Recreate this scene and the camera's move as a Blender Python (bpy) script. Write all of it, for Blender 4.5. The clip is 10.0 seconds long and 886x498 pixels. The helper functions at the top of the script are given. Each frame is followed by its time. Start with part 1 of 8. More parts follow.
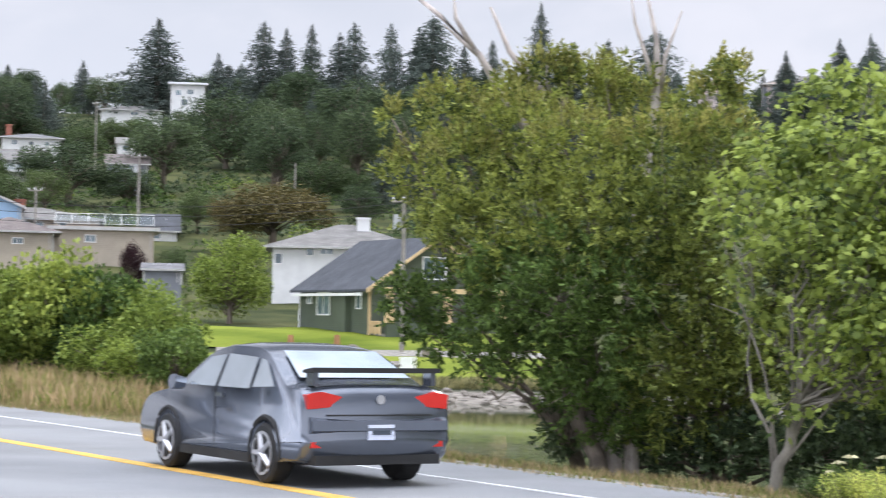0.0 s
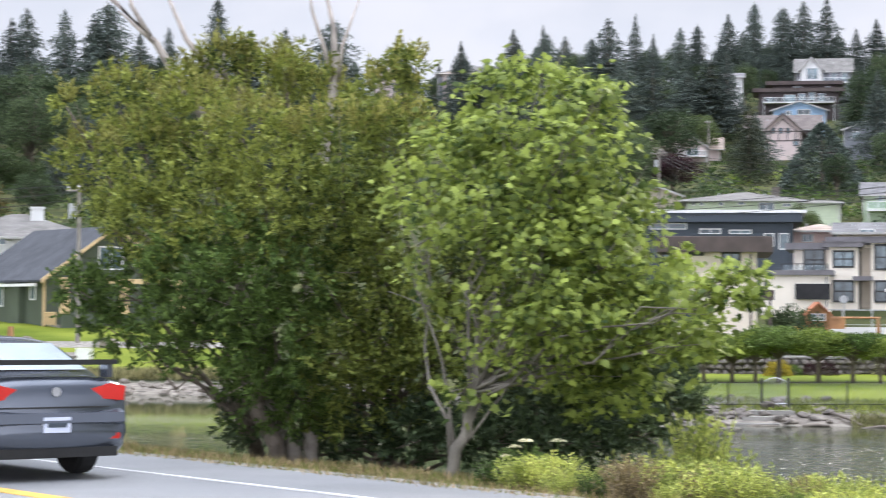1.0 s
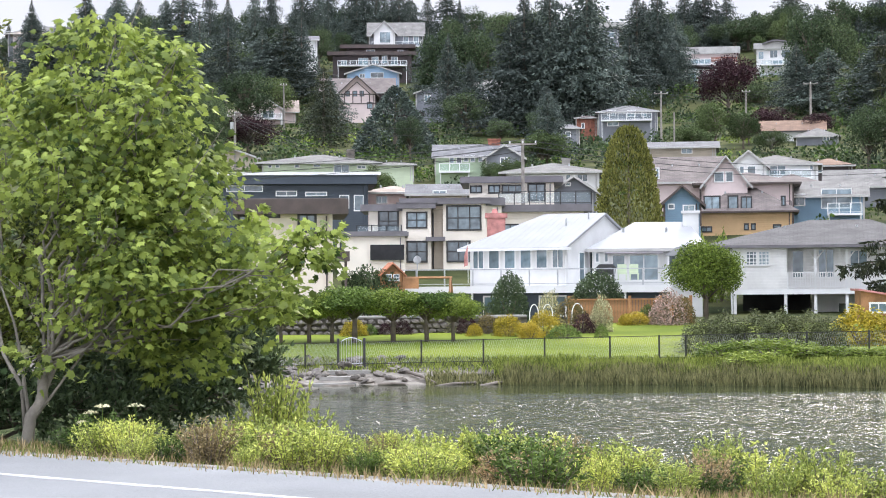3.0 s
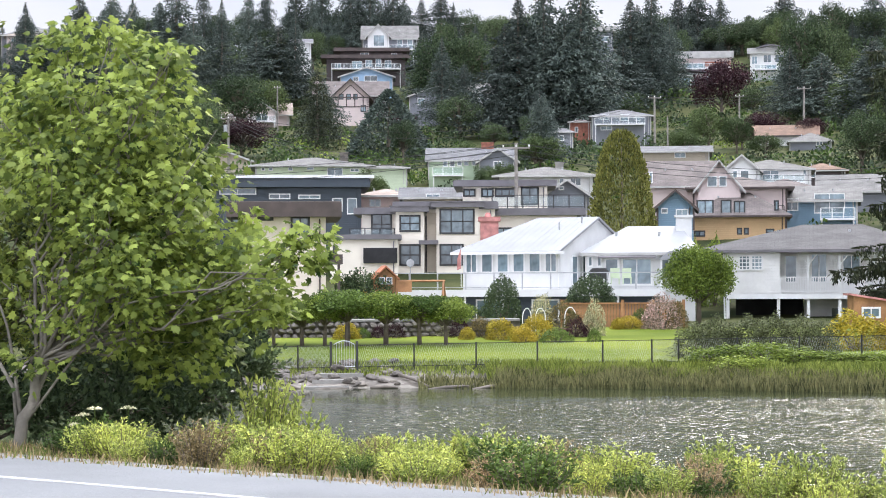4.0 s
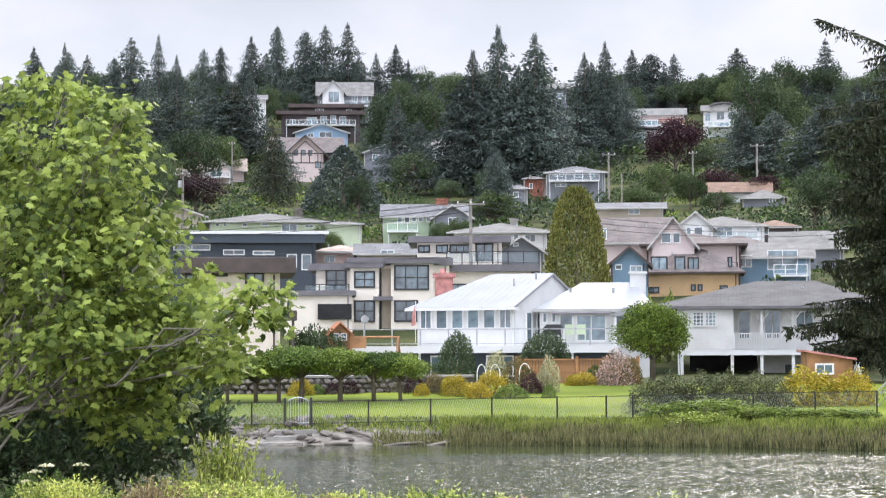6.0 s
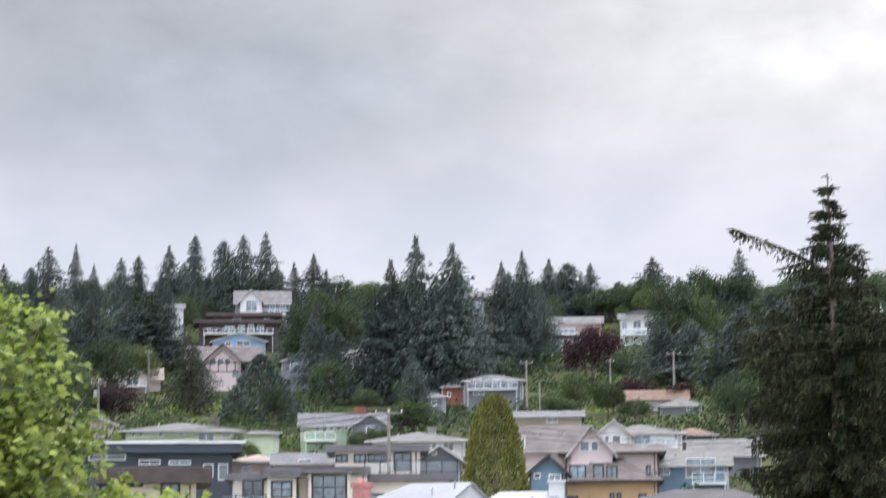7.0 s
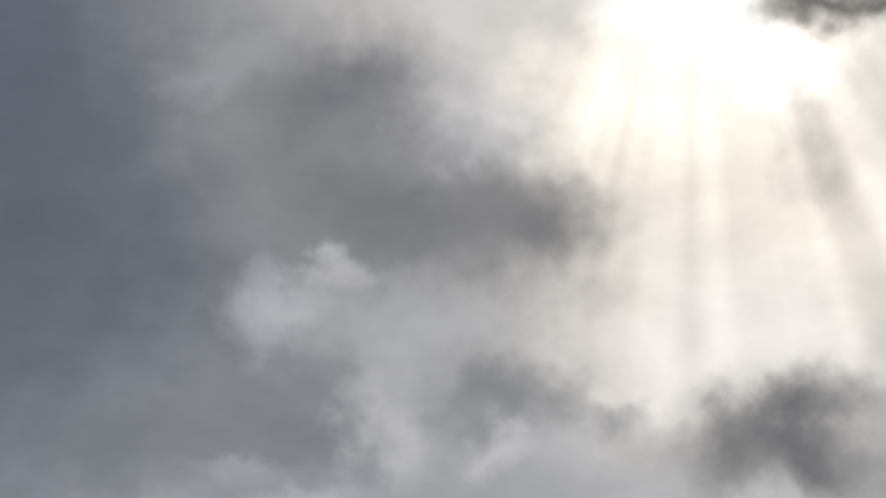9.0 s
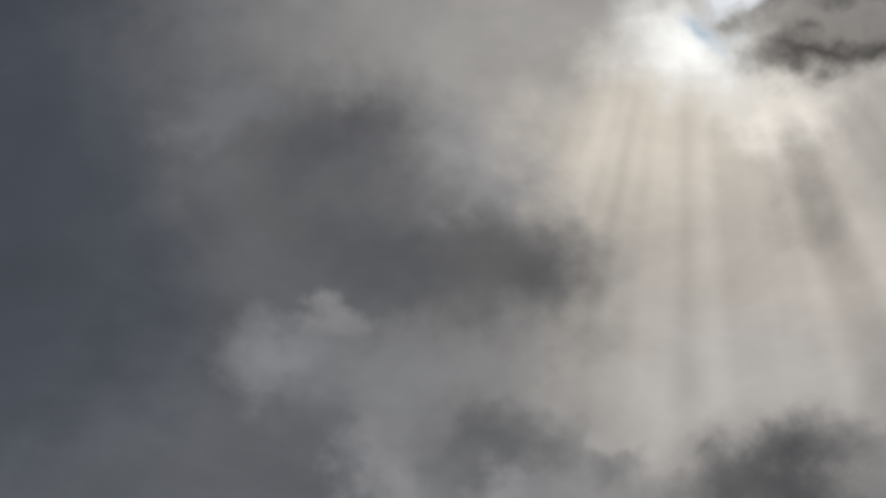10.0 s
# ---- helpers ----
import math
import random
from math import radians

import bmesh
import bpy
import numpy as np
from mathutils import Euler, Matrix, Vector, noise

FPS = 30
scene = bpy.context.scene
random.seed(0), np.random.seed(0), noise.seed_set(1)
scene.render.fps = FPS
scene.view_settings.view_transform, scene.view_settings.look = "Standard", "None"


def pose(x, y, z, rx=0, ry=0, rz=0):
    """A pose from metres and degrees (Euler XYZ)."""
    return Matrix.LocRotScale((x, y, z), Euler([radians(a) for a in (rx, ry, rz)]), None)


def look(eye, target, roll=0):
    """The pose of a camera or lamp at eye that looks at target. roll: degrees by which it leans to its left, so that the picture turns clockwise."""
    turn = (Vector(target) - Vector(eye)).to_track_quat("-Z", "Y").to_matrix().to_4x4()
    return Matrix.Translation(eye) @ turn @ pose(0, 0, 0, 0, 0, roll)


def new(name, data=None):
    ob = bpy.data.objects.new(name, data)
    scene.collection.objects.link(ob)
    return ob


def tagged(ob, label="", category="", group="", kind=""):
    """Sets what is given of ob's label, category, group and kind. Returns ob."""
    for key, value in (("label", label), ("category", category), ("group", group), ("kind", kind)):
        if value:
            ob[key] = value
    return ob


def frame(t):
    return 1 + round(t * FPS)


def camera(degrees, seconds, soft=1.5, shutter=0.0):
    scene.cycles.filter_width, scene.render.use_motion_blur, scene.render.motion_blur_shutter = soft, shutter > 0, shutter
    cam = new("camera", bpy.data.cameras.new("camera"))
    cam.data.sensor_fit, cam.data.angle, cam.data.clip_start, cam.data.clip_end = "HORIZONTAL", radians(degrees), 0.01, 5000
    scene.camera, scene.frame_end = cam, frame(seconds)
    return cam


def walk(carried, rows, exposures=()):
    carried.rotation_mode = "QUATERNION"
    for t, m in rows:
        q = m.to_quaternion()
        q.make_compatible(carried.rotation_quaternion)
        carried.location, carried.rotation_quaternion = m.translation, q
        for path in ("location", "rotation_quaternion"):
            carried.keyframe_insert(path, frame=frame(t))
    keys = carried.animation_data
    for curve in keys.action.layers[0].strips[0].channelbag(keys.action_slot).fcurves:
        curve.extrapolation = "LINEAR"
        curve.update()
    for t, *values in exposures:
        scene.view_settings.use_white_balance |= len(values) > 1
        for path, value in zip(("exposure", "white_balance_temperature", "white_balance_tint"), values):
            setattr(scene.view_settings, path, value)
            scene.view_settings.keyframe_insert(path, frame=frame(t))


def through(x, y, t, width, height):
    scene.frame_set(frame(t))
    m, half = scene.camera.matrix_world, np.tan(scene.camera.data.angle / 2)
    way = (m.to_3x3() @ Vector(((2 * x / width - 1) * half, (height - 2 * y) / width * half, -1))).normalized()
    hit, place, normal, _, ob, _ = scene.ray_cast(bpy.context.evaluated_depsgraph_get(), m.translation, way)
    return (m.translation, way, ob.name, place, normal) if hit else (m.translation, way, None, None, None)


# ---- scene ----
cam = camera(24.0, 10.0, soft=1.0, shutter=0.3)
PATH = [
    (0.0, pose(0, 0, 1.65, 92.271, -1.039, 20.801)),
    (0.5, pose(0, 0, 1.65, 92.194, -0.682, 16.554)),
    (1.0, pose(0, 0, 1.65, 92.069, -0.406, 11.995)),
    (1.5, pose(0, 0, 1.65, 92.008, -0.407, 6.985)),
    (2.0, pose(0, 0, 1.65, 91.760, -0.611, 2.838)),
    (2.5, pose(0, 0, 1.65, 91.365, -0.132, 0.854)),
    (3.0, pose(0, 0, 1.65, 91.038, 0.421, 0.416)),
    (4.5, pose(0, 0, 1.65, 91.351, -0.000, 0.000)),
    (5.0, pose(0, 0, 1.65, 91.690, -0.108, -0.362)),
    (6.5, pose(0, 0, 1.65, 94.704, 0.403, -1.815)),
    (7.0, pose(0, 0, 1.65, 98.383, 0.519, -3.260)),
    (7.5, pose(0, 0, 1.65, 102.500, 0.684, -4.736)),
    (8.0, pose(0, 0, 1.65, 106.611, 0.586, -5.750)),
    (8.5, pose(0, 0, 1.65, 110.256, 0.533, -6.549)),
    (9.0, pose(0, 0, 1.65, 113.493, 0.560, -7.189)),
    (9.5, pose(0, 0, 1.65, 115.972, 0.575, -7.266)),
    (10.0, pose(0, 0, 1.65, 114.787, 0.724, -7.255)),
]
EXPOSURES = [(0.0, 0.0), (0.8, 0.03), (1.6, 0.15), (5.2, 0.12), (6.5, 0.08), (7.0, -0.07), (7.5, -0.33), (8.0, -0.64), (8.5, -0.76), (9.0, -1.12), (9.5, -1.56), (10.0, -2.08)]
walk(cam, PATH, EXPOSURES)

# ---- world and sun ----
SUN_DIR = Vector((0.256, 0.813, 0.523)).normalized()

# brightest cloud, lit from behind, hangs a little below the sun
GLOW_DIR = Vector((0.251, 0.861, 0.442)).normalized()


def build_world():
    w = bpy.data.worlds.new("overcast_sky")
    scene.world = w
    w.use_nodes = True
    nt = w.node_tree
    nt.nodes.clear()
    N, L = nt.nodes.new, nt.links.new

    def math_node(op, a, b=None, clamp=False):
        m = N("ShaderNodeMath")
        m.operation, m.use_clamp = op, clamp
        for i, v in enumerate((a, b)):
            if v is None:
                continue
            if isinstance(v, (int, float)):
                m.inputs[i].default_value = v
            else:
                L(v, m.inputs[i])
        return m.outputs[0]

    def mix(fac, a, b, mode="MIX"):
        m = N("ShaderNodeMix")
        m.data_type, m.blend_type = "RGBA", mode
        for sock, v in ((m.inputs[0], fac), (m.inputs[6], a), (m.inputs[7], b)):
            if isinstance(v, (int, float)):
                sock.default_value = v
            elif isinstance(v, tuple):
                sock.default_value = (*v, 1)
            else:
                L(v, sock)
        return m.outputs[2]

    tc = N("ShaderNodeTexCoord")
    ray = tc.outputs["Generated"]
    sep = N("ShaderNodeSeparateXYZ")
    L(ray, sep.inputs[0])
    up = math_node("MAXIMUM", sep.outputs[2], 0.0)
    def fbm(scale, detail, rough, dist, off):
        mp = N("ShaderNodeMapping")
        L(ray, mp.inputs[0])
        mp.inputs["Scale"].default_value = (1, 1, 1.75)
        mp.inputs["Location"].default_value = off
        n = N("ShaderNodeTexNoise")
        n.inputs["Scale"].default_value = scale
        n.inputs["Detail"].default_value = detail
        n.inputs["Roughness"].default_value = rough
        n.inputs["Distortion"].default_value = dist
        L(mp.outputs[0], n.inputs[0])
        return n.outputs["Fac"]

    big = fbm(7.0, 3, 0.45, 0.2, (0.55, 0.9, 0.3))
    small = fbm(20.0, 4, 0.55, 0.3, (3.1, 1.7, 0))
    cloud = math_node("ADD", math_node("MULTIPLY", big, 0.72), math_node("MULTIPLY", small, 0.28))
    ramp = N("ShaderNodeMapRange")
    ramp.inputs[1].default_value, ramp.inputs[2].default_value = 0.34, 0.64
    ramp.interpolation_type = "SMOOTHERSTEP"
    L(cloud, ramp.inputs[0])
    cover = ramp.outputs[0]
    # dim cloud bellies in front, thinner and brighter cloud towards the zenith
    def ramp_up(a, c, lo, hi):
        r = N("ShaderNodeMapRange")
        r.interpolation_type = "SMOOTHSTEP"
        for i, val in enumerate((a, c, lo, hi)):
            r.inputs[i + 1].default_value = val
        L(up, r.inputs[0])
        return r.outputs[0]

    lum = math_node("ADD", ramp_up(0.06, 0.35, 0.86, 1.12), ramp_up(0.5, 0.95, 0.0, 4.3))
    # the sky on the far side of the sun is open and bright
    back = N("ShaderNodeMapRange")
    back.interpolation_type = "SMOOTHSTEP"
    for i, val in enumerate((0.35, -0.7, 0.0, 2.0)):
        back.inputs[i + 1].default_value = val
    L(sep.outputs[1], back.inputs[0])
    lum = math_node("ADD", lum, back.outputs[0])
    low = ramp_up(0.1, 0.4, 0.0, 1.0)
    dark = mix(low, (0.905, 0.95, 1.10), (0.36, 0.41, 0.50))
    grey = mix(cover, dark, (1.01, 1.03, 1.165))
    # the sun behind the clouds
    dot = N("ShaderNodeVectorMath")
    dot.operation = "DOT_PRODUCT"
    L(ray, dot.inputs[0])
    dot.inputs[1].default_value = SUN_DIR
    near = math_node("MAXIMUM", dot.outputs["Value"], 0.0)
    dot2 = N("ShaderNodeVectorMath")
    dot2.operation = "DOT_PRODUCT"
    L(ray, dot2.inputs[0])
    dot2.inputs[1].default_value = GLOW_DIR
    wide = math_node("MULTIPLY", math_node("POWER", math_node("MAXIMUM", dot2.outputs["Value"], 0.0), 130.0), 3.3)
    core = math_node("MULTIPLY", math_node("POWER", near, 1500.0), 4.0)
    glow = math_node("ADD", wide, core)
    glow = math_node("MULTIPLY", glow, math_node("ADD", math_node("MULTIPLY", cover, 0.7), 0.3))
    # cloud away from the sun is duller
    aside = N("ShaderNodeMapRange")
    aside.interpolation_type = "SMOOTHSTEP"
    for i, val in enumerate((0.92, 0.99, 0.3, 1.0)):
        aside.inputs[i + 1].default_value = val
    L(dot2.outputs["Value"], aside.inputs[0])
    dull = N("ShaderNodeMix")
    dull.inputs[2].default_value = 1.0
    L(math_node("MULTIPLY", low, ramp_up(0.5, 0.7, 1.0, 0.0)), dull.inputs[0])
    L(aside.outputs[0], dull.inputs[3])
    lum = math_node("MULTIPLY", lum, dull.outputs[0])
    base = N("ShaderNodeVectorMath")
    base.operation = "SCALE"
    L(grey, base.inputs[0])
    L(lum, base.inputs["Scale"])
    warm = N("ShaderNodeVectorMath")
    warm.operation = "SCALE"
    warm.inputs[0].default_value = (1.0, 0.87, 0.73)
    L(glow, warm.inputs["Scale"])
    both = N("ShaderNodeVectorMath")
    both.operation = "ADD"
    L(base.outputs[0], both.inputs[0])
    L(warm.outputs[0], both.inputs[1])
    # the cloud deck on the sun's side, laid out in degrees to the right of and above a point 23.5 degrees up
    SIDE = Vector((0.9921, -0.1251, 0.0)).normalized()
    AHEAD = Vector((0.1147, 0.9099, 0.3987)).normalized()
    OVER = SIDE.cross(AHEAD)

    def along(axis):
        n = N("ShaderNodeVectorMath")
        n.operation = "DOT_PRODUCT"
        L(ray, n.inputs[0])
        n.inputs[1].default_value = axis
        return n.outputs["Value"]

    depth = math_node("MAXIMUM", along(AHEAD), 0.15)
    deg_u = math_node("MULTIPLY", math_node("DIVIDE", along(SIDE), depth), 57.3)
    deg_v = math_node("MULTIPLY", math_node("DIVIDE", along(OVER), depth), 57.3)
    flat_uv = N("ShaderNodeCombineXYZ")
    L(deg_u, flat_uv.inputs[0])
    L(deg_v, flat_uv.inputs[1])
    # ragged cloud edges: the layout is stirred at two scales
    uv = flat_uv.outputs[0]
    for size, amount in ((0.22, 4.2), (0.7, 2.0), (2.2, 0.5)):
        n = N("ShaderNodeTexNoise")
        n.inputs["Scale"].default_value, n.inputs["Detail"].default_value = size, 3
        L(flat_uv.outputs[0], n.inputs[0])
        off = N("ShaderNodeVectorMath")
        off.operation = "SUBTRACT"
        L(n.outputs["Color"], off.inputs[0])
        off.inputs[1].default_value = (0.5, 0.5, 0.5)
        amp = N("ShaderNodeVectorMath")
        amp.operation = "MULTIPLY_ADD"
        L(off.outputs[0], amp.inputs[0])
        amp.inputs[1].default_value = (amount, amount, 0)
        L(uv, amp.inputs[2])
        uv = amp.outputs[0]

    def span(value, a, c, lo=0.0, hi=1.0):
        r = N("ShaderNodeMapRange")
        r.interpolation_type = "SMOOTHSTEP"
        for i, val in enumerate((a, c, lo, hi)):
            r.inputs[i + 1].default_value = val
        L(value, r.inputs[0])
        return r.outputs[0]

    split = N("ShaderNodeSeparateXYZ")
    L(uv, split.inputs[0])
    wu, wv = split.outputs[0], split.outputs[1]
    lower = mix(span(wu, -13, 11), (0.54, 0.57, 0.64), (0.98, 0.98, 1.02))
    upper = mix(span(wu, -12, 7), (0.23, 0.265, 0.335), (1.05, 1.03, 1.02))
    deck = mix(span(wv, -8, 1), lower, upper)

    def mass(colour, fac, u0, v0, a, b):
        """One cloud mass: its middle and half-widths in degrees."""
        nonlocal deck
        d = N("ShaderNodeVectorMath")
        d.operation = "SUBTRACT"
        L(uv, d.inputs[0])
        d.inputs[1].default_value = (u0, v0, 0)
        q = N("ShaderNodeVectorMath")
        q.operation = "MULTIPLY"
        L(d.outputs[0], q.inputs[0])
        q.inputs[1].default_value = (1 / a, 1 / b, 0)
        ln = N("ShaderNodeVectorMath")
        ln.operation = "LENGTH"
        L(q.outputs[0], ln.inputs[0])
        deck = mix(span(ln.outputs["Value"], 1.4, 0.0, 0.0, min(1.0, fac * 1.12)), deck, colour)

    # thin bright cloud under the sun, then the darker heaps before it
    mass((1.6, 1.54, 1.48), 0.95, 6.5, 6.5, 12.5, 6.5)
    mass((2.2, 2.03, 1.83), 1.0, 9.3, 1.0, 7.4, 7.2)
    mass((1.9, 1.82, 1.74), 0.8, 9.0, -3.0, 4.5, 2.5)
    mass((1.35, 1.33, 1.35), 0.9, 1.0, 3.1, 2.4, 1.5)
    mass((0.26, 0.295, 0.36), 0.7, -11.5, 1.0, 5.5, 6.5)
    mass((0.40, 0.41, 0.45), 0.95, -2.6, 4.0, 3.4, 2.3)
    mass((0.38, 0.395, 0.43), 1.0, -1.2, 1.1, 4.2, 2.4)
    mass((0.46, 0.46, 0.48), 0.95, 2.3, 0.5, 2.7, 2.4)
    mass((0.92, 0.93, 0.97), 0.75, -0.5, -2.0, 3.2, 1.7)
    mass((1.0, 1.01, 1.07), 0.85, -4.6, -1.4, 1.7, 1.2)
    mass((1.0, 1.0, 1.04), 0.8, -2.9, -0.5, 1.3, 0.6)
    mass((0.44, 0.46, 0.51), 0.9, -4.4, -4.3, 3.2, 1.9)
    mass((1.15, 1.15, 1.2), 0.85, -1.5, -4.7, 1.1, 1.9)
    mass((0.50, 0.51, 0.53), 0.9, 2.0, -4.1, 2.0, 1.2)
    mass((1.2, 1.2, 1.24), 0.8, 1.6, -5.7, 1.3, 0.7)
    mass((0.66, 0.66, 0.68), 0.7, 5.2, -4.5, 1.2, 0.7)
    mass((0.34, 0.345, 0.365), 0.95, 9.8, -5.5, 3.8, 1.5)
    mass((1.25, 1.23, 1.24), 0.8, 9.6, -7.4, 3.0, 0.8)
    mass((0.72, 0.74, 0.80), 0.6, -5.8, 4.9, 2.2, 0.6)
    mass((0.40, 0.43, 0.48), 0.7, -9.0, -5.5, 2.6, 1.1)
    mass((0.80, 0.83, 0.88), 0.6, -5.6, -5.7, 1.5, 0.5)
    mass((0.78, 0.82, 0.86), 0.6, -8.6, -7.4, 1.8, 0.7)
    mass((1.15, 1.15, 1.2), 0.7, -3.7, -6.7, 1.3, 0.6)
    mass((1.08, 1.08, 1.12), 0.6, 6.7, -10.0, 3.4, 0.9)
    mass((0.55, 0.60, 0.69), 0.7, -9.0, -11.8, 7.5, 2.8)
    # warm heart of the glow, the gap where the sun stands, torn dark scraps beside it
    mass((2.8, 2.55, 2.2), 0.85, 6.0, 4.4, 3.2, 2.8)
    mass((1.35, 1.25, 1.13), 0.7, 10.3, 2.6, 1.4, 1.1)
    mass((4.4, 4.4, 4.3), 1.0, 7.0, 6.9, 2.6, 1.9)
    mass((3.6, 3.4, 3.1), 0.8, 9.6, 5.0, 2.2, 1.0)
    mass((0.27, 0.265, 0.26), 0.95, 11.6, 8.8, 3.2, 1.7)
    mass((0.33, 0.315, 0.30), 0.9, 11.2, 6.6, 2.4, 0.75)
    mass((1.9, 2.35, 2.8), 0.8, 8.0, 7.5, 1.0, 0.6)
    mass((3.4, 3.55, 3.7), 0.9, 8.5, 8.7, 0.8, 0.6)
    # sunbeams fan downwards from the gap
    fan = math_node("ADD", math_node("ARCTAN2", math_node("SUBTRACT", deg_u, 7.2), math_node("SUBTRACT", 12.0, deg_v)), 3.37)
    beam = N("ShaderNodeTexNoise")
    beam.noise_dimensions = "1D"
    beam.inputs["Scale"].default_value, beam.inputs["Detail"].default_value = 9.0, 1
    L(fan, beam.inputs["W"])
    beam_fac = math_node("MULTIPLY", span(deg_u, 2.5, 5.5), math_node("MULTIPLY", span(deg_v, 6.5, 3.5), span(deg_v, -7, -3)))
    beam_gain = math_node("ADD", 1.0, math_node("MULTIPLY", math_node("SUBTRACT", beam.outputs["Fac"], 0.5), math_node("MULTIPLY", beam_fac, 0.5)))
    fine = fbm(26.0, 4, 0.5, 0.2, (1.3, 0.2, 2.0))
    gain = math_node("MULTIPLY", beam_gain, math_node("ADD", 0.62, math_node("ADD", math_node("MULTIPLY", fine, 0.3), math_node("MULTIPLY", fbm(9.0, 5, 0.6, 0.4, (4.3, 2.2, 1.0)), 0.46))))
    lit = N("ShaderNodeVectorMath")
    lit.operation = "SCALE"
    L(deck, lit.inputs[0])
    L(gain, lit.inputs["Scale"])
    inside = math_node("MULTIPLY", span(deg_v, -15.5, -10.5), span(deg_v, 14, 10.5))
    inside = math_node("MULTIPLY", inside, math_node("MULTIPLY", span(deg_u, -20, -15), span(deg_u, 20, 15)))
    inside = math_node("MULTIPLY", inside, span(along(AHEAD), 0.7, 0.85))
    clouds = mix(inside, both.outputs[0], lit.outputs[0])
    sky = N("ShaderNodeTexSky")
    sky.sky_type, sky.sun_disc = "NISHITA", False
    sky.sun_elevation = math.asin(SUN_DIR.z)
    sky.sun_rotation = math.atan2(SUN_DIR.x, SUN_DIR.y)
    bg_sky, bg_cloud = N("ShaderNodeBackground"), N("ShaderNodeBackground")
    L(sky.outputs[0], bg_sky.inputs[0])
    bg_sky.inputs[1].default_value = 0.05
    L(clouds, bg_cloud.inputs[0])
    bg_cloud.inputs[1].default_value = 1.0
    mx = N("ShaderNodeMixShader")
    mx.inputs[0].default_value = 0.94
    L(bg_sky.outputs[0], mx.inputs[1])
    L(bg_cloud.outputs[0], mx.inputs[2])
    out = N("ShaderNodeOutputWorld")
    L(mx.outputs[0], out.inputs[0])


build_world()
sun = new("sun", bpy.data.lights.new("sun", "SUN"))
sun.data.energy, sun.data.angle, sun.data.color = 1.3, radians(12), (1.0, 0.93, 0.84)
sun.matrix_world = look(SUN_DIR * 100, (0, 0, 0))


# ---- materials ----
def surface(name, colour, rough=0.7, scale=3.0, vary=0.25, bump=0.2, metal=0.0, fine=9.0, second=None, spread=0.0, spec=0.5):
    """A surface with stains at one scale and grain at a finer one; second: a colour that the stains run to."""
    m = bpy.data.materials.new(name)
    m.use_nodes = True
    nt = m.node_tree
    N, L = nt.nodes.new, nt.links.new
    p = nt.nodes["Principled BSDF"]
    p.inputs["Roughness"].default_value, p.inputs["Metallic"].default_value = rough, metal
    p.inputs["Specular IOR Level"].default_value = spec
    tc = N("ShaderNodeTexCoord")
    a, b = N("ShaderNodeTexNoise"), N("ShaderNodeTexNoise")
    for n, s, d in ((a, scale, 4), (b, scale * fine, 6)):
        n.inputs["Scale"].default_value, n.inputs["Detail"].default_value = s, d
        L(tc.outputs["Object"], n.inputs[0])
    ramp = N("ShaderNodeValToRGB")
    lo = tuple(c * (1 - vary) for c in colour)
    hi = second or tuple(min(1, c * (1 + vary)) for c in colour)
    ramp.color_ramp.elements[0].position, ramp.color_ramp.elements[0].color = 0.36, (*lo, 1)
    ramp.color_ramp.elements[1].position, ramp.color_ramp.elements[1].color = 0.64, (*hi, 1)
    L(a.outputs["Fac"], ramp.inputs[0])
    mul = N("ShaderNodeMapRange")
    mul.inputs[3].default_value, mul.inputs[4].default_value = 1 - vary * 0.7, 1 + vary * 0.7
    L(b.outputs["Fac"], mul.inputs[0])
    sc = N("ShaderNodeVectorMath")
    sc.operation = "SCALE"
    L(ramp.outputs[0], sc.inputs[0])
    L(mul.outputs[0], sc.inputs["Scale"])
    col = sc.outputs[0]
    if spread:
        info = N("ShaderNodeObjectInfo")
        hsv = N("ShaderNodeHueSaturation")
        mr = N("ShaderNodeMapRange")
        mr.inputs[3].default_value, mr.inputs[4].default_value = 1 - spread, 1 + spread
        L(info.outputs["Random"], mr.inputs[0])
        L(mr.outputs[0], hsv.inputs["Value"])
        L(col, hsv.inputs["Color"])
        col = hsv.outputs[0]
    L(col, p.inputs["Base Color"])
    if bump:
        bp = N("ShaderNodeBump")
        bp.inputs["Strength"].default_value, bp.inputs["Distance"].default_value = bump, 0.05
        L(b.outputs["Fac"], bp.inputs["Height"])
        L(bp.outputs[0], p.inputs["Normal"])
    return m


def siding(name, colour, step=0.18, rough=0.6, vary=0.08):
    """Painted lap boards: the relief of the laps, light dirt on the paint."""
    m = surface(name, colour, rough, 0.6, vary, 0.0)
    nt = m.node_tree
    N, L = nt.nodes.new, nt.links.new
    tc = N("ShaderNodeTexCoord")
    wv = N("ShaderNodeTexWave")
    wv.wave_type, wv.bands_direction, wv.wave_profile = "BANDS", "Z", "SAW"
    wv.inputs["Scale"].default_value = 0.314 / step
    L(tc.outputs["Object"], wv.inputs[0])
    bp = N("ShaderNodeBump")
    bp.inputs["Strength"].default_value, bp.inputs["Distance"].default_value = 0.6, 0.02
    L(wv.outputs["Fac"], bp.inputs["Height"])
    L(bp.outputs[0], nt.nodes["Principled BSDF"].inputs["Normal"])
    return m


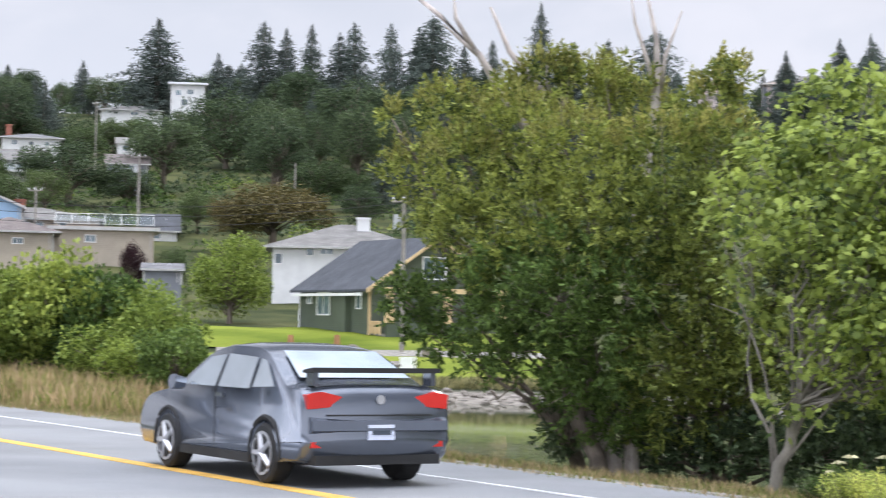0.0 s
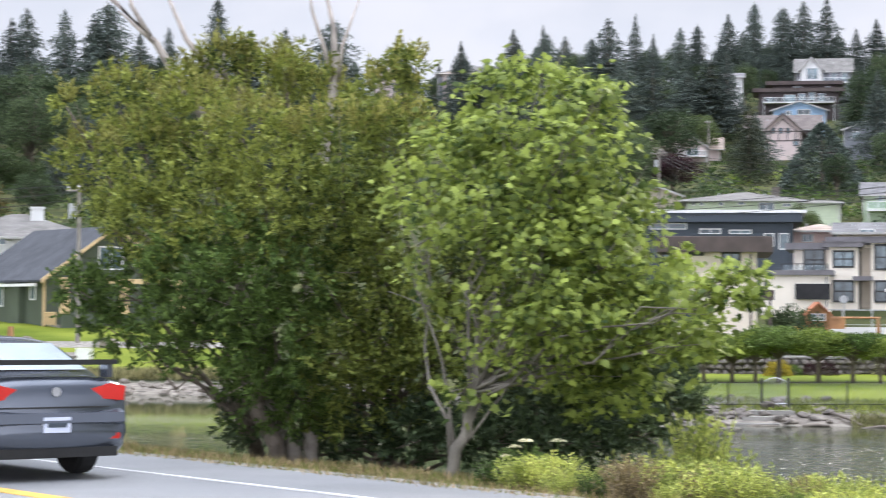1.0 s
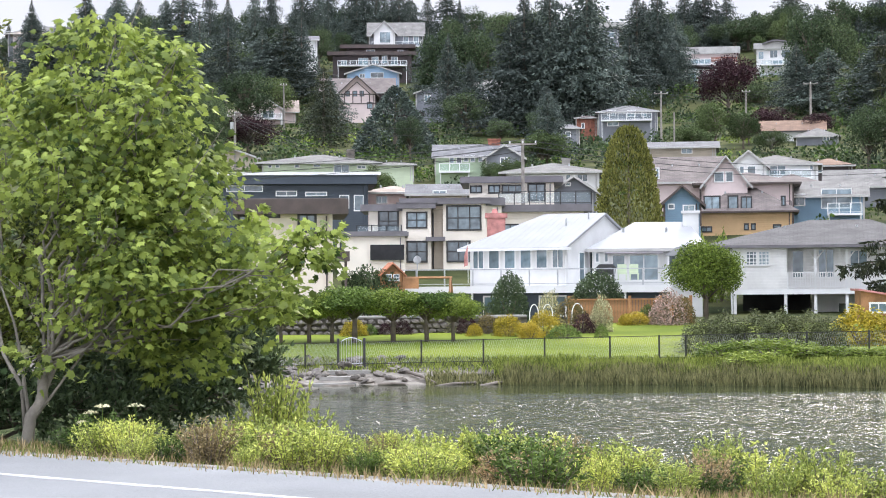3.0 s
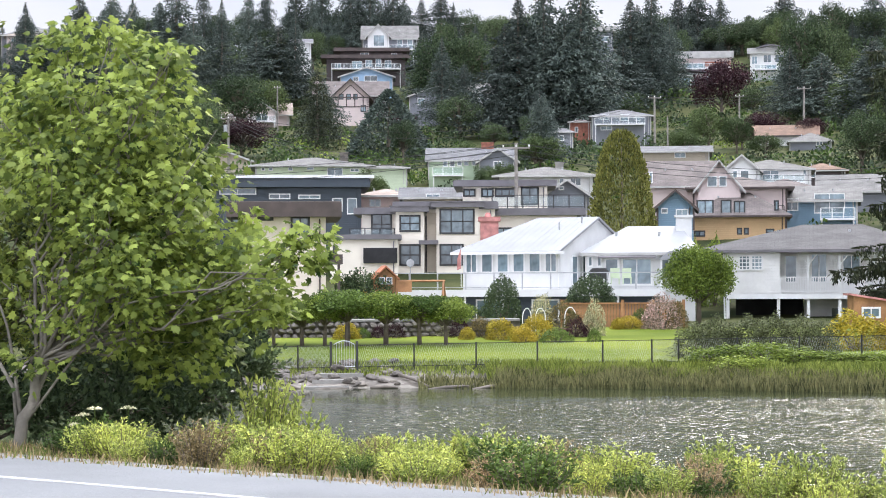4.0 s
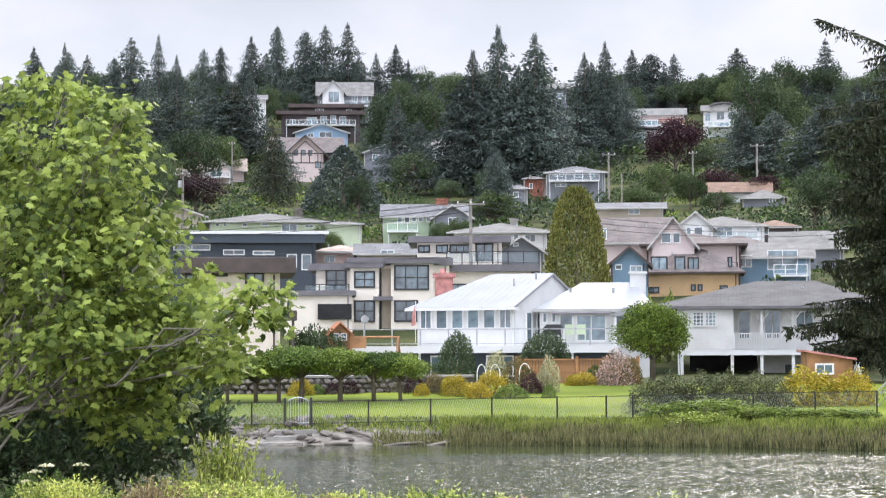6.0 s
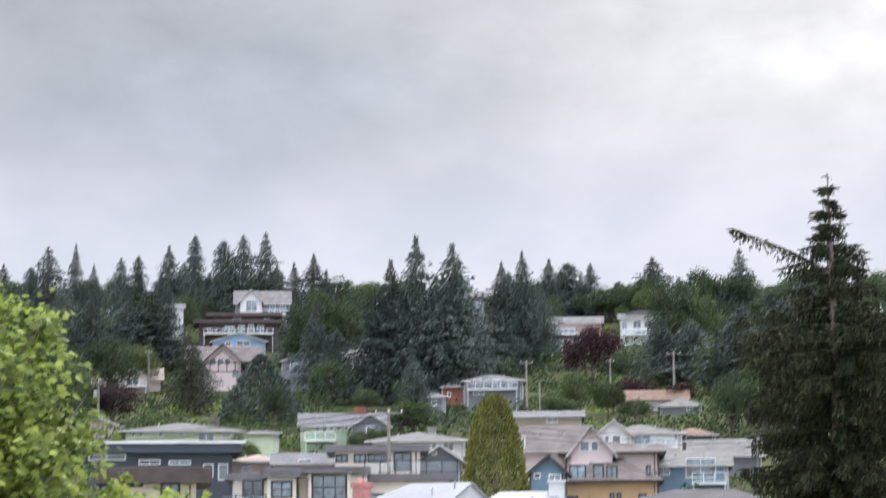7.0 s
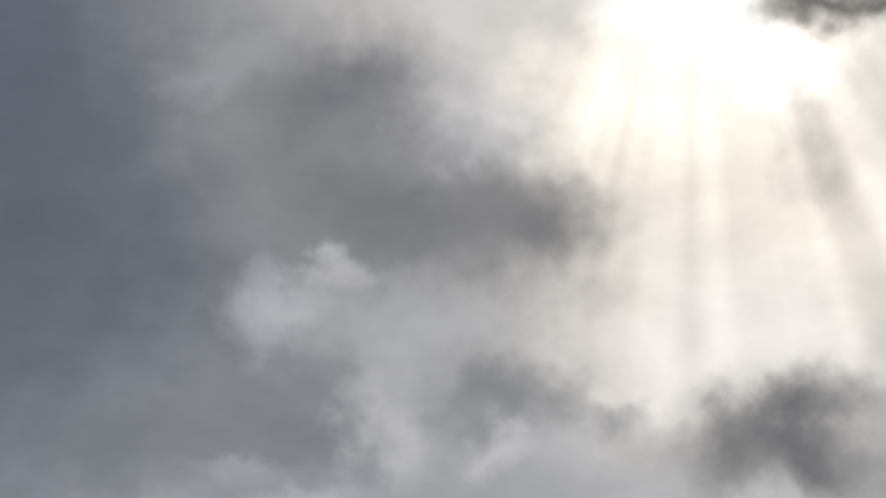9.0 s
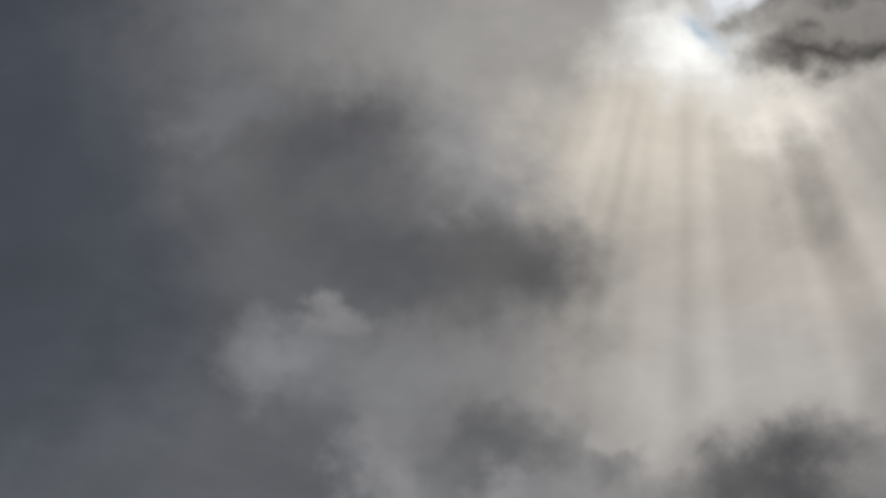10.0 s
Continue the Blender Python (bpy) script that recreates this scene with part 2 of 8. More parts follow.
def shingles(name, colour, vary=0.2):
    m = surface(name, colour, 0.85, 0.7, vary, 0.3, fine=14)
    nt = m.node_tree
    N, L = nt.nodes.new, nt.links.new
    tc = N("ShaderNodeTexCoord")
    br = N("ShaderNodeTexBrick")
    br.inputs["Scale"].default_value = 1.0
    br.inputs["Brick Width"].default_value, br.inputs["Row Height"].default_value = 0.5, 0.22
    br.inputs["Mortar Size"].default_value = 0.015
    br.inputs["Color1"].default_value, br.inputs["Color2"].default_value = (1.12, 1.12, 1.12, 1), (0.85, 0.85, 0.85, 1)
    br.inputs["Mortar"].default_value = (0.6, 0.6, 0.6, 1)
    L(tc.outputs["Object"], br.inputs[0])
    p = nt.nodes["Principled BSDF"]
    old = p.inputs["Base Color"].links[0].from_socket
    mul = N("ShaderNodeVectorMath")
    mul.operation = "MULTIPLY"
    L(old, mul.inputs[0])
    L(br.outputs[0], mul.inputs[1])
    L(mul.outputs[0], p.inputs["Base Color"])
    return m


def foliage(name, colour, tip, through=0.25, rough=0.55):
    """Leaves: colour differs from leaf to leaf and from plant to plant, and some light comes through."""
    # the dark tone is lowered to paint inner shade into the leaves, tips raised
    colour, tip = (tuple(v * k for v in (c[0] * 1.06, c[1], c[2] * 1.07)) for c, k in ((colour, 0.62), (tip, 1.08)))
    m = bpy.data.materials.new(name)
    m.use_nodes = True
    nt = m.node_tree
    N, L = nt.nodes.new, nt.links.new
    p = nt.nodes["Principled BSDF"]
    p.inputs["Roughness"].default_value = rough
    p.inputs["Specular IOR Level"].default_value = 0.18
    geo, info, tc = N("ShaderNodeNewGeometry"), N("ShaderNodeObjectInfo"), N("ShaderNodeTexCoord")
    n = N("ShaderNodeTexNoise")
    n.inputs["Scale"].default_value = 1.2
    L(tc.outputs["Object"], n.inputs[0])
    add = N("ShaderNodeMath")
    add.operation = "ADD"
    L(geo.outputs["Random Per Island"], add.inputs[0])
    L(n.outputs["Fac"], add.inputs[1])
    mr = N("ShaderNodeMapRange")
    mr.inputs[1].default_value, mr.inputs[2].default_value = 0.4, 1.5
    L(add.outputs[0], mr.inputs[0])
    mx = N("ShaderNodeMix")
    mx.data_type = "RGBA"
    mx.inputs[6].default_value, mx.inputs[7].default_value = (*colour, 1), (*tip, 1)
    L(mr.outputs[0], mx.inputs[0])
    hsv = N("ShaderNodeHueSaturation")
    v = N("ShaderNodeMapRange")
    v.inputs[3].default_value, v.inputs[4].default_value = 0.72, 1.3
    L(info.outputs["Random"], v.inputs[0])
    L(v.outputs[0], hsv.inputs["Value"])
    hh = N("ShaderNodeMapRange")
    hh.inputs[3].default_value, hh.inputs[4].default_value = 0.512, 0.488
    L(info.outputs["Random"], hh.inputs[0])
    L(hh.outputs[0], hsv.inputs["Hue"])
    L(mx.outputs[2], hsv.inputs["Color"])
    L(hsv.outputs[0], p.inputs["Base Color"])
    tr = N("ShaderNodeBsdfTranslucent")
    L(hsv.outputs[0], tr.inputs[0])
    ms = N("ShaderNodeMixShader")
    ms.inputs[0].default_value = through
    L(p.outputs[0], ms.inputs[1])
    L(tr.outputs[0], ms.inputs[2])
    L(ms.outputs[0], nt.nodes["Material Output"].inputs[0])
    return m


WHITE = surface("white_paint", (0.7, 0.7, 0.69), 0.5, 0.8, 0.06, 0.05)
TRIM = surface("white_trim", (0.78, 0.78, 0.77), 0.45, 1.0, 0.05, 0.0)
PALETRIM = surface("weathered_pale_trim", (0.46, 0.45, 0.43), 0.6, 1.0, 0.12, 0.0)
DARKTRIM = surface("dark_trim", (0.03, 0.03, 0.032), 0.5, 1.0, 0.2, 0.0)
BROWNTRIM = surface("brown_fascia", (0.075, 0.055, 0.05), 0.6, 1.0, 0.2, 0.05)
GREYTRIM = surface("grey_fascia", (0.16, 0.15, 0.16), 0.6, 1.0, 0.12, 0.05)
# pale blue second colour paints sky reflections into the panes
GLASS = surface("window_glass", (0.025, 0.045, 0.055), 0.05, 0.3, 0.5, 0.0, second=(0.36, 0.48, 0.54), spec=0.6, spread=0.6)


def clear_glass(name):
    """Thin clear pane: mostly seen through, with a faint sky gloss."""
    m = bpy.data.materials.new(name)
    m.use_nodes = True
    nt = m.node_tree
    N, L = nt.nodes.new, nt.links.new
    see, gloss, ms = N("ShaderNodeBsdfTransparent"), nt.nodes["Principled BSDF"], N("ShaderNodeMixShader")
    see.inputs[0].default_value = (0.86, 0.92, 0.92, 1)
    gloss.inputs["Base Color"].default_value = (0.45, 0.52, 0.55, 1)
    gloss.inputs["Roughness"].default_value = 0.04
    ms.inputs[0].default_value = 0.22
    L(see.outputs[0], ms.inputs[1])
    L(gloss.outputs[0], ms.inputs[2])
    L(ms.outputs[0], nt.nodes["Material Output"].inputs[0])
    return m


CLEAR = clear_glass("clear_rail_glass")
# near-black colour that stands for the shade inside open voids
DARK = surface("painted_void_shade", (0.02, 0.02, 0.022), 0.8, 1.0, 0.4, 0.0)
STUCCO = surface("beige_stucco", (0.74, 0.65, 0.56), 0.85, 0.5, 0.06, 0.15, fine=30)
CREAM = surface("cream_stucco", (0.84, 0.77, 0.67), 0.85, 0.5, 0.06, 0.15, fine=30)
WHITESIDE = siding("white_siding", (0.78, 0.77, 0.75))
GREENSIDE = siding("sage_green_siding", (0.42, 0.52, 0.36))
PALEGREEN = siding("pale_green_siding", (0.55, 0.63, 0.45))
OLIVE = siding("olive_green_siding", (0.085, 0.105, 0.075), 0.16)
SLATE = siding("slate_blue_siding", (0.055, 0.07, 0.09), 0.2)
BLUE = siding("blue_siding", (0.17, 0.27, 0.36), 0.2)
SKYBLUE = siding("light_blue_siding", (0.3, 0.45, 0.62), 0.2)
PINK = siding("pink_siding", (0.72, 0.55, 0.5), 0.2)
ROSE = surface("pale_rose_stucco", (0.66, 0.55, 0.53), 0.85, 0.5, 0.06, 0.1)
ORANGE = siding("ochre_siding", (0.62, 0.41, 0.22), 0.2)
GREYSIDE = siding("grey_siding", (0.2, 0.21, 0.24), 0.2)
BROWNSIDE = siding("dark_brown_siding", (0.06, 0.045, 0.045), 0.2)
TAN = siding("tan_siding", (0.42, 0.36, 0.29), 0.2)
ROOF_SLATE = shingles("dark_worn_shingles", (0.085, 0.08, 0.08))
ROOF_GREY = shingles("grey_shingles", (0.15, 0.15, 0.155))
ROOF_PALE = shingles("pale_grey_shingles", (0.17, 0.163, 0.152))
ROOF_DARK = shingles("charcoal_shingles", (0.055, 0.06, 0.07))
ROOF_BROWN = shingles("brown_shingles", (0.15, 0.125, 0.115))
ROOF_TAN = shingles("sandy_shingles", (0.36, 0.29, 0.24))
ROOF_RUST = shingles("rusty_orange_shingles", (0.2, 0.125, 0.085))
ROOF_WHITE = surface("white_membrane", (0.31, 0.315, 0.325), 0.5, 0.5, 0.06, 0.05)
BRICK = surface("red_brick", (0.28, 0.11, 0.075), 0.85, 2.0, 0.3, 0.3)
PINKBRICK = surface("pink_painted_brick", (0.5, 0.22, 0.2), 0.8, 2.0, 0.25, 0.3)
TERRACOTTA = surface("salmon_orange_shingles", (0.5, 0.2, 0.11), 0.8, 1.5, 0.2, 0.2)
WOOD = surface("cedar_wood", (0.34, 0.17, 0.075), 0.7, 1.2, 0.3, 0.2)
PALEWOOD = surface("new_pale_wood", (0.62, 0.45, 0.25), 0.65, 1.2, 0.15, 0.1)
BARKPALE = surface("wet_grey_driftwood", (0.17, 0.145, 0.12), 0.85, 1.5, 0.25, 0.2)
MAPLE_BARK = surface("pale_maple_bark", (0.2, 0.18, 0.15), 0.85, 3.0, 0.3, 0.3)
POLEWOOD = surface("weathered_pole_wood", (0.27, 0.245, 0.22), 0.85, 1.5, 0.25, 0.2)
BARK = surface("grey_bark", (0.16, 0.13, 0.105), 0.9, 4.0, 0.35, 0.6)
PALEBARK = surface("bleached_bark", (0.42, 0.37, 0.33), 0.85, 4.0, 0.25, 0.4)
STONE = surface("field_stone", (0.13, 0.115, 0.1), 0.9, 1.5, 0.35, 0.5, spread=0.3)
PALESTONE = surface("pale_rock", (0.21, 0.185, 0.155), 0.9, 1.5, 0.25, 0.5, spread=0.25)
METAL = surface("galvanised_metal", (0.45, 0.46, 0.47), 0.45, 2.0, 0.15, 0.05, metal=0.6)
BLACKMETAL = surface("black_metal", (0.025, 0.025, 0.025), 0.5, 2.0, 0.2, 0.0)
CONCRETE = surface("concrete", (0.26, 0.25, 0.23), 0.85, 1.0, 0.2, 0.2)
ASPHALT = surface("worn_asphalt", (0.2, 0.205, 0.21), 0.85, 0.35, 0.14, 0.25, fine=60)
GRAVEL = surface("pale_gravel", (0.24, 0.225, 0.2), 0.95, 3.0, 0.35, 0.6, fine=20)
YELLOWPAINT = surface("yellow_road_paint", (0.62, 0.36, 0.07), 0.7, 2.0, 0.15, 0.1)
WHITEPAINT = surface("white_road_paint", (0.5, 0.5, 0.5), 0.7, 2.0, 0.2, 0.1)
LAWN = surface("mown_lawn", (0.115, 0.165, 0.016), 0.9, 0.12, 0.28, 0.7, fine=40, second=(0.19, 0.225, 0.03), spec=0.1)
# needle colours are lifted and blued to carry the distance haze
FIR = foliage("fir_needles", (0.036, 0.058, 0.05), (0.105, 0.138, 0.108), 0.14)
FIR2 = foliage("spruce_needles", (0.022, 0.038, 0.022), (0.08, 0.095, 0.045), 0.15)
LEAF_DARK = foliage("dark_leaves", (0.026, 0.05, 0.025), (0.098, 0.145, 0.062), 0.22)
LEAF_HILL = foliage("muted_green_leaves", (0.035, 0.065, 0.025), (0.11, 0.16, 0.055), 0.25)
LEAF_HEAD = foliage("fresh_green_leaves", (0.05, 0.1, 0.02), (0.24, 0.33, 0.06), 0.28)
LEAF_HEDGE = foliage("grey_green_hedge_leaves", (0.035, 0.05, 0.022), (0.15, 0.18, 0.075), 0.2)
LEAF_MID = foliage("green_leaves", (0.04, 0.085, 0.02), (0.14, 0.22, 0.05), 0.27)
LEAF_LIGHT = foliage("light_green_leaves", (0.09, 0.16, 0.025), (0.30, 0.39, 0.08), 0.32)
LEAF_OLIVE = foliage("olive_leaves", (0.07, 0.075, 0.025), (0.19, 0.16, 0.06), 0.2)
LEAF_PURPLE = foliage("purple_leaves", (0.022, 0.010, 0.014), (0.06, 0.026, 0.03), 0.2)
LEAF_GOLD = foliage("golden_leaves", (0.20, 0.20, 0.02), (0.50, 0.42, 0.05), 0.25)
LEAF_MAPLE = foliage("maple_leaves", (0.075, 0.145, 0.035), (0.57, 0.68, 0.15), 0.5, 0.5)
LEAF_TIP = foliage("bronze_green_shoots", (0.15, 0.165, 0.04), (0.46, 0.46, 0.13), 0.35, 0.45)
LEAF_WILLOW = foliage("willow_leaves", (0.036, 0.078, 0.02), (0.31, 0.37, 0.08), 0.34, 0.45)
CEDAR = foliage("yellow_green_cypress", (0.07, 0.09, 0.018), (0.27, 0.28, 0.07), 0.15)
GRASS_DRY = foliage("dry_grass", (0.20, 0.17, 0.06), (0.48, 0.38, 0.20), 0.3)
GRASS_GREEN = foliage("rough_grass", (0.10, 0.16, 0.025), (0.30, 0.36, 0.08), 0.3)
REED = foliage("reeds", (0.07, 0.09, 0.035), (0.3, 0.3, 0.13), 0.28)
LEAF_ROAD = foliage("roadside_leaves", (0.2, 0.3, 0.06), (0.56, 0.64, 0.16), 0.35)
BLOSSOM = foliage("cream_blossom", (0.16, 0.2, 0.06), (0.72, 0.7, 0.42), 0.2)
PINKBLOSSOM = foliage("pink_blossom", (0.08, 0.12, 0.04), (0.6, 0.45, 0.38), 0.2)


# ---- building blocks ----
def mesh(name, verts, faces, mat, smooth=False):
    me = bpy.data.meshes.new(name)
    me.from_pydata([tuple(v) for v in verts], [], faces)
    me.materials.append(mat)
    if smooth:
        me.polygons.foreach_set("use_smooth", [True] * len(me.polygons))
    me.update()
    return me


class Shape:
    """Collects boxes, bars and prisms into one mesh."""

    def __init__(self):
        self.v, self.f = [], []

    def add(self, verts, faces):
        n = len(self.v)
        self.v += [tuple(v) for v in verts]
        self.f += [tuple(i + n for i in f) for f in faces]
        return self

    def box(self, x0, y0, z0, x1, y1, z1):
        v = [(x, y, z) for z in (z0, z1) for x, y in ((x0, y0), (x1, y0), (x1, y1), (x0, y1))]
        return self.add(v, [(3, 2, 1, 0), (4, 5, 6, 7), (0, 1, 5, 4), (1, 2, 6, 5), (2, 3, 7, 6), (3, 0, 4, 7)])

    def prism(self, profile, axis, a, b):
        """profile: points in the plane across the axis ('x': (y, z); 'y': (x, z); 'z': (x, y)), run from a to b."""
        put = {"x": lambda p, t: (t, p[0], p[1]), "y": lambda p, t: (p[0], t, p[1]), "z": lambda p, t: (p[0], p[1], t)}[axis]
        n = len(profile)
        v = [put(p, a) for p in profile] + [put(p, b) for p in profile]
        return self.add(v, [tuple(range(n - 1, -1, -1)), tuple(range(n, 2 * n))] + [(i, (i + 1) % n, n + (i + 1) % n, n + i) for i in range(n)])

    def tube(self, points, radii, sides=6):
        rings = []
        for i, p in enumerate(points):
            p = Vector(p)
            q = Vector(points[min(i + 1, len(points) - 1)]) - Vector(points[max(i - 1, 0)])
            q = q.normalized() if q.length > 1e-6 else Vector((0, 0, 1))
            a = q.orthogonal().normalized()
            b = q.cross(a)
            rings.append([p + (a * math.cos(t) + b * math.sin(t)) * radii[i] for t in (2 * math.pi * k / sides for k in range(sides))])
        v = [x for r in rings for x in r]
        f = [(i * sides + k, i * sides + (k + 1) % sides, (i + 1) * sides + (k + 1) % sides, (i + 1) * sides + k)
             for i in range(len(rings) - 1) for k in range(sides)]
        f += [tuple(range(sides - 1, -1, -1)), tuple(len(v) - sides + k for k in range(sides))]
        return self.add(v, f)

    def mesh(self, name, mat, smooth=False):
        me = mesh(name, self.v, self.f, mat, smooth)
        bm = bmesh.new()
        bm.from_mesh(me)
        bmesh.ops.recalc_face_normals(bm, faces=bm.faces)
        bm.to_mesh(me)
        bm.free()
        return me


def part(name, shape, mat, parent, label="", at=None, smooth=False):
    ob = new(name, shape.mesh(name, mat, smooth) if isinstance(shape, Shape) else shape)
    ob.parent = parent
    if at is not None:
        ob.matrix_local = at if isinstance(at, Matrix) else Matrix.Translation(at)
    return tagged(ob, label)


def thing(name, m, label, category, group="", kind=""):
    ob = new(name)
    ob.empty_display_size = 0.3
    ob.matrix_world = m
    return tagged(ob, label, category, group, kind)


# ---- ground ----
HEAD = radians(51)
ALONG = Vector((-math.sin(HEAD), math.cos(HEAD), 0))
ACROSS = Vector((math.cos(HEAD), math.sin(HEAD), 0))
WATER = -2.2


def on_road(s, t, z=0.0):
    p = ACROSS * s + ALONG * t
    return Vector((p.x, p.y, z))


def steps(x, table):
    return float(np.interp(x, [a for a, b in table], [b for a, b in table]))


def shore(az):
    return steps(az, ((-40, 76), (-12, 77), (-5, 80), (6, 81), (10, 88), (15, 110), (27, 112), (60, 112)))


RIGHT = ((0, -2.7), (2, -2.15), (5, -1.45), (8, -1.25), (30, -0.5), (50, -0.35), (64, -0.2), (78, 1.2), (90, 3), (120, 6), (180, 13.5), (260, 24), (300, 30), (330, 35), (370, 46), (410, 56), (450, 61), (700, 66), (3000, 66))
LEFT = ((0, -2.7), (2, -2.2), (6, -1.5), (10, -1.1), (24, 0.1), (38, 1.4), (60, 2.2), (90, 5), (150, 13.5), (230, 24), (300, 36), (370, 48), (410, 54), (450, 57), (700, 58), (3000, 58))


def ground(x, y):
    r, az = math.hypot(x, y), math.degrees(math.atan2(-x, y))
    p = Vector((x, y, 0))
    s, t = p.dot(ACROSS), p.dot(ALONG)
    bump = noise.noise(Vector((x, y, 0)) * 0.35) * 0.12
    near = steps(s, ((-400, -0.06), (13.4, -0.06), (15.5, -0.2), (18, -0.5), (21, -1.1), (25, -2.2), (29, -3.0), (60, -3.2)))
    if s > 14:
        near += bump
    mound = steps(t, ((30, 0), (50, 0.5), (75, 1.2), (200, 1.5))) * steps(s, ((13.4, 0), (18, 1), (60, 1)))
    land = steps(az, ((24, 0), (29, 1)))
    near = near * (1 - land) + max(near, -0.5) * land + mound * max(land, 0.3)
    d = r - shore(az)
    if abs(az) > 100 or s < 13.4:
        return near
    k = steps(az, ((8, 0), (16, 1)))
    far = steps(d, RIGHT) * (1 - k) + steps(d, LEFT) * k
    if d > 9:
        far += bump * min(1, d / 40)
    if d > 0:
        return far
    return near * steps(d, ((-18, 1), (0, 0))) + max(far, near if land > 0.5 else far) * steps(d, ((-18, 0), (0, 1)))


def build_ground():
    azs = sorted({*np.arange(-180, -30, 6.0), *np.arange(-30, 50, 0.5), *np.arange(50, 180, 6.0)})
    rs = [3.0]
    while rs[-1] < 2500:
        rs.append(rs[-1] * 1.02 + 0.25 if rs[-1] < 700 else rs[-1] * 1.2)
    v, f = [(0, 0, -0.06)], []
    for r in rs:
        for a in azs:
            x, y = -r * math.sin(radians(a)), r * math.cos(radians(a))
            v.append((x, y, ground(x, y)))
    n = len(azs)
    for i in range(n):
        f.append((0, 1 + (i + 1) % n, 1 + i))
    for k in range(len(rs) - 1):
        for i in range(n):
            a, b = 1 + k * n + i, 1 + k * n + (i + 1) % n
            f.append((a, b, b + n, a + n))
    m = surface("wild_ground", (0.035, 0.05, 0.018), 0.95, 0.15, 0.3, 0.6, fine=30, second=(0.085, 0.09, 0.035), spec=0.1)
    nt = m.node_tree
    N, L = nt.nodes.new, nt.links.new
    geo, sep = N("ShaderNodeNewGeometry"), N("ShaderNodeSeparateXYZ")
    L(geo.outputs["Position"], sep.inputs[0])
    mr = N("ShaderNodeMapRange")
    mr.inputs[1].default_value, mr.inputs[2].default_value = -1.75, -1.55
    mr.inputs[3].default_value, mr.inputs[4].default_value = 1, 0
    L(sep.outputs[2], mr.inputs[0])
    vo = N("ShaderNodeTexVoronoi")
    vo.inputs["Scale"].default_value = 3.0
    L(geo.outputs["Position"], vo.inputs[0])
    ramp = N("ShaderNodeValToRGB")
    ramp.color_ramp.elements[0].color, ramp.color_ramp.elements[1].color = (0.09, 0.08, 0.07, 1), (0.31, 0.28, 0.24, 1)
    L(vo.outputs["Color"], ramp.inputs[0])
    mx = N("ShaderNodeMix")
    mx.data_type = "RGBA"
    p = nt.nodes["Principled BSDF"]
    L(p.inputs["Base Color"].links[0].from_socket, mx.inputs[6])
    L(ramp.outputs[0], mx.inputs[7])
    L(mr.outputs[0], mx.inputs[0])
    L(mx.outputs[2], p.inputs["Base Color"])
    tagged(new("ground", mesh("ground", v, f, m, True)), "rough grassy ground rising into a hill above a pebble shore", "ground", kind="structure")


build_ground()


def build_water():
    m = bpy.data.materials.new("lagoon_water")
    m.use_nodes = True
    nt = m.node_tree
    N, L = nt.nodes.new, nt.links.new
    p = nt.nodes["Principled BSDF"]
    p.inputs["Base Color"].default_value = (0.03, 0.04, 0.02, 1)
    p.inputs["Roughness"].default_value = 0.1
    p.inputs["IOR"].default_value = 1.33
    tc, mp = N("ShaderNodeTexCoord"), N("ShaderNodeMapping")
    mp.inputs["Scale"].default_value = (1.0, 1.3, 1)
    L(tc.outputs["Object"], mp.inputs[0])
    a, b = N("ShaderNodeTexNoise"), N("ShaderNodeTexNoise")
    a.inputs["Scale"].default_value, a.inputs["Detail"].default_value = 1.9, 2
    b.inputs["Scale"].default_value, b.inputs["Detail"].default_value = 0.09, 2
    for n in (a, b):
        L(mp.outputs[0], n.inputs[0])
    mr = N("ShaderNodeMapRange")
    mr.inputs[1].default_value, mr.inputs[2].default_value = 0.34, 0.54
    mr.inputs[3].default_value, mr.inputs[4].default_value = 0.4, 1.6
    L(b.outputs["Fac"], mr.inputs[0])
    # the water lies calm in the lee of the far bank and of the thicket, ruffled by the breeze in the open
    sep = N("ShaderNodeSeparateXYZ")
    L(tc.outputs["Object"], sep.inputs[0])
    force = mr.outputs[0]
    for axis, lo, hi in ((1, 76, 66), (0, -8, 3)):
        r = N("ShaderNodeMapRange")
        r.interpolation_type = "SMOOTHSTEP"
        for i, val in enumerate((lo, hi, 0.05, 1.0)):
            r.inputs[i + 1].default_value = val
        L(sep.outputs[axis], r.inputs[0])
        mul = N("ShaderNodeMath")
        mul.operation = "MULTIPLY"
        L(force, mul.inputs[0])
        L(r.outputs[0], mul.inputs[1])
        force = mul.outputs[0]
    bp = N("ShaderNodeBump")
    bp.inputs["Distance"].default_value = 0.38
    L(a.outputs["Fac"], bp.inputs["Height"])
    L(force, bp.inputs["Strength"])
    L(bp.outputs[0], p.inputs["Normal"])
    # ripples too fine to see scatter the reflection where the breeze touches the water
    fine = N("ShaderNodeMapRange")
    fine.inputs[2].default_value = 1.6
    fine.inputs[3].default_value, fine.inputs[4].default_value = 0.04, 0.1
    L(force, fine.inputs[0])
    L(fine.outputs[0], p.inputs["Roughness"])
    v = [(-130, 15, WATER), (90, 15, WATER), (90, 125, WATER), (-130, 125, WATER)]
    tagged(new("water", mesh("water", v, [(0, 1, 2, 3)], m)), "still greenish lagoon water with fine ripples", "water", kind="structure")


build_water()


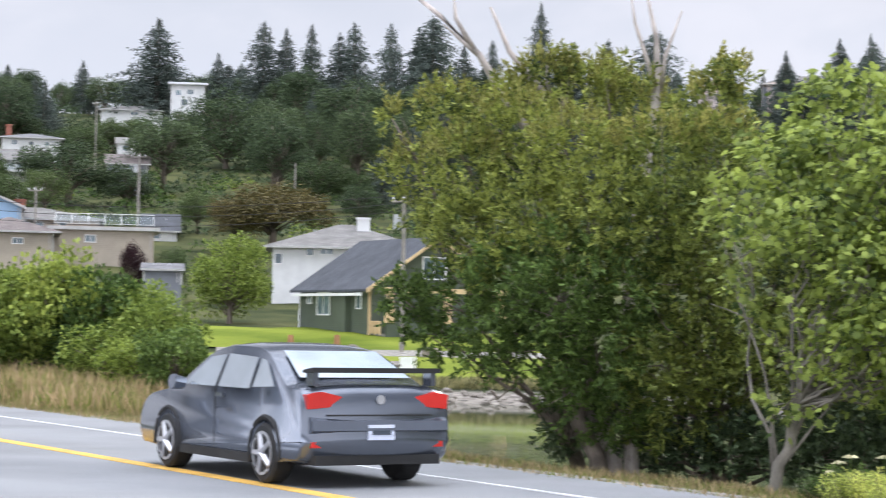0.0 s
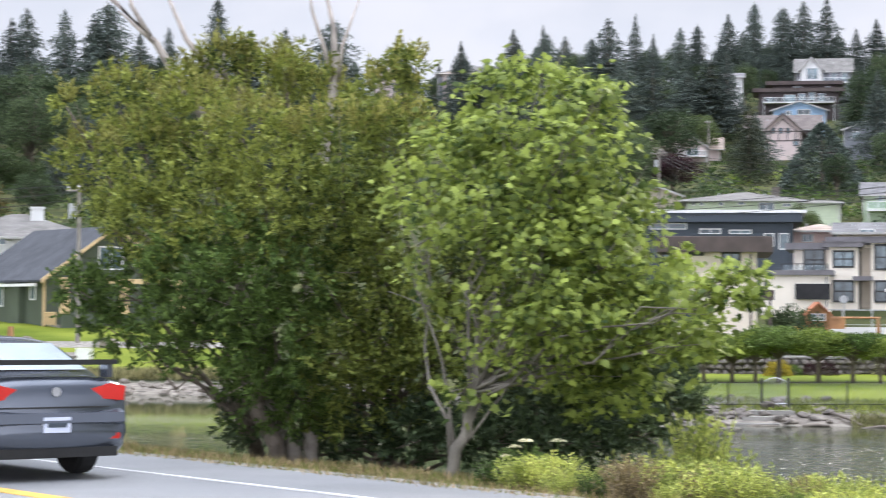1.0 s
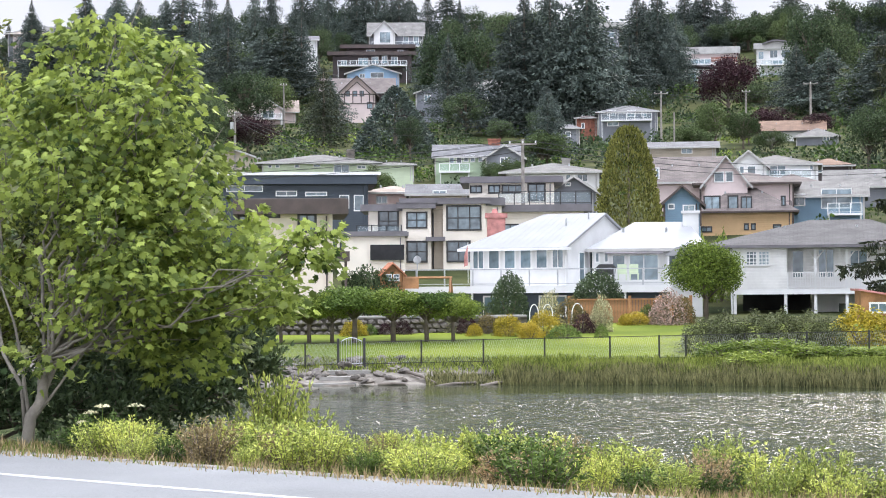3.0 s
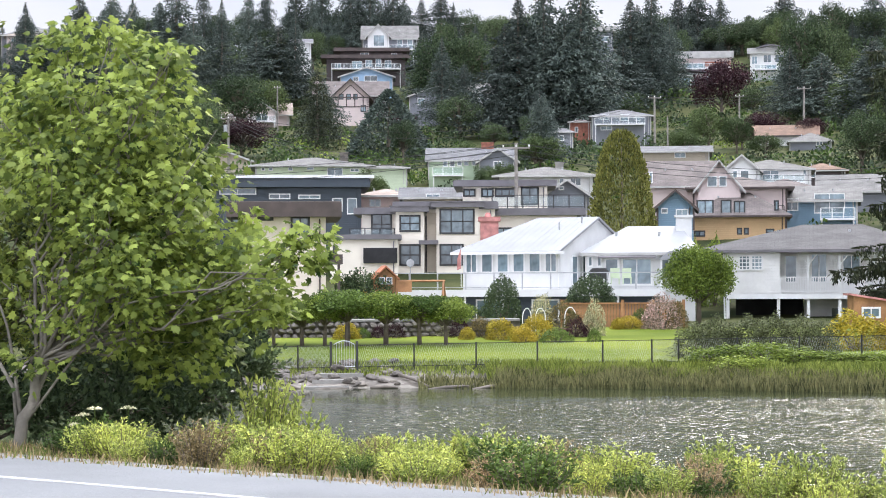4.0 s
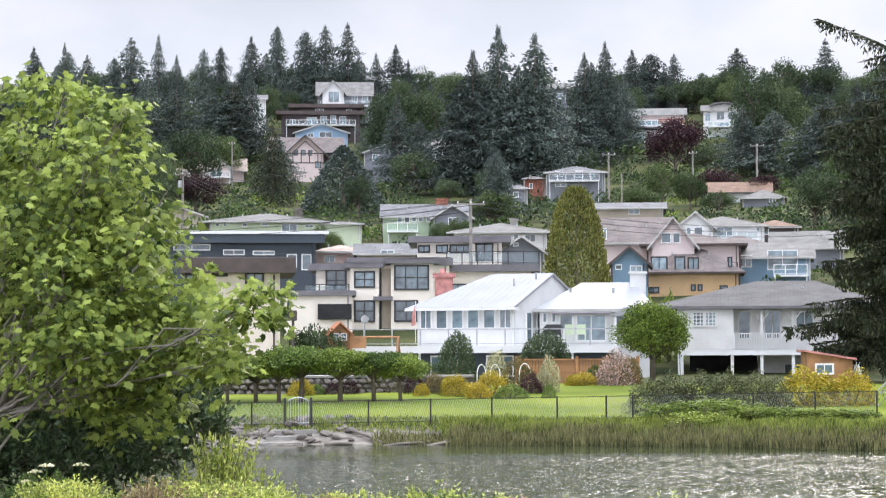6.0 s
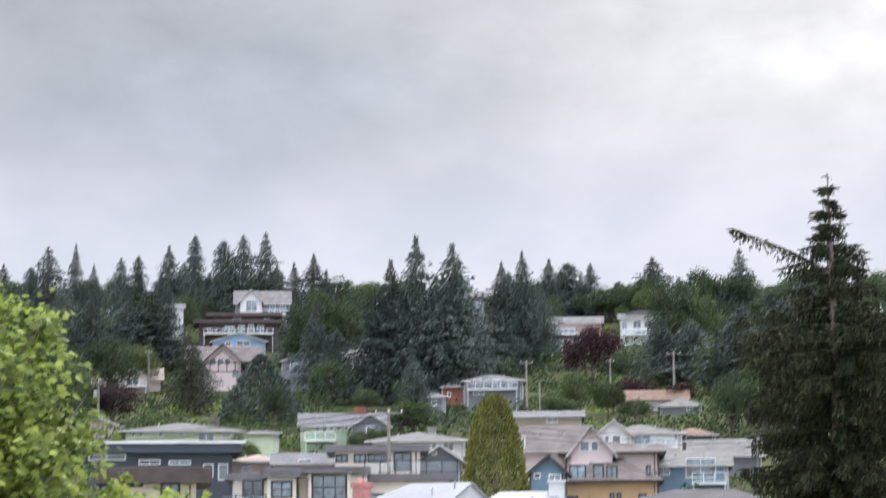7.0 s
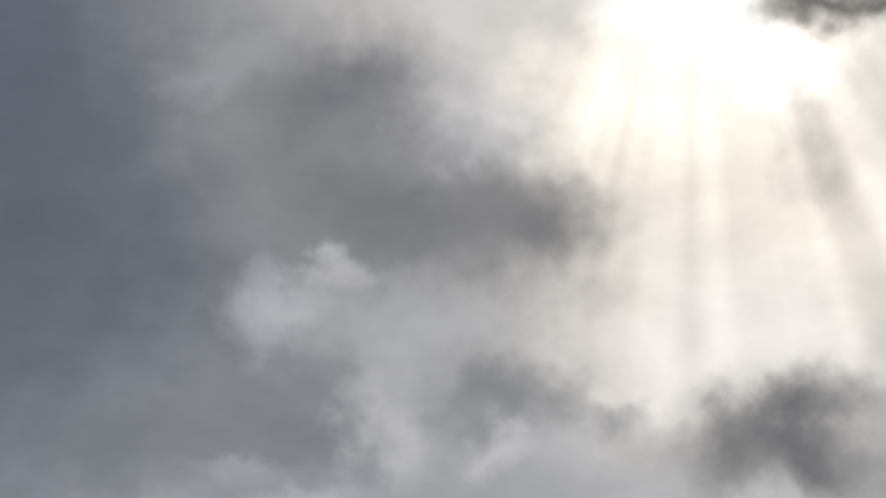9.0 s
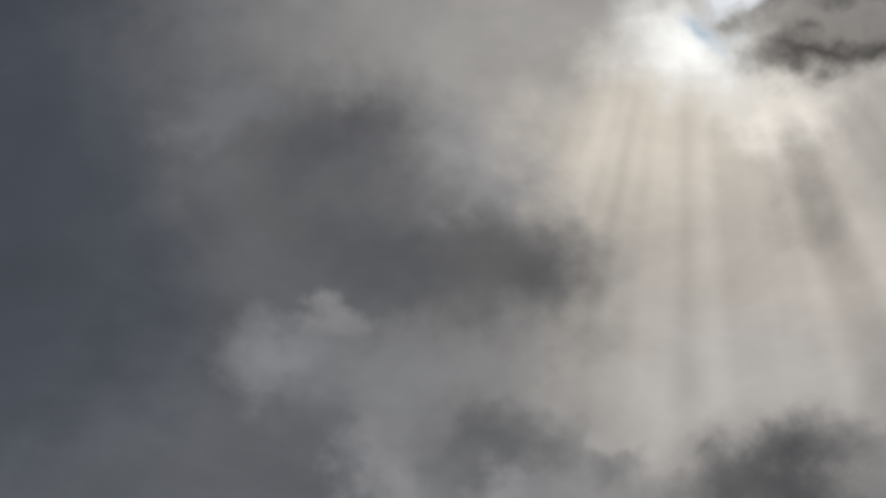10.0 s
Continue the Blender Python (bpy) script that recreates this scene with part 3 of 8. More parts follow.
def strip(name, s0, s1, t0, t1, z, mat, label, category, n=80):
    sh = Shape()
    v, f = [], []
    for i in range(n + 1):
        t = t0 + (t1 - t0) * i / n
        v += [on_road(s0, t, z), on_road(s1, t, z), on_road(s1, t, z - 0.25), on_road(s0, t, z - 0.25)]
    for i in range(n):
        a, b = 4 * i, 4 * i + 4
        f += [(a, a + 1, b + 1, b), (a + 1, a + 2, b + 2, b + 1), (a + 3, a, b, b + 3)]
    f += [(3, 2, 1, 0), (4 * n, 4 * n + 1, 4 * n + 2, 4 * n + 3)]
    sh.add(v, f)
    return tagged(new(name, sh.mesh(name, mat)), label, category, kind="structure")


strip("road", 3.0, 13.4, -120, 200, 0.0, ASPHALT, "pale worn asphalt two-lane road", "road")
strip("gravel_shoulder", 13.4, 13.95, -120, 200, -0.03, GRAVEL, "narrow strip of pale gravel at the road edge", "shoulder")
strip("edge_line", 11.87, 11.97, -120, 200, 0.006, WHITEPAINT, "white painted road edge line", "road marking")
strip("centre_line", 9.38, 9.62, -120, 200, 0.006, YELLOWPAINT, "solid yellow painted centre line", "road marking")


# ---- houses ----
GLASS_CACHE = {}
HOUSES = []


def window(parent, m, w, h, nx=1, ny=1, frame=None, name="window", bar=0.0):
    """A window in the plane of the wall: frame bars that stand proud, a pane set back in them."""
    bar = bar or (0.14 if frame is DARKTRIM else 0.1)
    key = (round(w, 2), round(h, 2), nx, ny, (frame or TRIM).name, bar)
    if key not in GLASS_CACHE:
        xs, zs = [], []
        for n, size, out, off in ((nx, w, xs, -w / 2), (ny, h, zs, 0.0)):
            for q in range(n + 1):
                c, t = size * q / n, bar * (1.0 if q in (0, n) else 0.6)
                c = min(max(c - t / 2, 0), size - t)
                out += [off + c, off + c + t]
        b, na, nb = Shape(), len(xs), len(zs)
        v = [(x, y, z) for y in (-0.07, 0.02) for z in zs for x in xs]
        f, at = [], lambda y, j, q: (y * nb + j) * na + q
        solid = lambda j, q: 0 <= j < nb - 1 and 0 <= q < na - 1 and (j % 2 == 0 or q % 2 == 0)
        for j in range(nb - 1):
            for q in range(na - 1):
                if solid(j, q):
                    f.append((at(0, j, q), at(0, j, q + 1), at(0, j + 1, q + 1), at(0, j + 1, q)))
                    for dj, dq, (a1, a2) in ((-1, 0, ((j, q), (j, q + 1))), (1, 0, ((j + 1, q + 1), (j + 1, q))), (0, -1, ((j + 1, q), (j, q))), (0, 1, ((j, q + 1), (j + 1, q + 1)))):
                        if not solid(j + dj, q + dq):
                            f.append((at(0, *a1), at(1, *a1), at(1, *a2), at(0, *a2)))
        b.add(v, f)
        g = Shape().box(-w / 2 + bar * 0.5, -0.03, bar * 0.5, w / 2 - bar * 0.5, 0.01, h - bar * 0.5)
        GLASS_CACHE[key] = (b.mesh(name, frame or TRIM), g.mesh("pane", GLASS))
    a, g = GLASS_CACHE[key]
    ob = part(name, a, None, parent, at=m)
    part("pane", g, None, ob)
    return ob


def railing(parent, a, b, h=0.95, gap=1.6, mat=None, balusters=False, glass=False):
    """A railing from a to b, at the foot of its posts."""
    mat = mat or TRIM
    a, b = Vector(a), Vector(b)
    n = max(1, round((b - a).length / gap))
    up = Vector((0, 0, h))
    ob = part("railing", Shape().tube([a + up, b + up], [0.045, 0.045], 4), mat, parent)
    part("lower_rail", Shape().tube([a + up * 0.12, b + up * 0.12], [0.03, 0.03], 4), mat, ob)
    post = Shape().box(-0.045, -0.045, 0, 0.045, 0.045, h).mesh("post", mat)
    for i in range(n + 1):
        part("post", post, None, ob, at=a.lerp(b, i / n))
    if balusters:
        k = round((b - a).length / 0.16)
        me = Shape().box(-0.028, -0.028, 0.1, 0.028, 0.028, h).mesh("baluster", mat)
        for i in range(1, k):
            part("baluster", me, None, ob, at=a.lerp(b, i / k))
    if glass:
        part("glass_panel", Shape().add([a + up * 0.15, b + up * 0.15, b + up * 0.9, a + up * 0.9], [(0, 1, 2, 3)]), CLEAR, ob)
    return ob


def balcony(root, u0, u1, z, out=1.4, mat=None, glass=True):
    """A slab with a railing before the front wall."""
    part("balcony_slab", Shape().box(u0, -out, z - 0.2, u1, -0.004, z), mat or TRIM, root)
    railing(root, (u0 + 0.05, -out + 0.06, z), (u1 - 0.05, -out + 0.06, z), 1.0, 1.3, mat or TRIM, False, glass)
    post = Shape().box(-0.06, -0.06, -4, 0.06, 0.06, z - 0.2).mesh("balcony_post", mat or TRIM)
    for u in (u0 + 0.15, u1 - 0.15):
        part("balcony_post", post, None, root, at=(u, -out + 0.15, 0))
    return root


def gable_roof(w, d, h, rise, over, axis, thick=0.16):
    s = Shape()
    if axis == "x":
        k = rise / (d / 2)
        s.prism([(-over, h - over * k), (d / 2, h + rise), (d + over, h - over * k), (d + over, h - over * k + thick), (d / 2, h + rise + thick * 1.2), (-over, h - over * k + thick)], "x", -w / 2 - over, w / 2 + over)
    else:
        k = rise / (w / 2)
        s.prism([(-w / 2 - over, h - over * k), (0, h + rise), (w / 2 + over, h - over * k), (w / 2 + over, h - over * k + thick), (0, h + rise + thick * 1.2), (-w / 2 - over, h - over * k + thick)], "y", -over, d + over)
    return s


def hip_roof(w, d, h, rise, over, thick=0.16, ridge=None):
    x, y = w / 2 + over, d + over
    r = max(0.2, w / 2 - d / 2) if w > d else 0.2
    v = [(-x, -over, h - 0.05), (x, -over, h - 0.05), (x, y, h - 0.05), (-x, y, h - 0.05)]
    v += [(a, b, c + thick) for a, b, c in v]
    ra, rb = ridge or (-r, r)
    v += [(ra, d / 2, h + rise), (rb, d / 2, h + rise)]
    return Shape().add(v, [(3, 2, 1, 0), (0, 1, 5, 4), (1, 2, 6, 5), (2, 3, 7, 6), (3, 0, 4, 7), (4, 5, 9, 8), (5, 6, 9), (6, 7, 8, 9), (7, 4, 8)])


def house(label, place, yaw, w, h, rise, wins, wall, roof, style="hip", depth=9.0, over=0.5, frame=None, panes=2, fascia=None, low=4.0, rows=1, chimney=None, name="house", ridge=None, side=()):
    """A house whose front stands at place; wins: (offset along the front, sill height, width, height)."""
    root = thing(name, pose(*place, 0, 0, yaw), label, "house")
    fascia = fascia or PALETRIM
    s = Shape()
    if style == "gable_front":
        s.prism([(-w / 2, -low), (w / 2, -low), (w / 2, h), (0, h + rise), (-w / 2, h)], "y", 0, depth)
    elif style == "gable":
        s.prism([(0, -low), (depth, -low), (depth, h), (depth / 2, h + rise), (0, h)], "x", -w / 2, w / 2)
    else:
        s.box(-w / 2, 0, -low, w / 2, depth, h)
    part("wall", s, wall, root)
    if style == "flat":
        part("roof", Shape().box(-w / 2 - over, -over, h, w / 2 + over, depth + over, h + max(0.3, rise)), fascia, root)
        part("roof_deck", Shape().box(-w / 2 - over + 0.1, -over + 0.1, h + max(0.3, rise), w / 2 + over - 0.1, depth + over - 0.1, h + max(0.3, rise) + 0.05), roof, root)
    elif style == "hip":
        part("roof", hip_roof(w, depth, h, rise, over, ridge=ridge), roof, root)
        part("gutter", Shape().box(-w / 2 - over, -over - 0.1, h - 0.08, w / 2 + over, -over - 0.004, h + 0.1), fascia, root)
    elif style == "gable":
        part("roof", gable_roof(w, depth, h, rise, over, "x"), roof, root)
        k = rise / (depth / 2)
        part("gutter", Shape().box(-w / 2 - over, -over - 0.1, h - over * k - 0.02, w / 2 + over, -over - 0.004, h - over * k + 0.16), fascia, root)
    else:
        part("roof", gable_roof(w, depth, h, rise, over, "y"), roof, root)
        k = rise / (w / 2)
        for sg in (-1, 1):
            e = sg * (w / 2 + over)
            part("bargeboard", Shape().prism([(e, h - over * k - 0.1), (0, h + rise - 0.02), (0, h + rise + 0.2), (e, h - over * k + 0.2)], "y", -over - 0.08, -over - 0.004), fascia, root)
    for u, z, ww, hh in wins:
        nx = max(1, min(panes, round(ww / 0.7)))
        window(root, (u, -0.004, z), ww, hh, nx, rows, frame)
    for u, z, ww, hh in side:
        window(root, pose(-w / 2 - 0.004, u, z, 0, 0, -90), ww, hh, max(1, min(panes, round(ww / 0.7))), rows, frame)
    if style != "flat" and wall not in (STUCCO, CREAM, WHITE):
        for sg in (-1, 1):
            part("corner_board", Shape().box(sg * w / 2 - 0.09, -0.035, -0.2, sg * w / 2 + 0.09, 0.06, h - 0.12), fascia, root)
    part("downpipe", Shape().tube([(w / 2 - 0.35, -0.09, h - 0.1), (w / 2 - 0.35, -0.09, 0)], [0.05, 0.05], 5), fascia, root)
    if style in ("hip", "gable"):
        for q in (-0.22, 0.18):
            part("roof_vent", Shape().tube([(w * q, depth * 0.3, h + rise * 0.45), (w * q, depth * 0.3, h + rise * 0.6 + 0.35)], [0.09, 0.09], 6), METAL, root)
    HOUSES.append((place[0], place[1], w))
    if chimney:
        cx, cy, cw, ch, cm = chimney
        c = Shape().box(cx - cw / 2, cy, h - 0.3, cx + cw / 2, cy + cw * 0.8, h + rise + ch)
        c.box(cx - cw / 2 - 0.08, cy - 0.08, h + rise + ch - 0.2, cx + cw / 2 + 0.08, cy + cw * 0.8 + 0.08, h + rise + ch)
        part("chimney", c, cm, root)
    return root


# the waterfront row
beige = house("beige stucco house with a flat dark-brown roof", (-9.58, 119.62, 1.42), 4.6, 4.78, 4.45, 0.84, [(-1.07, 4.25, 0.94, 0.29), (0.93, 3.38, 1.11, 1.14), (-2.7, 3.38, 0.68, 1.07)], STUCCO, ROOF_BROWN, "flat", 9, 0.9, DARKTRIM, fascia=BROWNTRIM, name="house")


def white_house():
    """Low white house set askew: hipped on one end, gabled on the other, a row of six tall windows."""
    w, d, h, rise = 6.75, 11.0, 3.3, 2.05
    root = thing("house", pose(0.75, 130.9, 0.79, 0, 0, -28), "white low house with white metal roof and long window row", "house")
    wall = Shape().box(0, 0, -2.5, w, d, h)
    wall.prism([(0, h), (d, h), (d / 2, h + rise)], "x", w - 0.2, w)
    part("wall", wall, WHITE, root)
    o, t = 0.55, 0.14
    k = rise / (d / 2)
    e = h - o * k
    v = [(-o, -o, e), (w + 0.18, -o, e), (w + 0.18, d + o, e), (-o, d + o, e), (2.6, d / 2, h + rise), (w + 0.18, d / 2, h + rise)]
    v += [(x, y, z + t) for x, y, z in v]
    part("roof", Shape().add(v, [(0, 1, 5, 4), (2, 3, 4, 5), (3, 0, 4), (6, 10, 11, 7), (8, 11, 10, 9), (9, 10, 6), (0, 6, 7, 1), (1, 7, 11, 5), (5, 11, 8, 2), (2, 8, 9, 3), (3, 9, 6, 0)]), ROOF_WHITE, root)
    # standing seams run up the front slope
    n = 16
    for i in range(1, n):
        x = -o + (w + o + 0.1) * i / n
        q = min(1.0, (x + o) / (2.6 + o))
        top = (x, -o + (d / 2 + o) * q, e + (h + rise - e) * q + t + 0.004)
        part("seam", Shape().tube([(x, -o, e + t + 0.004), top], [0.01, 0.01], 4), ROOF_WHITE, root)
    part("gutter", Shape().box(-o, -o - 0.12, e - 0.04, w + o, -o - 0.004, e + 0.12), TRIM, root)
    part("downpipe", Shape().tube([(w - 0.1, -o, e), (w - 0.1, -0.08, e - 0.4), (w - 0.1, -0.08, 0.9)], [0.05] * 3, 6), TRIM, root)
    for i, nx in enumerate((2, 1, 1, 1, 1, 2)):
        window(root, (0.62 + 1.1 * i, -0.004, 1.9), 0.88, 1.28, nx, 1)
    for y, ww in ((2.0, 0.9), (3.6, 0.9)):
        window(root, pose(w + 0.004, y, 1.1, 0, 0, 90), ww, 1.9, 1, 1)
    for x, y in ((5.2, 3.2), (6.2, 4.4)):
        part("roof_vent", Shape().tube([(x, y, h + k * y), (x, y, h + k * y + 0.6)], [0.06, 0.06], 6), METAL, root)
    HOUSES.append((4.5, 134.0, 10))


white_house()
wing = house("white wing of a low house with hipped white roof", (11.74, 129.47, 0.95), -5.2, 6.8, 2.88, 1.89, [(-3.08, 2.1, 0.35, 0.7), (-2.52, 2.1, 0.35, 0.7), (-1.75, 1.7, 0.9, 0.95), (1.55, 1.5, 0.6, 1.3), (2.35, 1.2, 0.8, 1.6)], WHITE, ROOF_WHITE, "hip", 10, 0.4, low=2.5, ridge=(-0.8, 2.6))
raised = house("white raised house with grey shingle roof over a wide balcony", (23.89, 135.92, 1.35), -10.0, 11.79, 2.73, 1.92, [(-4.66, 1.48, 0.75, 0.97), (-3.82, 1.48, 0.79, 0.97), (-1.72, 0.67, 0.86, 1.87), (0.09, 0.67, 1.12, 1.95), (2.17, 1.33, 1.23, 1.2)], WHITESIDE, ROOF_SLATE, "hip", 11, 1.95, low=0.3, ridge=(-1.0, 3.0), fascia=GREYTRIM)
cream = house("cream three-storey house with black window frames", (-0.44, 172.0, 2.95), 0.1, 8.16, 5.37, 0.61, [], CREAM, ROOF_GREY, "flat", 12, 0.3, DARKTRIM, fascia=GREYTRIM)


def cream_house_bays():
    """Two bays with their own flat hoods, a set-back wing, a recessed entry with a canopy between them."""
    for u0, u1, z in ((-4.1, -1.75, 5.15), (-0.75, 2.75, 5.5)):
        part("bay", Shape().box(u0, -0.6, -4, u1, -0.004, z), CREAM, cream)
        part("bay_hood", Shape().box(u0 - 0.45, -1.15, z, u1 + 0.4, 0.3, z + 0.42).box(u0 - 0.5, -1.2, z + 0.42, u1 + 0.45, 0.3, z + 0.5), GREYTRIM, cream)
    part("left_wing", Shape().box(-6.95, 0.8, -4, -4.1, 9, 5.0), CREAM, cream)
    part("wing_hood", Shape().box(-7.6, 0.1, 5.0, -4.0, 9.4, 5.55), GREYTRIM, cream)
    part("entry_canopy", Shape().box(-2.2, -1.1, 2.45, -0.6, 0.0, 2.8), GREYTRIM, cream)
    # darker tan strip paints the shade of the recess between the bays
    part("recess_shade_strip", Shape().box(-1.74, -0.06, -1, -0.76, -0.01, 5.1), TAN, cream)
    part("downpipe", Shape().tube([(-1.6, -0.7, 5.1), (-1.6, -0.12, 4.7), (-1.6, -0.12, -0.5)], [0.07] * 3, 6), DARKTRIM, cream)
    for u, z, w, h, nx, ny in ((-2.92, 3.5, 1.75, 1.4, 2, 2), (-2.92, 0.7, 1.75, 1.8, 2, 2), (0.95, 3.3, 2.9, 2.1, 3, 2), (0.5, 0.7, 2.0, 1.8, 2, 2)):
        window(cream, (u, -0.605, z), w, h, nx, ny, DARKTRIM, bar=0.15)
    window(cream, (-5.3, 0.795, 3.25), 1.75, 1.85, 2, 2, DARKTRIM, bar=0.15)
    part("wing_balcony", Shape().box(-7.9, -0.8, 2.55, -4.15, 0.79, 2.85), GREYTRIM, cream)
    railing(cream, (-7.85, -0.7, 2.85), (-4.2, -0.7, 2.85), 0.95, 1.1, DARKTRIM, False, True)


cream_house_bays()
house("upper cream storey with grey flat roof and glass balcony", (4.74, 181.94, 8.71), -1.5, 7.4, 1.97, 0.5, [(-3.11, 1.08, 1.09, 0.69), (-1.53, 1.03, 1.09, 0.79), (0.05, 1.03, 1.88, 0.79), (2.17, 0.34, 1.58, 1.58)], CREAM, ROOF_GREY, "flat", 10, 0.8, DARKTRIM, panes=3, fascia=GREYTRIM)
slate = house("slate-blue flat-roofed house with white trim", (-14.87, 191.42, 6.22), 4.4, 13.27, 4.93, 0.78, [(-4.68, 4.26, 3.38, 0.62), (-0.86, 3.84, 1.98, 0.52), (1.87, 3.84, 2.03, 0.42), (5.8, 2.44, 0.94, 1.51), (4.45, 2.7, 0.94, 1.25)], SLATE, ROOF_GREY, "flat", 12, 0.8, TRIM, fascia=SLATE)
part("coping", Shape().box(-7.81, -0.95, 5.73 + 0.02, 7.81, 12.9, 5.73 + 0.3), TRIM, slate, "white roof edge")
house("pale green house with low grey hip roof", (-17.31, 261.43, 15.34), 3.8, 14.21, 1.92, 1.49, [(-6.22, 1.35, 0.5, 0.43), (-5.26, 1.35, 0.57, 0.43), (-2.81, 1.35, 0.64, 0.5), (-0.32, 1.42, 0.92, 0.43), (2.77, 0.71, 1.99, 1.07), (5.26, 1.21, 1.14, 0.43)], PALEGREEN, ROOF_PALE, "hip", 13, 0.8, chimney=(4, 5, 1.0, 0.6, STONE))
house("pale green garage wing", (-7.89, 261.88, 15.01), 1.7, 4.69, 1.99, 0.64, [], PALEGREEN, ROOF_PALE, "hip", 8, 0.5)
balcony(house("grey and white gabled house with long porch windows", (2.66, 271.99, 16.26), -0.6, 11.06, 2.36, 1.71, [(-3.36, 1.48, 0.66, 0.96), (-2.43, 1.48, 0.74, 0.96), (-1.51, 1.63, 0.66, 0.88), (-0.63, 1.63, 0.66, 0.88), (0.41, 1.63, 0.66, 0.88)], GREENSIDE, ROOF_GREY, "gable", 9, 0.5, chimney=(2.2, 4, 1.6, 0.9, BRICK)), -5, -1, 0.4)
house("ochre and rose gabled house with brown shingle roof", (27.65, 200.1, 5.88), -7.9, 8.93, 2.72, 2.98, [(-3.75, 0.81, 1.1, 0.6), (0.05, 0.98, 0.49, 0.66), (0.71, 0.98, 0.49, 0.66), (2.96, 1.09, 0.82, 0.44), (-3.2, 2.93, 1.64, 1.42), (-1.2, 2.93, 1.04, 1.42), (0.08, 2.82, 1.1, 1.42), (3.59, 3.26, 0.44, 0.99)], ORANGE, ROOF_BROWN, "hip", 10, 0.6, DARKTRIM, fascia=BROWNTRIM)
house("small blue gabled cottage with white windows", (20.37, 188.91, 7.18), -6.2, 3.25, 1.95, 1.38, [(-1.0, 1.33, 0.62, 0.52), (0.59, 0.92, 1.13, 0.82)], BLUE, ROOF_BROWN, "gable_front", 8, 0.5, fascia=BROWNTRIM)
balcony(house("white two-storey house with grey hipped roof", (36.28, 237.24, 13.1), -8.7, 9.43, 2.07, 1.48, [(-3.51, 0.97, 0.46, 1.11), (-2.6, 0.97, 0.98, 1.11), (0.16, 0.97, 1.95, 1.11), (3.97, 1.29, 0.46, 0.78)], WHITE, ROOF_PALE, "hip", 10, 0.5), -2, 4.0, 0.5)
balcony(house("blue house with glazed gable front", (36.65, 206.78, 7.7), -10.1, 7.12, 2.7, 1.51, [(-2.76, 1.69, 1.25, 1.25), (0.91, 1.41, 3.02, 1.99)], BLUE, ROOF_PALE, "gable", 10, 0.6), 0, 3.4, 0.9)

part("side_canopy", Shape().box(2.39, -0.6, 1.75, 3.35, 2.5, 2.3), BROWNTRIM, beige)
part("canopy_post", Shape().box(3.05, -0.4, -1.0, 3.2, -0.25, 1.75), BROWNTRIM, beige)
window(beige, (-1.2, -0.004, 0.2), 1.1, 1.2, 2, 1, DARKTRIM)


def white_wing_parts():
    """Awning over the sliding doors, small porch roof and the white chimney."""
    part("awning", Shape().prism([(-0.9, 2.62), (-0.004, 2.75), (-0.004, 2.85), (-0.9, 2.72)], "x", -2.6, 1.0), GREYTRIM, wing)
    part("porch_roof", Shape().prism([(1.1, 2.5), (3.6, 2.5), (2.9, 3.05), (1.8, 3.05)], "y", -1.3, 0.6), ROOF_WHITE, wing)
    for u in (1.3, 3.4):
        part("porch_post", Shape().box(u - 0.06, -1.2, 0.6, u + 0.06, -1.08, 2.5), TRIM, wing)
    part("chimney", Shape().box(2.3, 4.0, 3.0, 3.3, 4.9, 5.3).box(2.2, 3.9, 5.3, 3.4, 5.0, 5.45), WHITE, wing)
    window(wing, (-0.2, -0.02, 0.95), 1.9, 1.7, 2, 1)


white_wing_parts()


def raised_house_parts():
    """Balcony, posts and the recessed storey below of the raised house."""
    w = 11.79
    part("deck", Shape().box(-w / 2, -1.7, -0.35, w / 2, 0.0, -0.02), TRIM, raised)
    part("lower_wall", Shape().box(-w / 2 + 5, 3, -3, w / 2, 10, -0.36), WHITESIDE, raised)
    # near-black box paints the shade of the open space under the house
    part("void_shade_box", Shape().box(-w / 2 + 0.4, 5, -3, -w / 2 + 4.9, 9, -0.36), DARK, raised)
    post = Shape().box(-0.1, -0.1, -2.4, 0.1, 0.1, -0.36).mesh("post", TRIM)
    for u in (-5.75, -2.5, -0.6, 1.4, 3.6, 5.6):
        part("post", post, None, raised, at=(u, -1.5, 0))
    upper = Shape().box(-0.07, -0.07, 0, 0.07, 0.07, 2.55)
    for sg in (-1, 1):
        upper.tube([(0, 0, 1.8), (sg * 0.55, 0, 2.5)], [0.05, 0.05], 4)
    me = upper.mesh("porch_post", TRIM)
    for u in (-0.6, 1.4, 3.6, 5.6):
        part("porch_post", me, None, raised, at=(u, -1.5, 0))
    railing(raised, (-2.35, -1.6, 0), (w / 2, -1.6, 0), 1.05, 1.9, TRIM, True)
    part("bay", Shape().box(-w / 2, -1.68, 0, -2.4, -0.004, 2.7), WHITESIDE, raised)
    for u in (-4.66, -3.86):
        window(raised, (u, -1.69, 1.5), 0.78, 1.0, 3, 4)
    for u in (0.2, 3.0):
        sk = Shape().prism([(u - 0.5, 0), (u + 0.5, 0), (u + 0.5, 0.25), (u - 0.5, 0.25)], "y", 2.2, 3.0)
        part("skylight", sk, TRIM, raised, at=Matrix.Translation((0, 0, 2.77 + 0.75)))
    window(raised, (1.6, 2.996, -1.9), 1.6, 1.0, 2, 1)
    part("downpipe", Shape().tube([(-w / 2 - 0.1, -1.6, 2.6), (-w / 2 - 0.05, -1.6, -1.9), (-w / 2 - 0.3, -1.6, -2.2)], [0.06] * 3, 6), TRIM, raised)


raised_house_parts()


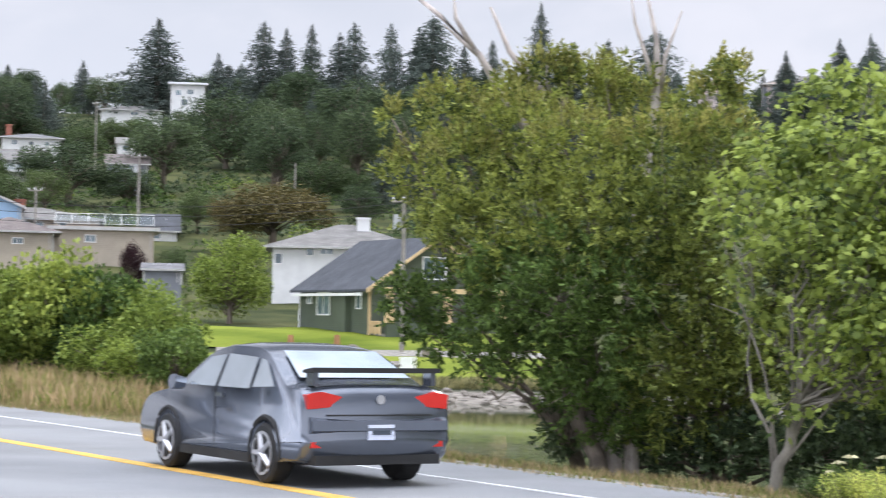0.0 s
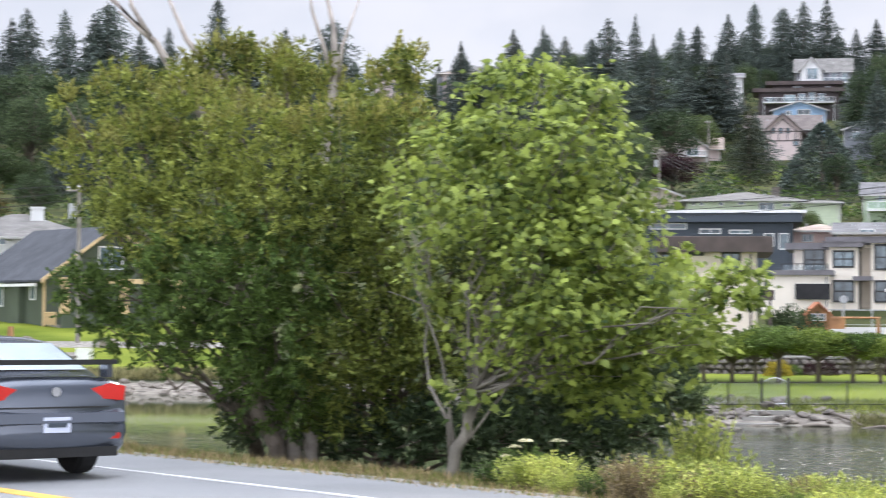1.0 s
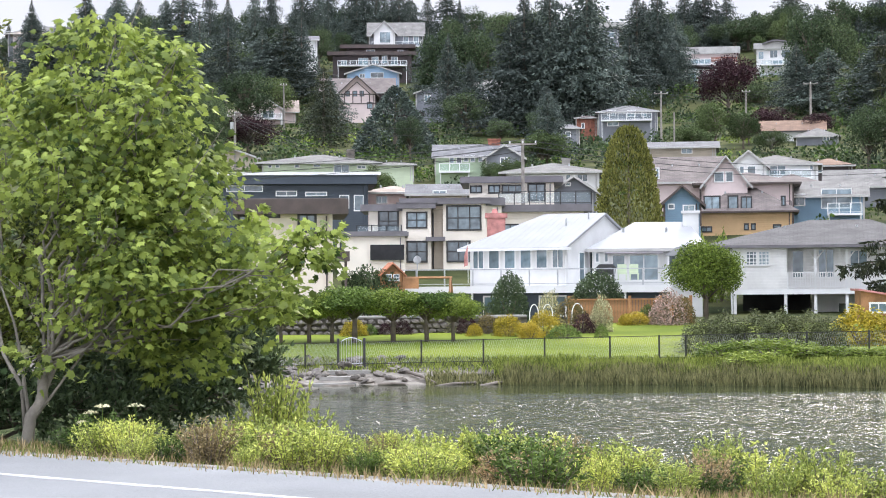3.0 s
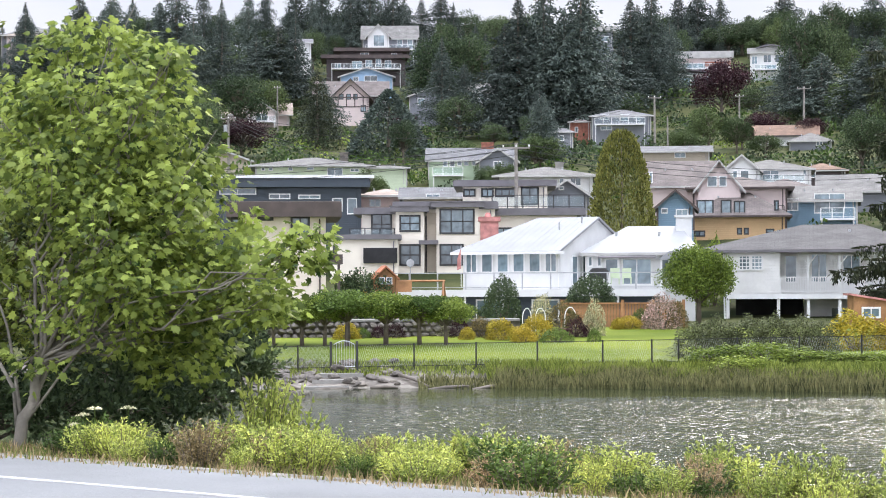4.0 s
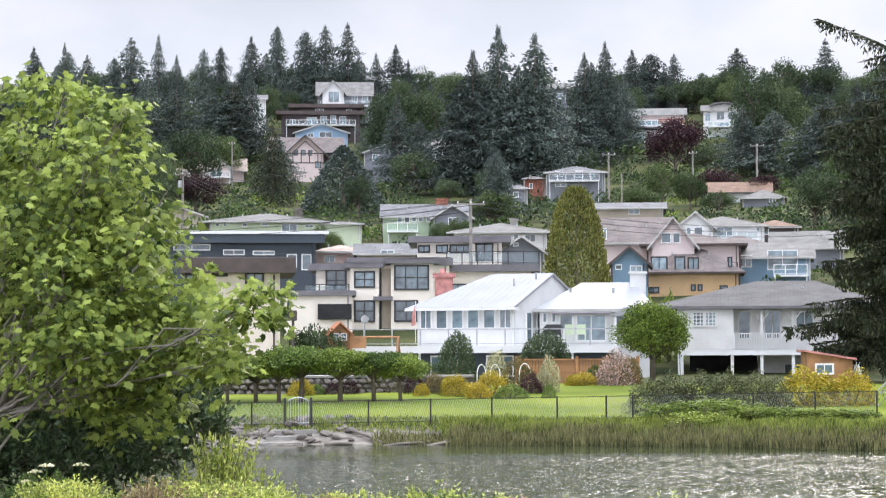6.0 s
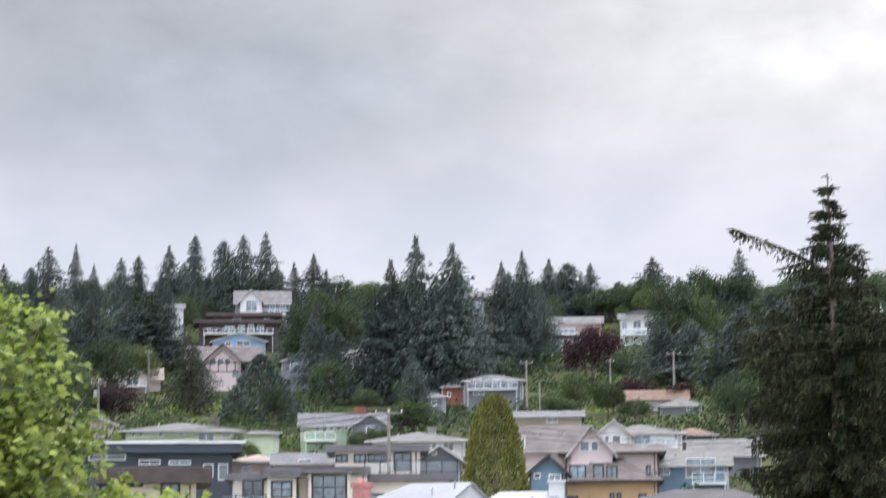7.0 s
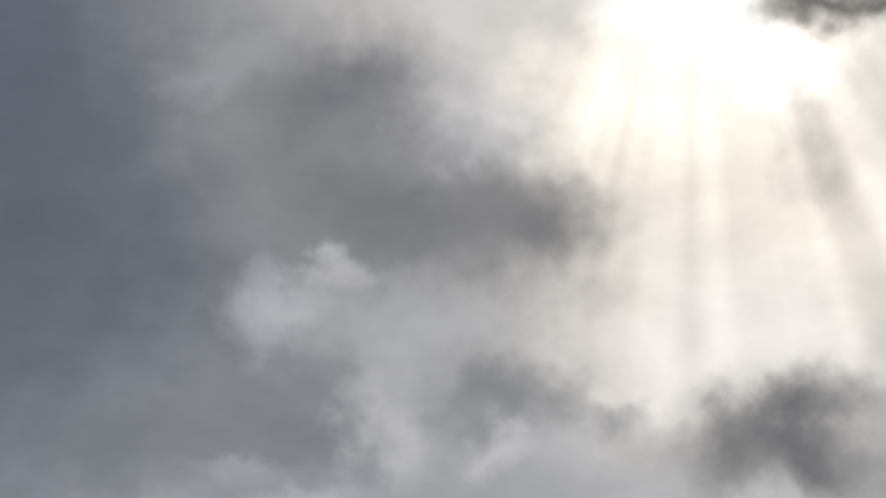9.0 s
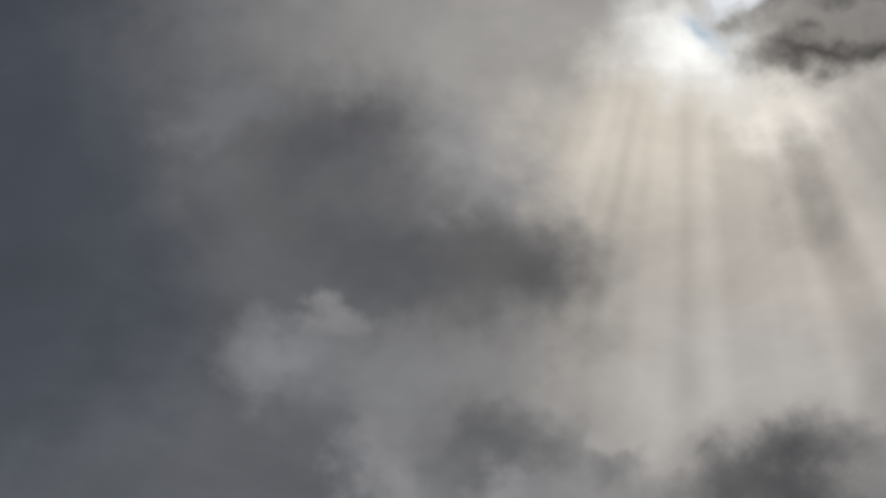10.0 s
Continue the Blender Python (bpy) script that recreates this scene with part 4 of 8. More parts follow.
def white_house_deck():
    deck = thing("deck", pose(*(5.54, 126.88, 1.68), 0, 0, -2.5), "long white timber deck with pale glass railing along a house", "deck")
    w = 14.81
    part("floor", Shape().box(-w / 2 - 2.4, -0.2, -0.25, w / 2, 3, -0.02), TRIM, deck)
    # siding below the deck, coloured dark slate to include the under-deck shade
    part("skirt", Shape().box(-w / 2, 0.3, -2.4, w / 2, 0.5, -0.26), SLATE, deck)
    railing(deck, (-w / 2 - 2.4, -0.1, 0), (w / 2, -0.1, 0), 1.0, 1.7, METAL)
    for u in (-9.2, -7.6):
        part("brace", Shape().tube([(u, 0.1, -2.6), (u + 1.0, 0.1, -0.3)], [0.09, 0.09], 4), DARKTRIM, deck)
    for u in (-6.2, -3.2, 0.2):
        window(deck, (u, 0.29, -1.9), 1.7, 1.3, 2, 1)
    part("beam", Shape().box(-w / 2 - 2.4, -0.26, -0.45, w / 2, -0.2, -0.02), TRIM, deck)
    for u in (-7.3, -4.7, -1.6, 1.8, 4.6, 7.2):
        part("deck_post", Shape().box(u - 0.07, -0.1, -2.6, u + 0.07, 0.04, -0.26), TRIM, deck)


white_house_deck()


def cream_house_details():
    """Chimney, terrace and lower wing beside the cream house."""
    house("cream lower wing with a dark garage opening under a grey terrace", (-6.92, 165.86, 2.91), 2.4, 5.4, 2.79, 0.36, [(-2.32, 1.26, 0.32, 1.08)], CREAM, ROOF_GREY, "flat", 9, 0.3, DARKTRIM, fascia=GREYTRIM)
    g = thing("garage_opening", pose(*(-5.62, 165.7, 3.81), 0, 0, 1.9), "wide dark garage opening in a cream wall", "garage door")
    # flat near-black slab on the wall paints the opening's shade
    part("frame", Shape().box(-1.35, -0.05, 0, 1.35, 0.1, 1.22), DARK, g)
    c = thing("chimney_stack", pose(*(2.77, 149.97, 4.62), 0, 0, 0), "stepped pink painted brick chimney stack", "chimney")
    part("shaft", Shape().box(-0.65, -0.5, -2, 0.65, 0.5, 1.95), PINKBRICK, c)
    part("crown", Shape().box(-0.8, -0.6, 1.95, 0.8, 0.6, 2.28), PINKBRICK, c)
    part("pot", Shape().tube([(-0.1, 0, 2.28), (-0.1, 0, 2.6)], [0.25, 0.15], 8), PINKBRICK, c)
    t = thing("roof_terrace", pose(*(6.58, 175.88, 8.52), 0, 0, 0), "roof terrace with black posts and glass railing", "terrace")
    part("slab", Shape().box(-5.49, -0.5, -0.6, 4.77, 6, 0), GREYTRIM, t)
    part("wall", Shape().box(-4.77, 0, -4.5, 4.06, 6, -0.6), CREAM, t)
    railing(t, (-3.1, -0.4, 0), (4.68, -0.4, 0), 1.1, 1.2, DARKTRIM, False, True)
    for u, ww in ((-2.15, 1.5), (-0.38, 1.2), (2.0, 0.6)):
        window(t, (u, -0.01, -3.0), ww, 1.4, 2, 1, DARKTRIM)


cream_house_details()

# houses behind the waterfront row
house("pale rose house with a low sandy roof", (-6.34, 204.9, 9.32), 1.8, 5.56, 1.56, 0.94, [(-1.11, 0.55, 1.11, 0.78)], PINK, ROOF_TAN, "hip", 9, 0.5)
house("grey house with broad brown-grey roof and white gable", (-1.8, 194.99, 8.95), 0.5, 5.29, 1.32, 1.06, [(0.13, 1.21, 1.32, 0.53)], TAN, ROOF_GREY, "gable", 10, 0.5)
house("white bungalow with wide pale hip roof", (10.28, 224.77, 11.89), -2.6, 10.07, 1.96, 1.4, [(1.68, 0.73, 0.61, 1.1), (3.2, 0.92, 1.22, 0.92)], WHITE, ROOF_PALE, "hip", 12, 0.8, chimney=(1.5, 5, 0.9, 0.5, CONCRETE))
house("grey half-timbered gable with pale panels", (10.6, 189.7, 8.23), -3.2, 4.12, 1.96, 1.34, [(-0.52, 2.48, 0.52, 0.36)], GREYSIDE, ROOF_GREY, "gable_front", 8, 0.5)
balcony(house("rose upper storey of a gabled house with a balcony", (28.31, 204.05, 8.62), -7.9, 8.99, 2.88, 1.39, [(-3.32, 0.33, 1.56, 1.34), (-1.34, 0.28, 1.06, 1.45), (-0.03, 0.22, 1.01, 1.45), (3.52, 0.67, 0.5, 1.01)], ROSE, ROOF_BROWN, "hip", 10, 0.8, DARKTRIM, low=0.3, fascia=BROWNTRIM), 0.2, 4.3, 0.1, 1.2, DARKTRIM, False)
house("brown shingled gable with white bargeboards", (26.21, 203.32, 11.36), -7.3, 4.11, 0.22, 2.48, [(-0.67, 0.27, 1.0, 1.06), (0.33, 0.27, 0.78, 1.06)], ROSE, ROOF_BROWN, "gable_front", 12, 0.5, low=2, fascia=PALETRIM)
house("long brown shingle roof with rose walls", (23.22, 210.73, 11.71), -6.3, 6.9, 0.4, 2.69, [(-2.96, 0.69, 0.4, 1.15)], ROSE, ROOF_BROWN, "gable", 12, 0.5, low=3)
house("grey house with a low roof behind trees", (28.17, 260.48, 17.41), -6.2, 8.17, 1.42, 0.85, [(0.53, 0.64, 1.42, 0.71)], TAN, ROOF_GREY, "gable", 9, 0.6)
house("pale house with low sandy-brown roof", (45.92, 257.94, 14.81), -10.1, 5.68, 1.4, 1.19, [(-1.07, 0.56, 0.71, 0.71)], BROWNSIDE, ROOF_RUST, "hip", 8, 0.5)
house("white gable beside a grey roof", (32.66, 233.73, 13.25), -8.0, 3.97, 1.72, 1.58, [(-0.74, 0.57, 0.58, 1.15), (0.32, 0.57, 1.02, 1.15)], WHITE, ROOF_PALE, "gable_front", 8, 0.4)
house("small grey house with brown roof", (35.15, 219.2, 10.75), -9.1, 5.42, 1.48, 1.19, [(-1.14, 0.53, 0.72, 0.66)], ROSE, ROOF_BROWN, "hip", 8, 0.5)
house("grey house with shingle gable end", (43.47, 223.82, 9.42), -11.0, 7.42, 2.73, 1.83, [(-1.24, 1.52, 1.24, 0.93)], GREYSIDE, ROOF_PALE, "gable", 9, 0.6)
house("small brown roofed house below the hill", (-32.1, 298.28, 19.13), 6.1, 6.91, 1.14, 1.21, [(-1.83, 0.33, 0.81, 0.65)], TAN, ROOF_TAN, "gable_front", 8, 0.5)
house("grey house with white gable and timber steps", (6.07, 267.93, 16.62), -1.3, 4.72, 1.61, 1.45, [(0.0, 0.51, 1.09, 1.09)], GREYSIDE, ROOF_GREY, "gable_front", 8, 0.5)
# houses up the hill
house("sandy pink bungalow with several gables", (-37.2, 398.27, 33.0), 5.3, 12.58, 2.49, 2.5, [(-2.33, 1.52, 0.76, 0.87), (-0.43, 1.3, 0.87, 1.08), (2.01, 1.52, 0.76, 1.08)], ROSE, ROOF_TAN, "gable", 12, 0.8)
balcony(house("sandy gable with pale rose front", (-35.86, 395.38, 32.78), 5.2, 5.38, 2.79, 1.83, [(0.0, 1.07, 2.15, 1.51)], ROSE, ROOF_TAN, "gable_front", 8, 0.5), -2.6, 2.6, 1.0)
timbered = house("half-timbered gabled house with brown shingle roof", (-19.15, 399.54, 34.52), 2.7, 7.05, 4.34, 3.27, [(-1.79, 3.8, 0.87, 1.08), (-0.38, 3.8, 0.87, 1.08), (0.92, 3.8, 0.87, 1.08), (2.44, 1.41, 1.08, 1.3)], ROSE, ROOF_BROWN, "gable_front", 12, 0.8, DARKTRIM, fascia=BROWNTRIM)
for u in (-2.4, -0.8, 0.8, 2.4):
    part("beam", Shape().box(u - 0.1, -0.05, 2.4, u + 0.1, 0.02, 5.0 - abs(u) * 0.3), BROWNTRIM, timbered)
for u in (-1, 1):
    part("brace", Shape().tube([(u * 2.6, -0.03, 4.2), (0, -0.03, 6.6)], [0.1, 0.1], 4), BROWNTRIM, timbered)
for zz in (2.4, 4.2):
    part("cross_beam", Shape().box(-3.47, -0.06, zz - 0.1, 3.47, 0.02, zz + 0.1), BROWNTRIM, timbered)
house("brown roofed wing of a timbered house", (-19.42, 407.54, 35.17), 2.7, 14.05, 4.77, 3.0, [(-0.83, 1.22, 2.43, 1.55)], BROWNSIDE, ROOF_BROWN, "gable", 10, 0.6)
house("light blue gabled house with white trim", (-17.27, 429.65, 42.84), 2.3, 10.73, 2.92, 1.76, [(-2.22, 1.99, 1.17, 0.93), (0.87, 1.99, 2.68, 1.17)], SKYBLUE, ROOF_GREY, "gable_front", 9, 0.6)
balcony(house("dark brown two-level house with long decks", (-18.2, 449.63, 49.04), 2.3, 17.08, 2.69, 0.74, [(-6.1, 0.24, 1.22, 1.46), (-1.95, 0.24, 2.2, 1.95), (0.61, 0.98, 1.46, 1.46), (2.68, 0.98, 1.22, 1.71), (4.76, 0.73, 1.46, 1.71)], BROWNSIDE, BROWNTRIM, "flat", 10, 1.2, TRIM, fascia=BROWNTRIM), -7.5, 7.5, 0.4, 2.0)
house("dark upper deck storey with flat roof", (-17.29, 457.67, 52.38), 2.2, 13.66, 1.74, 0.75, [(-1.55, 0.75, 1.86, 0.87), (4.97, 0.75, 1.24, 0.75)], BROWNSIDE, BROWNTRIM, "flat", 10, 1.5, TRIM, fascia=BROWNTRIM)
balcony(house("pale grey gabled house with arched window on the hilltop", (-13.6, 469.8, 56.03), 1.7, 12.11, 2.56, 3.33, [(-1.59, 0.64, 2.55, 2.42), (2.23, 0.76, 1.27, 1.53), (4.52, 0.76, 1.27, 1.53)], GREYSIDE, ROOF_PALE, "gable", 11, 0.6), -5.5, 5.5, -0.1, 1.8)
house("white arched gable front with balcony", (-16.08, 465.72, 55.81), 2.0, 4.8, 2.79, 2.54, [(0.13, 0.51, 2.53, 2.53)], WHITE, ROOF_PALE, "gable_front", 6, 0.5)
house("white plain house among firs", (-32.38, 453.85, 52.2), 4.1, 4.07, 3.46, 1.24, [(-0.37, 1.61, 0.86, 1.23)], WHITE, ROOF_GREY, "gable", 8, 0.5)
balcony(house("dark grey house with white trim and deck", (8.42, 394.91, 36.28), -1.2, 9.1, 2.91, 1.93, [(-2.73, 1.83, 1.07, 1.07), (-0.7, 1.19, 1.29, 1.5), (1.34, 1.08, 1.07, 1.07), (3.48, 1.08, 1.07, 1.07)], GREYSIDE, ROOF_PALE, "gable", 9, 0.6), -4.0, 4.2, 0.6)
house("lower grey house with white windows", (8.75, 374.9, 30.45), -1.3, 7.12, 2.34, 1.02, [(-1.88, 1.12, 1.32, 0.92), (0.41, 1.12, 0.81, 0.92), (1.93, 1.12, 0.81, 0.92)], GREYSIDE, ROOF_GREY, "hip", 8, 0.5)
house("grey gabled house with white bargeboards", (-2.39, 399.99, 36.4), 0.3, 10.84, 2.51, 1.85, [(-3.25, 0.87, 1.3, 1.3), (3.9, 0.87, 1.74, 1.52)], GREYSIDE, ROOF_GREY, "gable_front", 9, 0.5)
balcony(house("grey-blue house with white balcony", (28.81, 350.82, 27.17), -4.7, 9.83, 3.62, 1.53, [(-2.77, 3.05, 1.43, 0.95), (0.57, 2.86, 1.43, 1.15), (-2.53, 1.33, 1.91, 0.76), (2.72, 2.86, 0.95, 0.76)], GREYSIDE, ROOF_GREY, "hip", 9, 0.6), -4.5, 4.0, 2.3)
house("red brick house wall among trees", (22.14, 355.31, 27.01), -3.6, 3.57, 3.19, 0.68, [(-0.63, 1.45, 0.58, 0.97)], BRICK, ROOF_BROWN, "hip", 6, 0.4)
house("grey cottage with white window behind conifers", (17.76, 329.52, 23.65), -3.1, 3.13, 2.87, 0.89, [(-0.22, 1.52, 0.89, 0.89)], GREYSIDE, ROOF_GREY, "hip", 6, 0.4)
house("pale house high among firs", (33.59, 458.77, 50.0), -4.2, 4.61, 8.5, 1.0, [(-0.12, 6.25, 3.12, 1.25), (-0.12, 3.13, 3.12, 1.87)], GREYSIDE, ROOF_PALE, "flat", 8, 0.8)
modern = balcony(house("white modern house with red-brown lower floor", (54.43, 446.7, 46.9), -6.9, 11.59, 4.26, 1.46, [(-3.84, 4.51, 2.2, 0.73), (-0.92, 4.51, 2.44, 0.73), (-2.14, 0.61, 4.88, 2.68)], ROSE, ROOF_WHITE, "flat", 9, 0.6), -5, 5, 2.0)
curved = balcony(house("white house with curved roof and glazed balcony", (68.57, 444.75, 45.5), -8.8, 8.91, 6.41, 1.22, [(-3.48, 4.23, 1.22, 1.71), (-0.79, 4.48, 1.71, 1.71), (1.77, 4.48, 1.95, 1.71), (-0.18, 2.42, 2.44, 1.59)], WHITE, ROOF_GREY, "flat", 9, 0.6), -3.5, 3.8, 3.0)


def hill_house_parts():
    """Stepped fronts of the two pale houses high on the hill."""
    part("red_band", Shape().box(0.2, -0.12, 2.5, 5.7, -0.01, 3.5), BRICK, modern, "red-brown clad band")
    part("lower_front", Shape().box(-5.2, -4.5, -8, 2.6, -0.01, 0.6), WHITE, modern)
    part("lean_roof", Shape().prism([(-5.8, 1.5), (3.2, 0.5), (3.2, 0.75), (-5.8, 1.8)], "y", -5.2, -0.02), GREYTRIM, modern)
    for u in (-3.9, -1.6, 0.7):
        window(modern, (u, -4.51, -2.6), 1.9, 2.4, 1, 2, GREYTRIM)
    arc = [(-3.2 + 6.4 * i / 10, 6.9 + 1.1 * math.sin(math.pi * (0.12 + 0.8 * i / 10))) for i in range(11)]
    part("curved_roof", Shape().prism(arc + [(x, z + 0.3) for x, z in reversed(arc)], "y", -1.2, 8.0), GREYTRIM, curved)
    part("arched_wall", Shape().prism([(-3.0, 6.2), (3.0, 6.2)] + [(x * 0.94, z) for x, z in reversed(arc)], "y", -0.3, 7.0), WHITE, curved)
    part("lower_terrace", Shape().box(-5.4, -3.2, -0.4, 3.8, -0.01, 0.0), TRIM, curved)
    railing(curved, (-5.3, -3.1, 0.0), (3.7, -3.1, 0.0), 1.1, 1.5, GREYTRIM, False, True)
    part("lower_wall", Shape().box(-4.6, -1.8, -7, 3.4, -0.02, -0.41), GREYSIDE, curved)
    for u in (-3.0, 0.0, 2.4):
        window(curved, (u, -1.81, -2.9), 1.6, 2.0, 2, 1)


hill_house_parts()
house("pale flat-roofed house behind firs", (79.73, 463.19, 50.47), -9.8, 8.28, 3.53, 1.01, [(2.23, 2.77, 2.55, 0.76)], GREYSIDE, ROOF_GREY, "flat", 9, 0.6)
house("white bungalow with rusty orange roof", (54.56, 340.66, 25.04), -9.1, 10.48, 1.76, 1.76, [(-3.41, 0.65, 1.4, 0.94), (2.99, 0.83, 1.12, 0.75)], WHITE, ROOF_RUST, "gable", 8, 0.6, fascia=DARKTRIM)
house("grey bungalow below an orange roof", (57.04, 330.11, 22.97), -9.8, 6.45, 1.97, 1.62, [(1.41, 1.26, 1.09, 0.73)], GREYSIDE, ROOF_PALE, "hip", 7, 0.5)
house("tan hilltop house with low roof", (-100.06, 489.89, 59.29), 11.5, 8.81, 2.53, 1.6, [(-2.78, 1.2, 1.08, 0.81)], ROSE, ROOF_TAN, "hip", 9, 0.6)
house("low white roofed house beyond the trees", (-94.53, 501.16, 59.93), 10.7, 8.3, 3.82, 1.64, [(-1.38, 2.46, 1.38, 0.83)], WHITE, ROOF_PALE, "gable", 9, 0.6)
# houses across the water
green = house("olive-green cottage with charcoal roof and pale bargeboards", (-53.89, 139.99, 1.24), 51.1, 10.57, 3.54, 3.5, [(-0.07, 4.11, 1.97, 1.67), (2.49, 4.35, 1.46, 1.42)], OLIVE, ROOF_DARK, "gable_front", 11, 0.6, fascia=PALEWOOD, low=2,
              side=((9.4, 2.3, 0.75, 0.8), (7.1, 1.45, 2.1, 1.7), (4.8, 2.0, 0.5, 1.0), (1.6, 1.9, 0.8, 1.2)))


def green_porch():
    w = 9.15 / 0.866
    part("gutter", Shape().box(-w / 2 - 0.75, 0, 2.85, -w / 2 - 0.62, 11, 3.05), TRIM, green)
    part("downpipe", Shape().tube([(-w / 2 - 0.1, 10.9, 3), (-w / 2 - 0.1, 10.9, 0)], [0.06, 0.06], 6), TRIM, green)
    part("bump_out", Shape().box(-w / 2 - 0.5, 2.8, -1, -w / 2 - 0.004, 4.4, 3.2), OLIVE, green)
    part("porch_wall", Shape().box(-w / 2 + 0.3, -2.0, -1, w / 2 - 0.3, -1.8, 0.95), OLIVE, green)
    part("porch_floor", Shape().box(-w / 2 + 0.3, -1.8, -1, w / 2 - 0.3, -0.004, 0.2), CONCRETE, green)
    for u in (-w / 2 + 0.6, 0.0, w / 2 - 0.6):
        part("porch_column", Shape().prism([(u - 0.32, 0.95), (u + 0.32, 0.95), (u + 0.22, 3.1), (u - 0.22, 3.1)], "y", -2.05, -1.65), PALEWOOD, green)
    part("porch_beam", Shape().box(-w / 2 + 0.2, -2.1, 3.1, w / 2 - 0.2, -1.6, 3.45), PALEWOOD, green)
    railing(green, (-w / 2 - 0.05, -1.7, 0.1), (-w / 2 - 0.05, -0.1, 0.1), 0.95, 0.9, PALEWOOD, True)


green_porch()
house("white house with hipped grey roof and white chimney", (-75.8, 174.22, 6.49), 23.5, 13.29, 2.58, 2.47, [(-6.1, 1.03, 0.77, 1.03), (-3.27, 1.8, 0.77, 0.77), (-1.73, 1.96, 1.29, 0.62)], WHITE, ROOF_PALE, "hip", 12, 0.8, chimney=(1.6, 4, 1.2, 0.6, WHITE), panes=2)
house("grey-roofed house in a row near the water", (-122.24, 194.82, 10.45), 32.1, 14.97, 2.58, 1.59, [(1.09, 1.72, 0.94, 0.62), (3.59, 1.72, 0.94, 0.62)], TAN, ROOF_PALE, "hip", 12, 0.8, chimney=(-1, 4, 1.2, 0.8, BRICK))
house("house with brown shingle hip roof", (-114.28, 178.56, 8.59), 32.6, 8.62, 2.25, 1.69, [(0.86, 1.01, 1.15, 0.69)], TAN, ROOF_BROWN, "hip", 10, 0.8)
house("white house with charcoal roof", (-119.59, 219.54, 11.6), 28.6, 3.86, 1.48, 2.02, [(-0.41, 0.41, 1.02, 0.81)], WHITE, ROOF_DARK, "gable", 9, 0.5)
terrace = house("low sandy building with glass-railed white roof terrace", (-111.37, 192.05, 9.75), 30.1, 10.53, 1.9, 0.36, [(-1.35, 0.59, 1.2, 0.84)], TAN, ROOF_TAN, "flat", 9, 0.6)
railing(terrace, (-5, -0.4, 2.41), (5.2, -0.4, 2.41), 1.2, 1.6, TRIM, False, True)
house("pale gabled shed among garden shrubs", (-88.25, 162.59, 5.54), 28.5, 3.26, 1.09, 0.5, [], GREYSIDE, ROOF_GREY, "gable", 5, 0.3)
house("light blue gable end at the row's end", (-122.68, 188.61, 10.76), 33.0, 5.8, 3.29, 1.19, [], SKYBLUE, ROOF_GREY, "gable_front", 8, 0.4)
house("white two-level house with grey hip roof above the trees", (-175.34, 279.57, 28.55), 32.1, 8.95, 2.03, 1.14, [(-2.59, 0.88, 1.07, 0.89), (0.0, 0.88, 0.89, 0.72), (2.42, 0.88, 0.72, 0.72)], WHITE, ROOF_GREY, "hip", 9, 0.6, chimney=(-3.5, 3, 0.9, 1.2, BRICK))
balcony(house("white house with balcony and grey roof", (-163.88, 257.23, 22.37), 32.5, 8.52, 2.92, 1.63, [(-0.87, 1.78, 0.99, 0.66), (0.79, 1.78, 0.99, 0.66)], WHITE, ROOF_PALE, "gable", 9, 0.6), -4, 4, 1.2)
house("white three-storey house on the hill", (-201.33, 379.96, 45.84), 27.9, 6.99, 5.59, 0.82, [(-1.98, 3.26, 1.17, 1.17), (0.47, 3.5, 1.4, 1.17), (-0.7, 1.17, 1.4, 1.4)], WHITE, ROOF_WHITE, "gable", 9, 0.6)
house("low white house with flat roof on the hill", (-216.23, 383.2, 44.83), 29.4, 12.53, 1.9, 1.42, [(0.6, 0.95, 1.79, 0.72), (3.88, 0.95, 1.19, 0.72)], WHITE, ROOF_PALE, "hip", 9, 0.6)
house("small house with orange and white gable", (-167.65, 295.79, 28.31), 29.5, 3.04, 2.74, 1.01, [(-0.23, 1.55, 0.92, 0.92)], WHITE, ROOF_RUST, "flat", 7, 0.4)
house("brown roofed house on the hill behind conifers", (-160.1, 282.83, 24.95), 29.5, 6.17, 1.75, 1.57, [(0.44, 0.87, 0.88, 0.7)], GREYSIDE, ROOF_BROWN, "gable", 8, 0.5)
house("hilltop house with low roof above the thicket", (-116.88, 486.15, 56.38), 13.5, 7.86, 3.38, 3.66, [], ROSE, ROOF_TAN, "gable", 9, 0.6)
house("pale hilltop house beyond the thicket", (-99.14, 495.17, 56.97), 11.3, 15.06, 5.44, 2.04, [(-2.4, 4.08, 2.05, 1.1)], GREYSIDE, ROOF_PALE, "hip", 9, 0.6)


# ---- trees and plants ----
def blades(name, pts, dirs, widths, mat):
    """Many slim leaves: base, direction with length, width; each a folded blade of two triangles."""
    pts, dirs, widths = np.asarray(pts, float), np.asarray(dirs, float), np.asarray(widths, float)
    n = len(pts)
    rnd = np.random.normal(size=(n, 3))
    side = np.cross(dirs, rnd)
    side /= np.linalg.norm(side, axis=1, keepdims=True) + 1e-9
    side *= widths[:, None] / 2
    mid = pts + dirs * 0.5
    v = np.stack([pts, mid + side, pts + dirs, mid - side], 1).reshape(-1, 3)
    me = bpy.data.meshes.new(name)
    me.vertices.add(4 * n)
    me.vertices.foreach_set("co", v.ravel())
    me.loops.add(4 * n)
    me.loops.foreach_set("vertex_index", np.arange(4 * n))
    me.polygons.add(n)
    me.polygons.foreach_set("loop_start", np.arange(0, 4 * n, 4))
    me.materials.append(mat)
    me.update(calc_edges=True)
    return me


